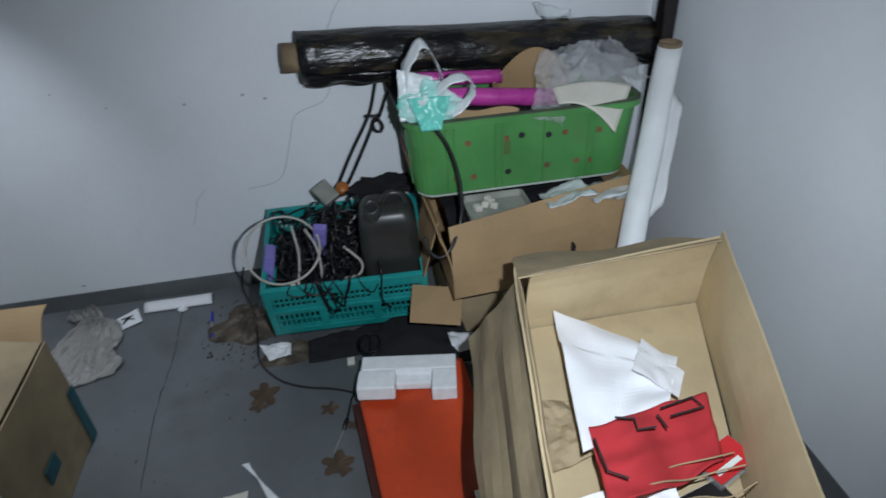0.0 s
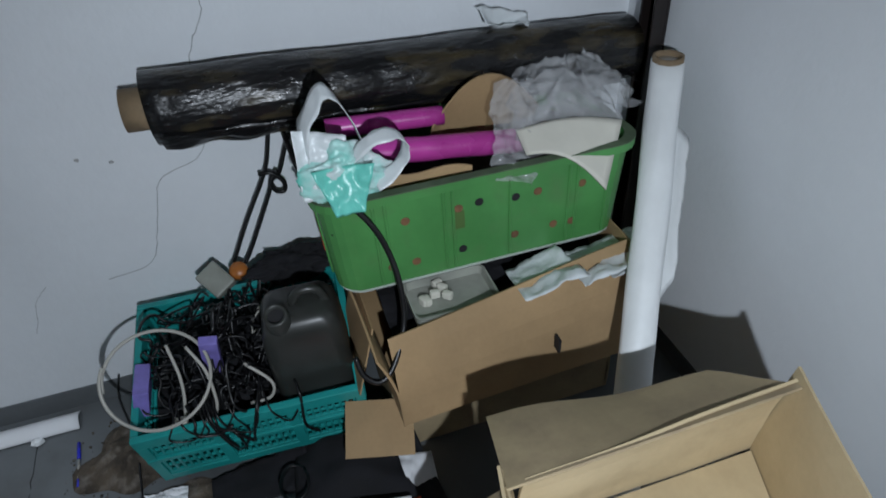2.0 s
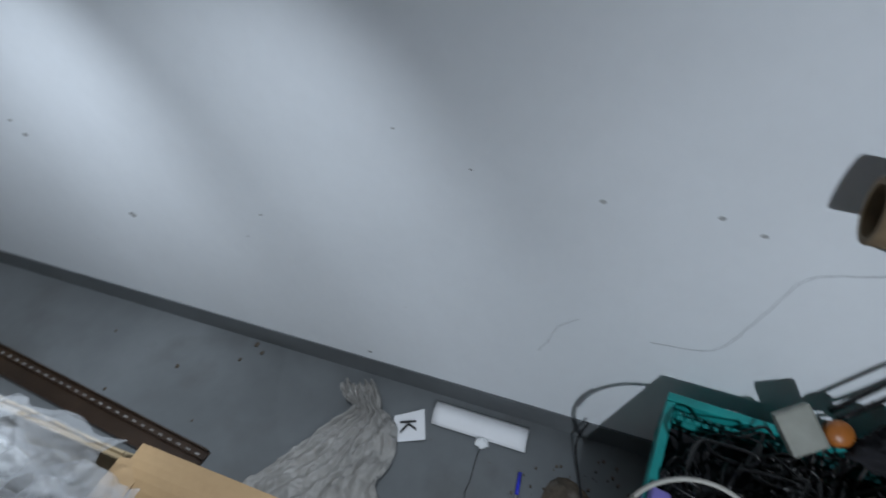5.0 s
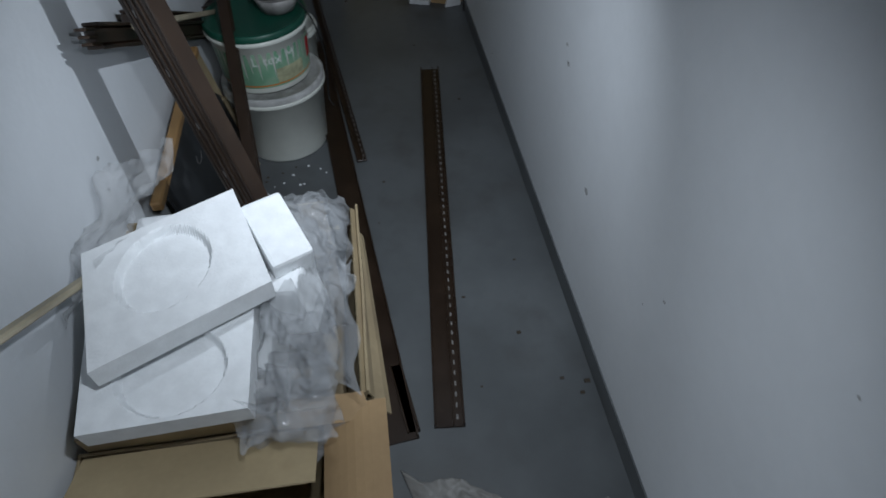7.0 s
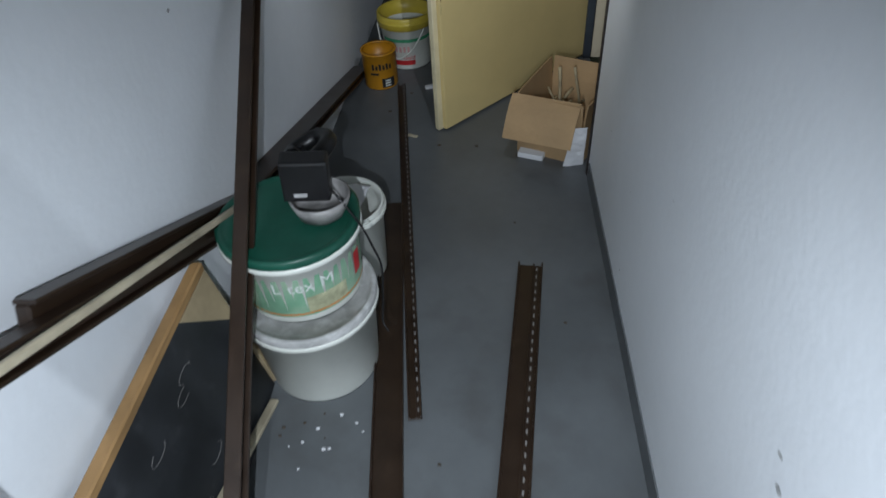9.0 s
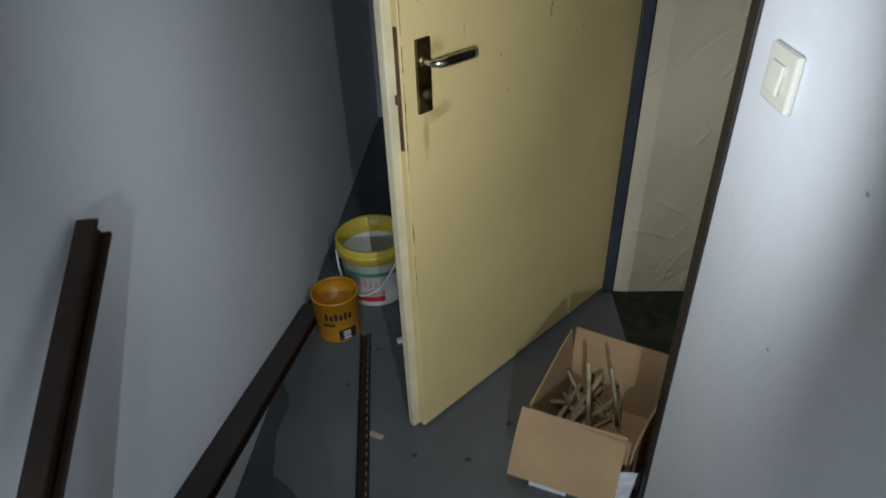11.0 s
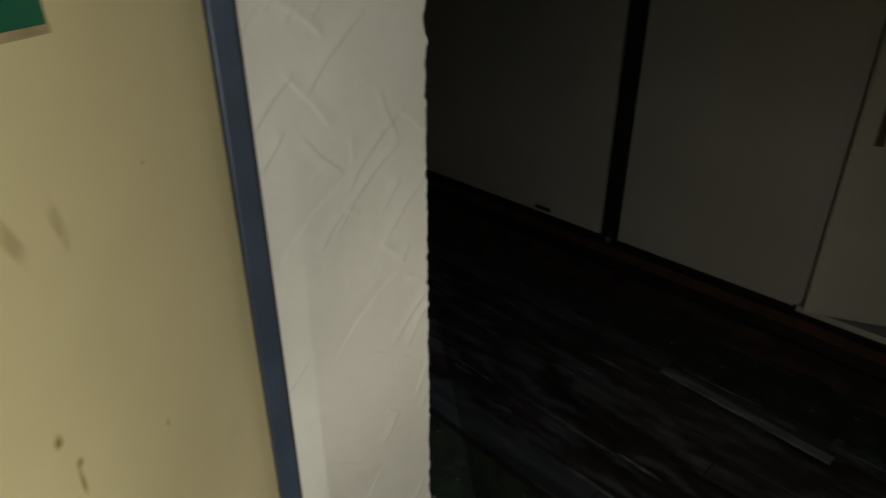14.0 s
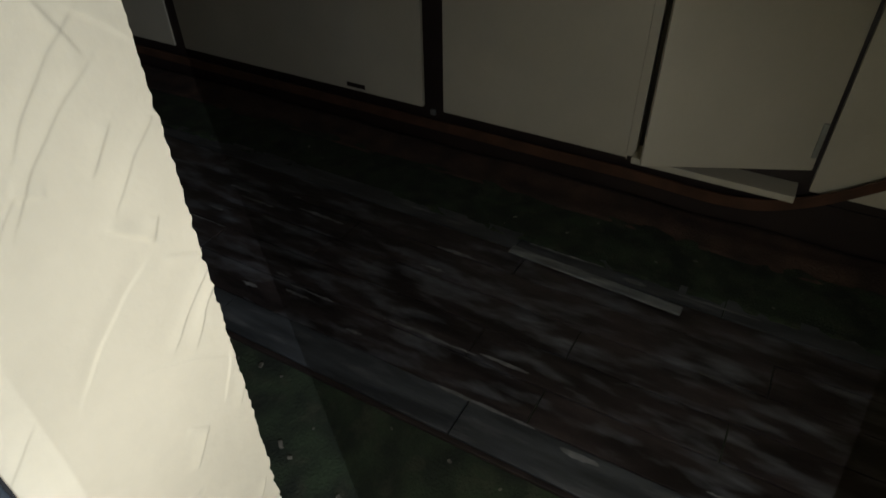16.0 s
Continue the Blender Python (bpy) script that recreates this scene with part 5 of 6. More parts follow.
for i in range(9):
    c = pa.lerp(pb, i / 8)
    rings.append([c + Vector((math.cos(a), 0, math.sin(a))) * 0.022 for a in (2 * math.pi * k / 14 for k in range(14))])
solid("foil_roll", loft(rings), PINK, "short magenta foil roll in the green crate", "roll", smooth=True)


def pillow(c, size, seed, freq=9.0, amp=0.35, n=28):
    own = bmesh.new()
    bmesh.ops.create_icosphere(own, subdivisions=5, radius=1.0)
    for v in own.verts:
        p = v.co.copy()
        k = 1 + amp * (noise.noise(p * freq * 0.22 + Vector((seed, 0, 0))) + 0.8 * (0.35 - abs(noise.noise(p * freq * 0.45 + Vector((0, seed, 0))))) + 0.45 * (0.3 - abs(noise.noise(p * freq * 1.1 + Vector((seed, seed, 0))))))
        v.co = Vector(c) + Vector((p.x * size[0], p.y * size[1], p.z * size[2])) * k
    return own


def crumpled(c, size, seed, n=64):
    """A crinkled heap of thin film: a dome broken up by sharp folds."""
    def f(u, v):
        x, y = 2 * u - 1, 2 * v - 1
        d = min(1.0, math.hypot(x, y) * 0.86)
        p = Vector((x * 1.6 + seed, y * 1.6, seed * 0.7))
        fold = 0.55 - abs(noise.noise(p * 1.3)) * 1.5 - abs(noise.noise(p * 3.1 + Vector((9, 0, 0)))) * 0.7 - abs(noise.noise(p * 6.5)) * 0.28
        w = Vector((noise.noise(p * 1.9 + Vector((0, 5, 0))), noise.noise(p * 1.9 + Vector((0, 0, 5))), 0)) * 0.22
        return Vector(c) + Vector(((x + w.x) * size[0], (y + w.y) * size[1], size[2] * ((1 - d * d) * 0.8 + 0.45 * fold * (1.1 - d))))
    return sheet(f, n, n, 0.0006)


for c, size, sd in (((-0.25, 0.33, 0.80), (0.13, 0.13, 0.12), 4.0), ((-0.21, 0.24, 0.80), (0.11, 0.10, 0.10), 7.0)):
    solid("clear_bag", crumpled(c, size, sd), CLEAR, "crumpled clear plastic bag in the green crate", "bag", smooth=True)
solid("clear_bag", quad_sheet((-0.30, 0.50, 0.91), (-0.28, 0.34, 0.87), (-0.455, 0.47, 0.735), (-0.45, 0.56, 0.765), 0.045, 13, 44, 44, 0.0006, seed=2), CLEAR, "clear plastic wrapper hanging over the crate rim", "bag", smooth=True)
solid("paper_sheaf", sheet(lambda u, v: Vector((-0.41 - 0.085 * u * (1 - 0.4 * v) + 0.06 * v, 0.47 - 0.15 * u - 0.08 * u * v, 0.785 + 0.018 * math.sin(u * 3.1) - 0.075 * u * u * (1 - v) + 0.03 * v)), 16, 10, 0.004), CREAM_PAPER, "cream paper pad bent over the green crate rim", "paper", smooth=True)

# carrier bag on the crate corner
BAG = thing("carrier_bag", (-0.38, 0.86, 0.785), "crumpled white and turquoise carrier bag on the crate corner", "bag")
part("bag_body", pillow((-0.395, 0.855, 0.825), (0.040, 0.074, 0.056), 1.0, freq=6.0, amp=0.45), BAG_MIX, BAG, "white and turquoise crumpled body", smooth=True)
part("bag_side", quad_sheet((-0.385, 0.94, 0.93), (-0.385, 0.84, 0.90), (-0.43, 0.84, 0.80), (-0.42, 0.945, 0.79), 0.02, 15, 26, 26, 0.0008, seed=6), BAG_WHITE, BAG, smooth=True)


def strap(points, w, m, seed):
    line = smooth_line(points, 8)
    n = len(line) - 1

    def f(u, v):
        i = min(int(u * n + 0.5), n)
        p = line[i]
        side = Vector((0.75, 0.2, 0.35)).normalized()
        return p + side * (v - 0.5) * w * (0.7 + 0.5 * abs(noise.noise(Vector((u * 5, seed, 0))))) + Vector((1, 1, 1)) * 0.004 * noise.noise(Vector((u * 9, v * 4, seed)))
    return part("handle", sheet(f, n, 4, 0.0008), m, BAG, "white looped handle", smooth=True)


strap([(-0.385, 0.925, 0.86), (-0.39, 0.915, 0.93), (-0.395, 0.885, 0.985), (-0.40, 0.862, 1.000), (-0.40, 0.838, 0.965), (-0.395, 0.815, 0.90), (-0.39, 0.80, 0.85)], 0.052, BAG_WHITE, 1)
strap([(-0.41, 0.85, 0.85), (-0.42, 0.80, 0.895), (-0.42, 0.75, 0.90), (-0.415, 0.728, 0.87), (-0.42, 0.75, 0.83), (-0.43, 0.80, 0.80)], 0.042, BAG_WHITE, 3)
part("bag_skirt", quad_sheet((-0.43, 0.92, 0.86), (-0.44, 0.80, 0.86), (-0.475, 0.835, 0.775), (-0.46, 0.89, 0.77), 0.02, 16, 16, 16, 0.0008, seed=5), BAG_TEAL, BAG, smooth=True)

# teal folding crate, tipped towards the room
FL, FR, BL = Vector((-0.438, 1.441, 0.281)), Vector((-0.472, 0.905, 0.290)), Vector((-0.072, 1.429, 0.364))
EX, EY = (FR - FL).normalized(), None
EY = (BL - FL) - EX * (BL - FL).dot(EX)
EY.normalize()
EZ = EX.cross(EY)
if EZ.z < 0:
    EZ = -EZ
W, DP, HT = (FR - FL).length, 0.375, 0.235
TM = Matrix((EX, EY, EZ)).transposed().to_4x4()
TM.translation = FL - EZ * HT
TC = thing("folding_crate", (TM @ Vector((W / 2, DP / 2, 0))).to_tuple(), "teal plastic folding crate heaped with tangled cables", "crate")


def lattice(x0, x1, z0, z1, n, rows):
    """A moulded grid of slots in the plane y = 0."""
    bm = block((x0, -0.004, z0), (x1, 0.004, z0 + 0.012), 0.001)
    block((x0, -0.004, z1 - 0.012), (x1, 0.004, z1), 0.001, bm=bm)
    step = (x1 - x0) / n
    for i in range(n + 1):
        block((x0 + i * step - 0.003, -0.003, z0 + 0.011), (x0 + i * step + 0.003, 0.003, z1 - 0.011), 0, bm=bm)
    for k in range(1, rows):
        z = z0 + (z1 - z0) * k / rows
        block((x0, -0.003, z - 0.003), (x1, 0.003, z + 0.003), 0, bm=bm)
    return bm


def crate_wall(width, m, name, groups, per):
    bm = block((0, -0.009, HT - 0.040), (width, 0.009, HT), 0.003)
    block((0, -0.007, 0.0), (width, 0.007, 0.028), 0.002, bm=bm)
    block((0, -0.010, 0.112), (width, 0.010, 0.128), 0.002, bm=bm)
    for k in range(groups + 1):
        x = min(max(k * width / groups, 0.012), width - 0.012)
        block((x - 0.012, -0.008, 0.0), (x + 0.012, 0.008, HT - 0.01), 0.002, bm=bm)
    for k in range(groups):
        a, b = k * width / groups + 0.012, (k + 1) * width / groups - 0.012
        merge(bm, lattice(a, b, 0.128, HT - 0.038, per, 2))
        merge(bm, lattice(a, b, 0.028, 0.112, per, 2))
    bm.transform(m)
    return part(name, bm, TEAL, TC)


crate_wall(W, TM, "front_wall", 3, 9)
crate_wall(W, TM @ Matrix.Translation((0, DP, 0)), "back_wall", 3, 9)
crate_wall(DP - 0.02, TM @ Matrix.Translation((0.009, 0.01, 0)) @ Matrix.Rotation(radians(90), 4, "Z"), "end_wall", 2, 8)
crate_wall(DP - 0.02, TM @ Matrix.Translation((W - 0.009, 0.01, 0)) @ Matrix.Rotation(radians(90), 4, "Z"), "end_wall", 2, 8)
bm = block((0.01, 0.01, 0.002), (W - 0.01, DP - 0.01, 0.010))
bm.transform(TM)
part("base", bm, TEAL, TC)


def in_crate(x, y, z):
    return TM @ Vector((x, y, z))


bm = sheet(lambda u, v: in_crate(0.02 + (W - 0.04) * u, 0.02 + (DP - 0.04) * v, 0.12 + 0.05 * math.sin(3.1 * u) * v + 0.02 * noise.noise(Vector((u * 6, v * 6, 1)))), 20, 16, 0.002)
solid("cable_mat", bm, BLACK_CLOTH, "dark mass of matted cables filling the crate", "cables", kind="stuff")
rk = random.Random(17)
for i in range(52):
    cx, cy, cz = rk.uniform(0.06, 0.33), rk.uniform(0.05, 0.33), rk.uniform(0.16, 0.26)
    if i % 4 == 3:
        cx, cy, cz = rk.uniform(0.05, 0.45), rk.uniform(0.20, 0.36), rk.uniform(0.20, 0.30)
    r = rk.uniform(0.025, 0.075)
    ax = Vector((rk.gauss(0, 0.6), rk.gauss(-0.4, 0.6), rk.gauss(0.7, 0.5))).normalized()
    e1 = ax.orthogonal().normalized()
    e2 = ax.cross(e1)
    n = rk.randint(9, 16)
    pts = []
    for k in range(n):
        a = k * rk.uniform(0.55, 0.75)
        q = r * (0.75 + 0.5 * rk.random())
        p = Vector((cx, cy, cz)) + e1 * math.cos(a) * q + e2 * math.sin(a) * q * 0.8 + Vector((rk.gauss(0, 0.008), rk.gauss(0, 0.008), rk.gauss(0, 0.008)))
        p.x, p.y, p.z = min(max(p.x, 0.02), W - 0.17 if p.y < 0.22 else W - 0.03), min(max(p.y, 0.0), 0.36), max(p.z, 0.13)
        pts.append(TM @ p)
    solid("cable", tube(smooth_line(pts, 4), rk.choice((0.0024, 0.003, 0.0038)), 6), GREY_CABLE if i in (7, 23) else BLACK_CABLE, "pale grey tangled cable in the teal crate" if i in (7, 23) else "black tangled cable in the teal crate", "cable", "tangled cables", smooth=True)
# cords hanging over the front wall
for i in range(11):
    x = rk.uniform(0.12, 0.42)
    dz, w = rk.uniform(0.02, 0.15), rk.uniform(0.015, 0.07) * rk.choice((-1, 1))
    pts = [(x - w * 0.5, rk.uniform(0.03, 0.09), HT + rk.uniform(0.0, 0.03)), (x - w * 0.2, -0.002, HT + 0.012), (x + rk.uniform(-0.02, 0.02), -0.018, HT - dz * rk.uniform(0.4, 0.7)), (x + w * 0.5, -0.022, HT - dz), (x + w + rk.uniform(-0.015, 0.015), -0.018, HT - dz * rk.uniform(0.2, 0.6)), (x + w * 0.9, -0.004, HT + 0.012), (x + w * 0.6, 0.05, HT + 0.03)]
    solid("cable", tube(smooth_line([in_crate(*p) for p in pts[:rk.choice((4, 5, 7, 7))]], 6), rk.choice((0.0022, 0.003, 0.0036)), 6), BLACK_CABLE, "black cable looped over the crate front", "cable", "tangled cables", smooth=True)
# big pale loop on top
ring = []
for k in range(27):
    a = 2 * math.pi * k / 24
    ring.append(Vector((-0.365, 1.352, 0.375)) + Vector((0, 1, 0)) * 0.118 * math.cos(a) + Vector((0.72, 0, 0.69)) * 0.112 * math.sin(a) + Vector((-0.69, 0, 0.72)) * (0.008 * math.sin(2 * a) + 0.0006 * k))
solid("pale_cable_loop", tube(smooth_line(ring, 3), 0.0042, 8), GREY_CABLE, "large pale grey cable loop on the heap", "cable", "tangled cables", smooth=True)
for pts in ([(-0.33, 1.315, 0.44), (-0.37, 1.305, 0.36), (-0.40, 1.315, 0.29), (-0.41, 1.33, 0.25)], [(-0.34, 1.275, 0.43), (-0.38, 1.245, 0.38), (-0.41, 1.24, 0.31), (-0.42, 1.25, 0.27)], [(-0.38, 1.16, 0.37), (-0.41, 1.11, 0.32), (-0.42, 1.12, 0.28), (-0.41, 1.17, 0.265)]):
    solid("pale_cable_loop", tube(smooth_line(pts, 6), 0.004, 8), GREY_CABLE, "pale grey cable end in the heap", "cable", "tangled cables", smooth=True)
bm = block((-0.43, 1.315, 0.265), (-0.405, 1.345, 0.28), 0.004)
solid("white_plug", bm, SWITCH, "small white plug among the cables", "plug")
bm = block((-0.05, -0.012, -0.075), (0.05, 0.012, 0.075), 0.004)
bm.transform(Matrix.Translation((-0.315, 1.235, 0.36)) @ Matrix.Rotation(radians(8), 4, "X") @ Matrix.Rotation(radians(-18), 4, "Y") @ Matrix.Rotation(radians(85), 4, "Z") @ Matrix.Diagonal((0.42, 1, 1, 1)))
LBOX = solid("lilac_carton", bm, LILAC, "narrow lilac printed carton stuck in the cable heap", "carton")
bm = block((-0.36, 1.395, 0.26), (-0.26, 1.43, 0.34), 0.004, turn=Matrix.Rotation(radians(15), 4, "X"))
solid("lilac_carton", bm, LILAC, "lilac printed carton among the cables", "carton")
bm = block((-0.040, -0.032, -0.018), (0.040, 0.032, 0.018), 0.006)
bm.transform(Matrix.Translation((-0.115, 1.20, 0.425)) @ Matrix.Rotation(radians(-38), 4, "Y") @ Matrix.Rotation(radians(35), 4, "Z"))
AD = solid("plug_adapter", bm, GREY_PLASTIC, "dirty pale grey plug adapter on the cables", "adapter")
bm = lathe([(0, 0.03), (0.02, 0.03), (0.024, 0.02), (0.024, 0), (0, 0)], (0, 0, 0), 18)
bm.transform(Matrix.Translation((-0.10, 1.14, 0.42)) @ Matrix.Rotation(radians(-30), 4, "Y"))
solid("amber_cap", bm, AMBER, "amber plastic cap on the cables", "cap", smooth=True)
# dark canister in the crate
JC = thing("canister", tuple(in_crate(W - 0.10, 0.14, 0.02)), "dark grey plastic canister standing in the teal crate", "canister")
bm = block((0, 0, 0), (0.17, 0.15, 0.045), 0.01)
bm.transform(TM @ Matrix.Translation((W - 0.185, 0.05, 0.012)))
solid("cable_mat", bm, BLACK_CLOTH, "dark matted cables under the canister", "cables", kind="stuff")
JM = TM @ Matrix.Translation((W - 0.108, 0.106, 0.046)) @ Matrix.Rotation(radians(-6), 4, "X") @ Matrix.Diagonal((1.10, 1.10, 1.30, 1))
rings = []
for z, s in ((0, 0.92), (0.008, 1.0), (0.02, 1.03), (0.16, 1.03), (0.235, 0.99), (0.262, 0.93), (0.282, 0.80), (0.292, 0.60)):
    rings.append([JM @ q for q in round_rect(-0.086 * s, 0.086 * s, -0.072 * s, 0.072 * s, z, 0.032 * s, 6)])
part("tank", loft(rings), JERRY, JC, smooth=True)
bm = lathe([(0.027, -0.01), (0.027, 0.012), (0.024, 0.014), (0.024, 0.028), (0.017, 0.028), (0.016, 0.0)], (0, 0, 0), 22)
bm.transform(JM @ Matrix.Translation((-0.040, -0.040, 0.288)) @ Matrix.Rotation(radians(18), 4, "X"))
part("neck", bm, JERRY, JC, "open neck", smooth=True)
bm = lathe([(0, 0.0), (0.0168, 0.0)], (0, 0, 0), 18)
bm.transform(JM @ Matrix.Translation((-0.040, -0.045, 0.306)) @ Matrix.Rotation(radians(18), 4, "X"))
part("neck_hollow", bm, INK, JC)
part("grip", tube(smooth_line([JM @ Vector(p) for p in ((-0.01, 0.0, 0.29), (0.01, 0.0, 0.315), (0.045, 0.0, 0.312), (0.06, 0.0, 0.28))], 6), 0.011, 8), JERRY, JC, smooth=True)
solid("matted_fibre", pillow((-0.12, 1.0, 0.43), (0.05, 0.10, 0.03), 9.0, amp=0.6), BLACK_CLOTH, "black matted fibre on the canister", "fibre", smooth=True)

# knotted black cords on the wall and over the crate
for pts, r in (([(-0.03, 0.965, 0.84), (-0.035, 0.985, 0.76), (-0.04, 1.005, 0.69), (-0.045, 1.03, 0.64), (-0.05, 1.09, 0.54), (-0.06, 1.15, 0.43)], 0.0055),
               ([(-0.05, 0.935, 0.76), (-0.045, 0.95, 0.73), (-0.045, 0.98, 0.66), (-0.04, 1.005, 0.635), (-0.045, 1.02, 0.60), (-0.05, 1.10, 0.45), (-0.06, 1.13, 0.41)], 0.0055),
               ([(-0.045, 1.03, 0.665), (-0.052, 1.00, 0.665), (-0.052, 0.975, 0.635), (-0.05, 0.978, 0.608), (-0.052, 0.998, 0.612), (-0.05, 1.005, 0.64), (-0.045, 0.985, 0.668)], 0.006),
               ([(-0.06, 0.95, 0.79), (-0.20, 0.945, 0.80), (-0.36, 0.93, 0.80), (-0.44, 0.88, 0.80), (-0.462, 0.83, 0.74), (-0.475, 0.80, 0.66), (-0.50, 0.79, 0.58), (-0.53, 0.80, 0.50), (-0.575, 0.84, 0.44), (-0.59, 0.875, 0.42), (-0.58, 0.905, 0.44), (-0.56, 0.915, 0.48)], 0.0062)):
    solid("hanging_lead", tube(smooth_line(pts, 7), r, 8), BLACK_CABLE, "knotted black cord hanging beside the green crate", "cord", "black cords", smooth=True)

# litter on the floor of the corner
def mound(c, r, h, seed, n=20):
    def f(u, v):
        a, q = 2 * math.pi * u, v
        rr2 = r * q * (0.8 + 0.35 * noise.noise(Vector((math.cos(a) * 1.5, math.sin(a) * 1.5, seed))))
        x, y = c[0] + rr2 * math.cos(a) * 0.8, c[1] + rr2 * math.sin(a)
        return Vector((x, y, c[2] + h * (1 - q ** 2) * (0.6 + 0.8 * abs(noise.noise(Vector((x * 18, y * 18, seed))))) + 0.001))
    return sheet(f, 44, n, 0.0)


solid("dirt_heap", mound((-0.25, 1.53, 0), 0.17, 0.045, 2.0), DIRT, "heap of brown dirt and crumbled plaster by the crate", "dirt", kind="stuff", smooth=True)
solid("dirt_heap", mound((-0.20, 1.28, 0), 0.20, 0.075, 5.0), DIRT, "brown dirt under the tipped crate", "dirt", kind="stuff", smooth=True)
solid("dirt_heap", mound((-0.44, 1.40, 0), 0.11, 0.012, 8.0), DIRT, "thin spill of brown dirt on the floor", "dirt", kind="stuff", smooth=True)
solid("white_crust", quad_sheet((-0.40, 1.495, 0.02), (-0.40, 1.39, 0.02), (-0.46, 1.39, 0.014), (-0.475, 1.46, 0.014), 0.014, 30, 16, 16, 0.002), PAPER, "crumpled white plaster crust on the floor", "scrap")
bm = None
rf = random.Random(2)
for i in range(220):
    a, q = rf.uniform(0, 6.28), rf.random() ** 0.7 * 0.24
    x, y = -0.27 + q * math.cos(a) * 0.9, 1.52 + q * math.sin(a) * 0.8
    s = rf.uniform(0.002, 0.007)
    bm = block((x, y, 0.0), (x + s, y + s, s * 0.7), 0, bm=bm)
solid("dirt_crumbs", bm, DIRT, "scattered brown crumbs of dirt", "dirt", kind="stuff")
CARD_K = solid("letter_card", sheet(lambda u, v: Vector((-0.106, 2.042, 0.004)).lerp(Vector((-0.064, 1.973, 0.004)), u).lerp(Vector((-0.18, 2.023, 0.004)).lerp(Vector((-0.146, 1.938, 0.004)), u), v) + Vector((0, 0, 0.006 * u * u)), 6, 6, 0.001), PAPER, "white card with a black letter lying on the floor", "card")
KM = Matrix(((-0.913, 0.406, 0, -0.115), (-0.406, -0.913, 0, 2.022), (0, 0, 1, 0.0092), (0, 0, 0, 1)))
part("letter", text_mesh("K", 0.062, KM @ Matrix.Translation((0, 0, 0))), INK, CARD_K, "black printed letter")
solid("white_trim_piece", sheet(lambda u, v: Vector((-0.030 - 0.065 * v, 1.948 - 0.25 * u - 0.006 * v, 0.004 + 0.016 * math.sin(math.pi * v))), 10, 8, 0.003), PAPER, "white curved plastic trim piece lying by the wall", "trim piece", smooth=True)
solid("white_pebble", pillow((-0.108, 1.80, 0.008), (0.013, 0.016, 0.008), 3.0), FOAM, "white lump of foam on the floor", "foam lump", smooth=True)
PEN = thing("ballpoint_pen", (-0.23, 1.68, 0), "clear ballpoint pen with blue cap on the floor", "pen")
part("cap", tube([(-0.150, 1.688, 0.005), (-0.205, 1.681, 0.005)], 0.0048, 8), BLUE_PEN, PEN, smooth=True)
part("barrel", tube([(-0.206, 1.681, 0.0045), (-0.272, 1.674, 0.0045)], 0.0034, 8), GREY_CABLE, PEN, smooth=True)
part("end_plug", tube([(-0.273, 1.674, 0.0045), (-0.298, 1.671, 0.0045)], 0.0042, 8), BLUE_PEN, PEN, smooth=True)
def dropped_sheet(u, v):
    """A long film sheet drawn together at one end, with folds running along it."""
    mid = Vector((-0.055, 2.175, 0)).lerp(Vector((-0.13, 2.10, 0)), min(v / 0.25, 1)) if v < 0.25 else Vector((-0.13, 2.10, 0)).lerp(Vector((-0.47, 2.17, 0)), (v - 0.25) / 0.75)
    wide = 0.050 + 0.150 * max(0.0, (v - 0.22) / 0.78) ** 0.6 - 0.02 * math.exp(-((v - 0.25) / 0.07) ** 2)
    wide *= 1 + 0.25 * noise.noise(Vector((v * 5, u > 0.5, 3)))
    side = Vector((0.30, -0.95, 0))
    a = (u - 0.5) * 2
    fold = 0.036 * abs(noise.noise(Vector((u * 6 + v * 2, v * 4, 4)))) + 0.018 * abs(noise.noise(Vector((u * 13, v * 15, 7)))) + 0.008 * abs(noise.noise(Vector((u * 30, v * 34, 2))))
    return mid + side * a * wide + Vector((0, 0, 0.004 + fold * (1.5 - 0.7 * v)))


solid("plastic_sheet", sheet(dropped_sheet, 70, 80, 0.0008), DIRTY_FILM, "dirty crumpled whitish plastic sheet on the floor", "plastic sheet", smooth=True)
solid("white_wedge", sheet(lambda u, v: Vector((-0.875 - 0.20 * v, 1.525 - 0.02 * u - 0.16 * v + 0.07 * v * u, 0.004 + 0.003 * u)), 8, 8, 0.003), FOAM, "pointed white plastic offcut on the floor", "offcut")
solid("paper_scrap", quad_sheet((-0.98, 1.58, 0.006), (-0.97, 1.50, 0.008), (-1.04, 1.50, 0.006), (-1.04, 1.60, 0.006), 0.006, 20, 8, 8, 0.001), CREAM_PAPER, "crumpled paper scrap on the floor", "scrap")
solid("usb_plug", block((-0.545, 1.178, 0.0), (-0.520, 1.202, 0.014), 0.002), SWITCH, "small white plug lying on the floor", "plug")
cable = [(-0.02, 1.56, 0.10), (-0.06, 1.575, 0.04), (-0.215, 1.525, 0.03), (-0.36, 1.505, 0.02), (-0.461, 1.495, 0.006), (-0.56, 1.43, 0.005), (-0.614, 1.344, 0.005), (-0.64, 1.26, 0.005), (-0.673, 1.195, 0.005), (-0.70, 1.20, 0.005), (-0.773, 1.217, 0.005)]
LEAD = thing("usb_lead", (-0.5, 1.4, 0), "thin black cable trailing over the floor", "cable")
part("cord", tube(smooth_line(cable, 6), 0.0032, 6), BLACK_CABLE, LEAD, smooth=True)
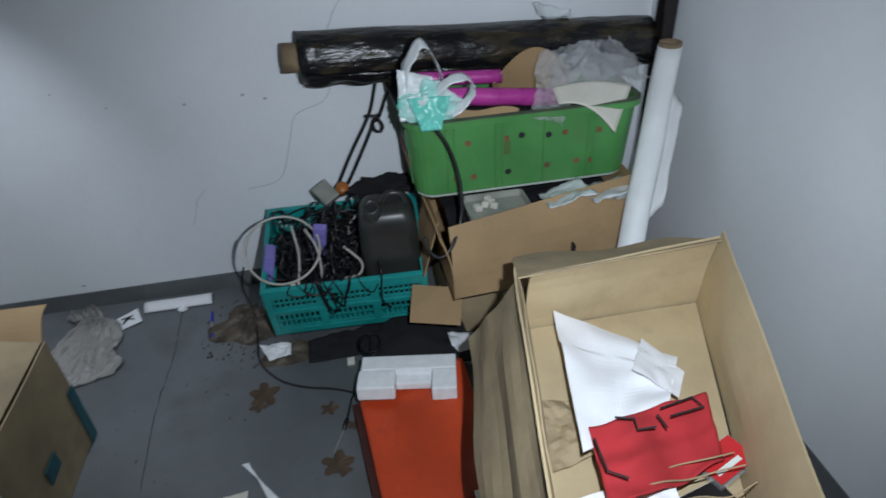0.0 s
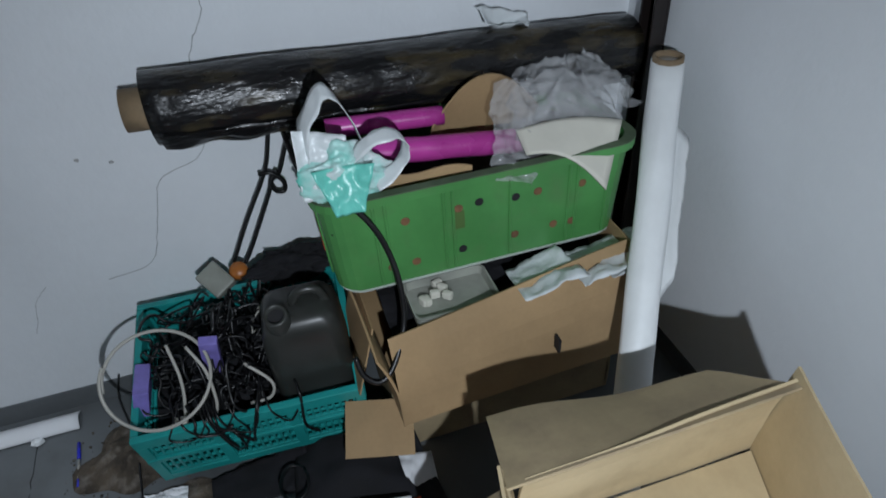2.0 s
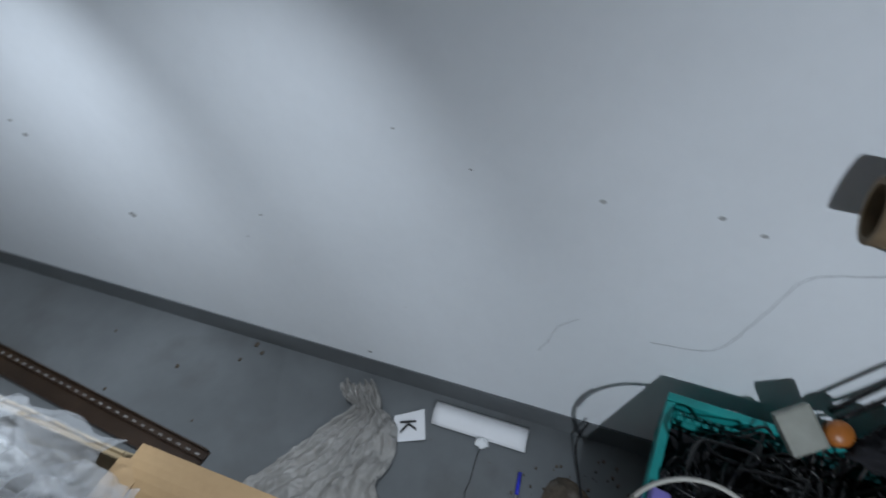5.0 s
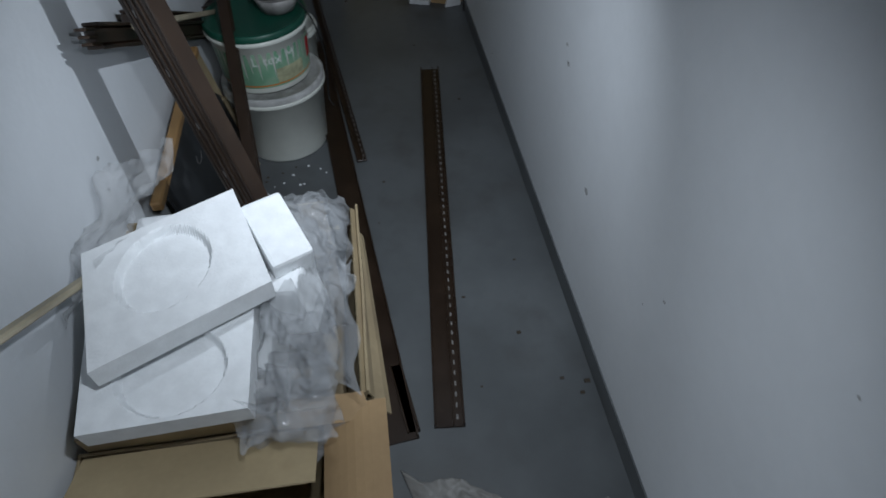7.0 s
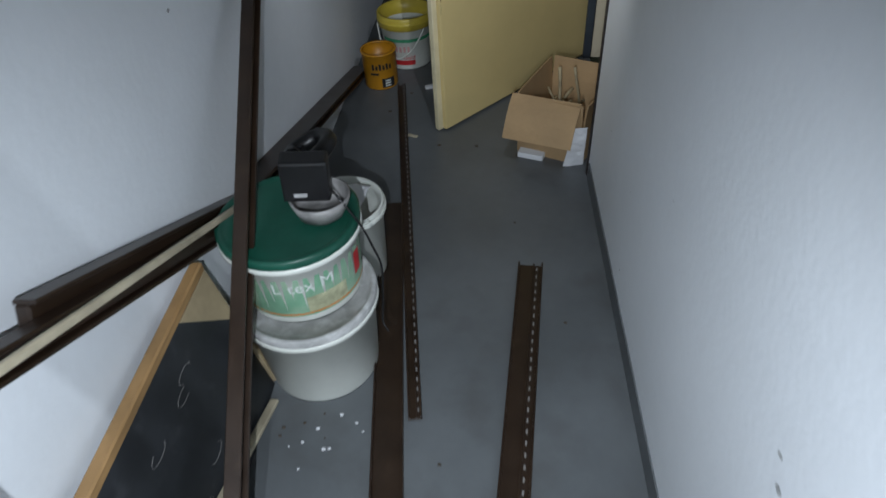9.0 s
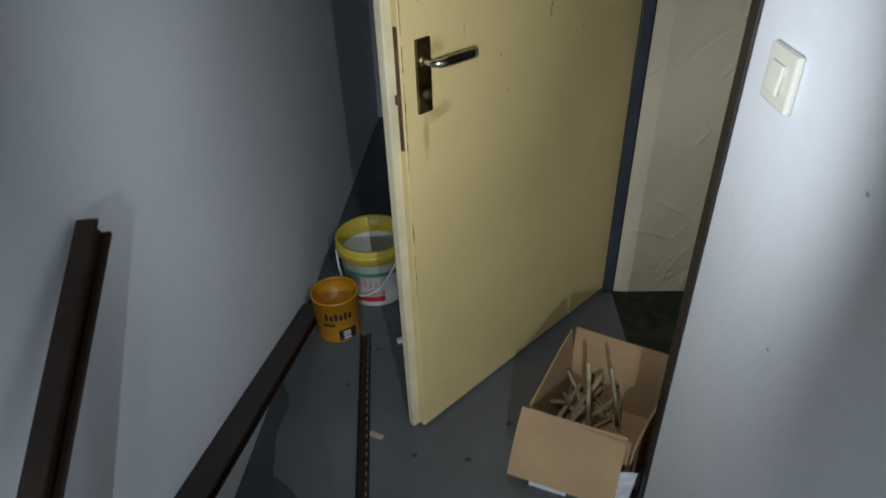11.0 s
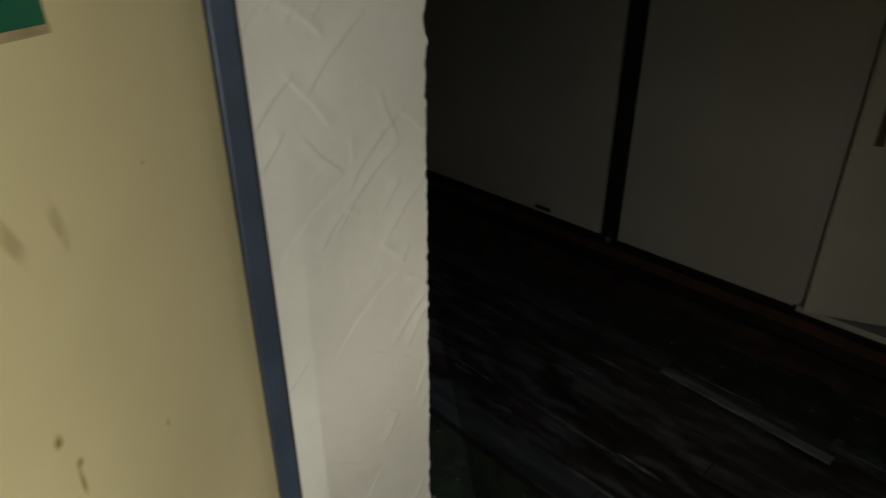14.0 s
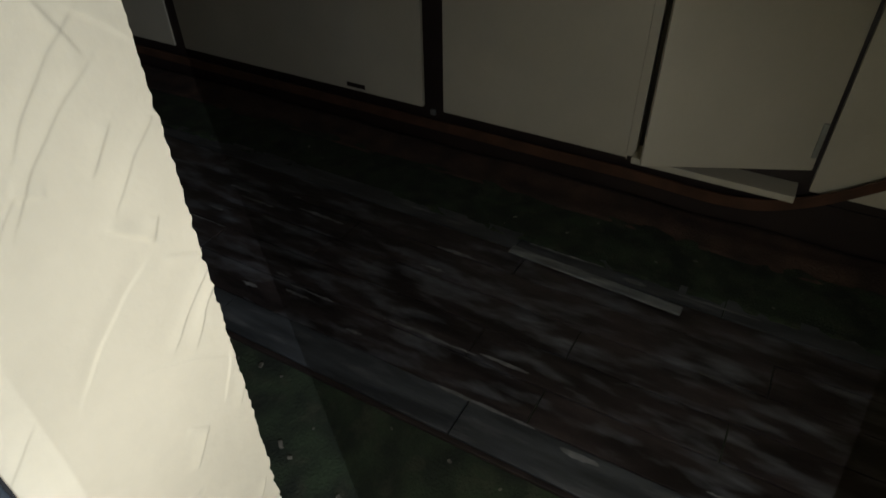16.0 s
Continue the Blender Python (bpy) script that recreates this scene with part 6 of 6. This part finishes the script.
part("plug", tube([(-0.773, 1.217, 0.006), (-0.79, 1.222, 0.006), (-0.815, 1.23, 0.006)], [0.005, 0.008, 0.006], 8), BLACK_CABLE, LEAD, smooth=True)
part("thin_end", tube(smooth_line([(-0.815, 1.23, 0.004), (-0.86, 1.25, 0.004), (-0.89, 1.262, 0.004)], 4), 0.0018, 6), GREY_PLASTIC, LEAD)
coil = [(-0.50 + 0.05 * math.cos(a) - 0.01 * a * 0.3, 1.12 + 0.035 * math.sin(a), 0.03 + 0.012 * a * 0.4) for a in (k * 0.5 for k in range(24))]
solid("coiled_lead", tube(smooth_line(coil, 3), 0.003, 6), BLACK_CABLE, "small coil of black cable on the floor", "cable", smooth=True)


def leaf(c, r, turn, seed):
    own = bmesh.new()
    pts = []
    for k in range(22):
        a = 2 * math.pi * k / 22
        q = r * (0.35 + 0.65 * abs(math.cos(2.5 * a)) ** 0.8) * (1 + 0.25 * noise.noise(Vector((a, seed, 0))))
        pts.append(own.verts.new((c[0] + q * math.cos(a + turn), c[1] + q * math.sin(a + turn), 0.002 + 0.006 * abs(noise.noise(Vector((a * 2, seed, 3)))))))
    mid = own.verts.new((c[0], c[1], 0.003))
    for k in range(22):
        own.faces.new((pts[k], pts[(k + 1) % 22], mid))
    return own


for i, (x, y, r) in enumerate([(-0.615, 1.475, 0.055), (-0.93, 1.255, 0.05), (-0.72, 1.27, 0.03), (-0.80, 1.20, 0.02), (-0.66, 1.49, 0.03), (-0.95, 1.24, 0.03)]):
    solid("dry_leaf", leaf((x, y), r, i * 1.1, i * 3.0), DRY_LEAF, "dry brown curled leaf on the grey floor", "leaf", "dry leaves")
bm = None
for i in range(70):
    x, y, s = rf.uniform(-1.1, -0.1), rf.uniform(1.2, 1.95), rf.uniform(0.0015, 0.004)
    bm = block((x, y, 0.0), (x + s, y + s, s * 0.6), 0, bm=bm)
solid("floor_specks", bm, DIRT, "fine dark specks on the grey floor", "dirt", kind="stuff")

# orange folder, foam, black cloth
OF = thing("orange_folder", (-0.92, 1.0, 0), "faded orange vinyl folder lying on the floor", "folder")
part("cover", sheet(lambda u, v: Vector((-0.735, 1.175, 0.04)).lerp(Vector((-0.665, 0.835, 0.07)), u).lerp(Vector((-1.16, 1.135, 0.035)).lerp(Vector((-1.16, 0.825, 0.06)), u), v) + Vector((0, 0, 0.012 * noise.noise(Vector((u * 3, v * 3, 4))) + (0.035 * math.exp(-((u - 0.8) / 0.12) ** 2) * (1 - v) ** 3))), 30, 30, 0.006), ORANGE, OF, smooth=True)
part("spine", beam((-0.737, 1.181, 0.020), (-1.16, 1.141, 0.018), 0.034, 0.006, 0.002, up=(0, 0, 1)), mat("dark_folder_edge", (0.05, 0.012, 0.008), 0.5, bump=0.1), OF, "dark folded edge")
# plain black block between the cover and the floor
part("black_block", block((-1.14, 0.86, 0.0), (-0.76, 1.12, 0.028), 0.003), BLACK_CLOTH, OF)
part("clasp", block((-1.165, 0.88, 0.045), (-1.135, 0.905, 0.062), 0.003), NICKEL, OF)
FM = thing("foam_insert", (-0.75, 1.02, 0.06), "white polystyrene packing insert on the orange folder", "foam insert")
FMX = Matrix.Translation((-0.735, 1.02, 0.085)) @ Matrix.Rotation(radians(-10), 4, "Z") @ Matrix.Rotation(radians(4), 4, "Y")
for lo, hi in (((0.02, -0.15, -0.022), (0.085, 0.145, 0.028)), ((-0.06, 0.035, -0.022), (0.02, 0.15, 0.028)), ((-0.07, -0.15, -0.022), (0.02, -0.075, 0.028)), ((-0.02, -0.075, -0.022), (0.02, 0.035, 0.006))):
    bm = block(lo, hi, 0.006)
    bm.transform(FMX)
    part("foam_lobe", bm, FOAM, FM)
solid("black_garment", sheet(lambda u, v: Vector((-0.37, 1.10, 0.035)).lerp(Vector((-0.46, 0.80, 0.06)), u).lerp(Vector((-0.56, 1.13, 0.02)).lerp(Vector((-0.70, 0.775, 0.06)), u), v) + Vector((0, 0, 0.03 * noise.noise(Vector((u * 4, v * 3, 2))) + 0.05 * math.sin(math.pi * v) * math.sin(math.pi * min(u * 1.2, 1)))), 30, 20, 0.004), BLACK_CLOTH, "black crumpled garment lying on the floor", "garment", smooth=True)
solid("black_garment", quad_sheet((-0.41, 1.33, 0.02), (-0.38, 1.08, 0.03), (-0.50, 1.08, 0.02), (-0.51, 1.33, 0.015), 0.018, 9, 20, 14, 0.004, seed=4), BLACK_CLOTH, "black cloth lying in front of the crate", "garment", smooth=True)
solid("white_rag", quad_sheet((-0.53, 0.86, 0.075), (-0.56, 0.78, 0.09), (-0.70, 0.79, 0.07), (-0.66, 0.85, 0.06), 0.02, 12, 16, 16, 0.002), PAPER, "crumpled white rag beside the box", "rag", smooth=True)
solid("white_rag", quad_sheet((-0.84, 0.835, 0.12), (-0.86, 0.80, 0.20), (-1.06, 0.835, 0.16), (-1.04, 0.85, 0.075), 0.018, 12, 16, 16, 0.002, seed=5), PAPER, "white cloth hanging out beside the box", "rag", smooth=True)

# big box with papers: a shallow tray standing on a closed carton
open_box("cardboard_box", [(-1.16, 0.775), (-1.17, 0.40), (-1.90, 0.66), (-1.80, 0.90)], 0.002, 0.468, CARD_PALE, "closed pale cardboard carton under an open tray", floor_z=0.46)
BB = open_box("cardboard_box", [(-1.012, 0.745), (-1.012, 0.300), (-1.93, 0.635), (-1.83, 0.90)], 0.475, [0.662, 0.690, 0.70, 0.67], CARD_PALE, "large open pale cardboard box with papers inside", lean=[-0.031, 0.02, 0.0, 0.03])
part("flap", sheet(lambda u, v: Vector((-1.04, 0.775, 0.662)).lerp(Vector((-1.86, 0.93, 0.67)), u) + Vector((0.12 - 0.12 * u, 0.06 + 0.03 * v, -0.27)) * v + Vector((0, 0.012, 0)) * noise.noise(Vector((u * 4, v * 4, 1))), 18, 10, 0.004), CARD_GREY, BB, "long outer flap hanging down")
part("flap", sheet(lambda u, v: Vector((-1.045, 0.775, 0.664)).lerp(Vector((-1.055, 0.305, 0.692)), u) + Vector((0.175 - 0.075 * u, -0.035 + 0.05 * u, -0.075 + 0.02 * u)) * v * min(1.0, 0.1 + (1 - u) / 0.13) + Vector((0, 0, 0.008 * math.sin(u * 9) * v)), 30, 8, 0.004), CARD_GREY, BB, "far flap folded outwards")
solid("paper_sheet", sheet(lambda u, v: Vector((-1.025, 0.680, 0.535)).lerp(Vector((-1.205, 0.455, 0.505)), u).lerp(Vector((-1.435, 0.765, 0.545)).lerp(Vector((-1.35, 0.555, 0.525)), u), v) + Vector((0, 0, 0.012 * noise.noise(Vector((u * 3, v * 4, 2))) + 0.03 * abs(u - 0.45) * (v > 0.3))), 26, 26, 0.0012), PAPER, "large folded white paper sheet in the box", "paper")
solid("paper_sheet", quad_sheet((-1.155, 0.52, 0.530), (-1.265, 0.475, 0.522), (-1.335, 0.525, 0.535), (-1.265, 0.595, 0.556), 0.006, 9, 12, 12, 0.0012, seed=3), PAPER, "folded corner of a white paper sheet", "paper")
solid("paper_sheet", quad_sheet((-1.50, 0.80, 0.52), (-1.48, 0.62, 0.52), (-1.66, 0.64, 0.51), (-1.68, 0.80, 0.51), 0.01, 9, 12, 12, 0.0012), PAPER, "white paper lying under a red cloth", "paper")
RED = solid("red_cloth", sheet(lambda u, v: Vector((-1.385, 0.735, 0.560)).lerp(Vector((-1.338, 0.470, 0.540)), u).lerp(Vector((-1.56, 0.765, 0.56)).lerp(Vector((-1.485, 0.515, 0.53)), u), v) + Vector((0, 0, 0.014 * noise.noise(Vector((u * 4, v * 4, 7))) + 0.02 * math.sin(u * 7) * v * (1 - u))), 28, 24, 0.002), RED_CLOTH, "folded red cloth with black strokes on papers", "cloth", smooth=True)
for pts in ([(-1.392, 0.69, 0.583), (-1.40, 0.655, 0.58), (-1.425, 0.66, 0.58), (-1.425, 0.625, 0.578)], [(-1.40, 0.61, 0.578), (-1.43, 0.605, 0.576)], [(-1.385, 0.595, 0.576), (-1.365, 0.52, 0.566), (-1.39, 0.51, 0.564), (-1.405, 0.585, 0.574)], [(-1.43, 0.745, 0.585), (-1.50, 0.75, 0.588), (-1.52, 0.72, 0.586)]):
    part("stroke", tube(pts, 0.0022, 5), INK, RED)
for i, (x, y, m1) in enumerate(((-1.545, 0.575, DARK_METAL), (-1.475, 0.505, PRINT_RED), (-1.60, 0.62, PAPER))):
    CS = thing("cassette_case", (x, y, 0.50), "plastic cassette case with dark inlay in the box", "cassette", "cassette cases")
    t2 = Matrix.Rotation(radians(14 + 9 * i), 4, "Z")
    part("case", block((x - 0.035, y - 0.054, 0.492 + 0.012 * i), (x + 0.035, y + 0.054, 0.503 + 0.012 * i), 0.002, turn=t2), CLEAR_THICK, CS)
    part("inlay", block((x - 0.031, y - 0.050, 0.5035 + 0.012 * i), (x + 0.031, y + 0.050, 0.505 + 0.012 * i), 0, turn=t2), m1, CS, "printed paper inlay")
    part("label_bar", block((x - 0.020, y - 0.030, 0.5055 + 0.012 * i), (x - 0.010, y + 0.034, 0.5065 + 0.012 * i), 0, turn=t2), PRINT_WHITE, CS)
for i in range(3):
    pts = [(-1.49 - 0.03 * i + rf.uniform(-0.01, 0.01), 0.50 + 0.05 * k, 0.545 + 0.01 * math.sin(k * 2 + i)) for k in range(5)]
    solid("string", tube(smooth_line(pts, 5), 0.0016, 5), mat("jute_string", (0.36, 0.27, 0.16), 0.9, bump=0) if i == 0 else bpy.data.materials["jute_string"], "thin jute string over the papers", "string", "strings")
solid("torn_card", quad_sheet((-1.25, 0.80, 0.495), (-1.25, 0.72, 0.495), (-1.40, 0.72, 0.495), (-1.42, 0.82, 0.495), 0.016, 14, 14, 14, 0.003, seed=9), CARD_GREY, "torn brown cardboard lining in the box", "cardboard")

# taped box standing at the mouth of the passage
TB = open_box("cardboard_box", [(-1.09, 1.985), (-0.655, 1.985), (-0.65, 2.31), (-1.09, 2.31)], 0.002, [0.385, 0.375, 0.38, 0.39], CARD_GREY, "worn cardboard box with teal tape and open flaps")
part("flap", sheet(lambda u, v: Vector((-0.655, 1.99, 0.377)).lerp(Vector((-0.65, 2.31, 0.38)), u) + Vector((0.12, 0.01, 0.035)) * v + Vector((0, 0, 0.02)) * math.sin(v * 3), 14, 8, 0.004), CARD, TB, "flap folded outwards")
part("flap", sheet(lambda u, v: Vector((-1.08, 1.99, 0.385)).lerp(Vector((-0.66, 1.99, 0.377)), u) + Vector((0.0, 0.13, 0.03)) * v, 14, 8, 0.004), CARD_GREY, TB, "flap folded inwards")
part("flap", sheet(lambda u, v: Vector((-1.08, 2.30, 0.388)).lerp(Vector((-0.66, 2.30, 0.38)), u) + Vector((0.0, -0.12, 0.045)) * v, 14, 8, 0.004), CARD_PALE, TB)
part("tape", block((-0.695, 1.9715, 0.0), (-0.656, 1.9745, 0.21), 0), TEAL_TAPE, TB, "teal tape on the corner")
part("tape", block((-0.93, 1.9715, 0.12), (-0.86, 1.9745, 0.17), 0), TEAL_TAPE, TB, "teal tape scrap")
ORIGIN[0] = Vector((0, 0, 0))

# box with foam in the passage
FB = open_box("cardboard_box", [(-1.075, 1.985), (-0.64, 1.985), (-0.63, 2.46), (-1.075, 2.46)], 0.002, [0.44, 0.43, 0.46, 0.46], CARD_GREY, "worn open cardboard box full of foam and plastic", lean=[0.02, 0.075, 0.02, 0.0])
part("flap", sheet(lambda u, v: Vector((-0.575, 1.985, 0.425)).lerp(Vector((-0.570, 2.45, 0.455)), u) + Vector((0.035 - 0.03 * u, 0.0, -0.10)) * v + Vector((0.012, 0, 0)) * math.sin(v * 8), 16, 8, 0.004), CARD_GREY, FB, "side flap folded down")
part("flap", sheet(lambda u, v: Vector((-0.72, 1.985, 0.43)).lerp(Vector((-0.57, 1.985, 0.425)), u) + Vector((0.015, -0.05, -0.015)) * v, 8, 6, 0.004), CARD, FB, "short front flap folded out")
P1 = [Vector(q) for q in ((-0.958, 1.945, 0.655), (-0.690, 2.082, 0.655), (-0.765, 2.300, 0.680), (-1.010, 2.175, 0.680))]


def foam_plate(c, t, centre, r, label):
    """A polystyrene plate with a round recess."""
    root = thing("foam_plate", tuple(sum(c, Vector()) / 4), label, "foam plate", "foam plates")
    ux, vy = c[1] - c[0], c[3] - c[0]
    n = ux.cross(vy).normalized()
    cu, cv = centre
    lu, lv = ux.length, vy.length

    def f(u, v):
        d = math.hypot((u - cu) * lu, (v - cv) * lv)
        drop = 0.018 if d < r - 0.003 else (0.0 if d > r + 0.003 else 0.018 * (r + 0.003 - d) / 0.006)
        return c[0].lerp(c[1], u).lerp(c[3].lerp(c[2], u), v) - n * drop
    part("top", sheet(f, 72, 60, 0.0), FOAM, root)
    own = bmesh.new()
    lo = [own.verts.new(p - n * t) for p in c]
    hi = [own.verts.new(p - n * 0.0002) for p in c]
    own.faces.new(lo[::-1])
    for k in range(4):
        own.faces.new((lo[k], lo[(k + 1) % 4], hi[(k + 1) % 4], hi[k]))
    part("edge", own, FOAM, root)


foam_plate(P1, 0.045, (0.46, 0.56), 0.083, "white polystyrene plate with a round recess")
P2 = [Vector(q) for q in ((-1.005, 1.895, 0.565), (-0.742, 1.905, 0.560), (-0.735, 2.10, 0.590), (-1.02, 2.12, 0.600))]
foam_plate(P2, 0.05, (0.52, 0.42), 0.085, "white polystyrene plate lying underneath")
bm = block((-0.735, 2.15, 0.50), (-0.655, 2.30, 0.655), 0.008, turn=Matrix.Rotation(radians(24), 4, "Z") @ Matrix.Rotation(radians(12), 4, "X"))
solid("foam_block", bm, FOAM, "broken white polystyrene block in the box", "foam block")
bm = block((-0.705, 2.10, 0.47), (-0.640, 2.20, 0.60), 0.01, turn=Matrix.Rotation(radians(-12), 4, "Z") @ Matrix.Rotation(radians(-10), 4, "Y"))
solid("foam_block", bm, FOAM, "broken white polystyrene block in the box", "foam block")
solid("foam_block", block((-1.03, 2.0, 0.36), (-0.72, 2.45, 0.505), 0.01), FOAM, "thick white polystyrene packing in the box", "foam block")
solid("plastic_wrap", quad_sheet((-0.70, 2.32, 0.60), (-0.605, 2.34, 0.46), (-0.615, 2.00, 0.44), (-0.72, 2.02, 0.60), 0.045, 10, 44, 34, 0.0006, seed=2), CLEAR_THICK, "cloudy crumpled plastic wrap in the box", "plastic wrap", smooth=True)
solid("plastic_wrap", quad_sheet((-0.86, 2.45, 0.50), (-0.62, 2.47, 0.46), (-0.595, 2.26, 0.49), (-0.80, 2.26, 0.60), 0.035, 9, 44, 40, 0.0006, seed=5), CLEAR_THICK, "cloudy plastic wrap at the box end", "plastic wrap", smooth=True)
solid("plastic_wrap", quad_sheet((-1.06, 2.50, 0.62), (-0.86, 2.40, 0.72), (-0.98, 2.14, 0.70), (-1.08, 2.12, 0.55), 0.035, 10, 34, 30, 0.0006, seed=3), CLEAR, "clear crumpled plastic sheet over the foam", "plastic wrap", smooth=True)
solid("plastic_wrap", quad_sheet((-0.80, 1.95, 0.55), (-0.62, 1.97, 0.52), (-0.60, 1.91, 0.36), (-0.78, 1.90, 0.36), 0.03, 14, 24, 24, 0.0006, seed=8), CLEAR, "clear plastic hanging over the box edge", "plastic wrap", smooth=True)
for c, size, sd in (((-0.655, 2.09, 0.515), (0.090, 0.155, 0.11), 2.0), ((-0.665, 2.31, 0.50), (0.095, 0.13, 0.10), 5.5), ((-0.70, 1.97, 0.46), (0.085, 0.085, 0.10), 8.0), ((-0.80, 2.42, 0.47), (0.13, 0.06, 0.09), 3.3)):
    solid("plastic_wrap", crumpled(c, size, sd), CLEAR_THICK, "cloudy crumpled plastic wrap heaped in the box", "plastic wrap", smooth=True)
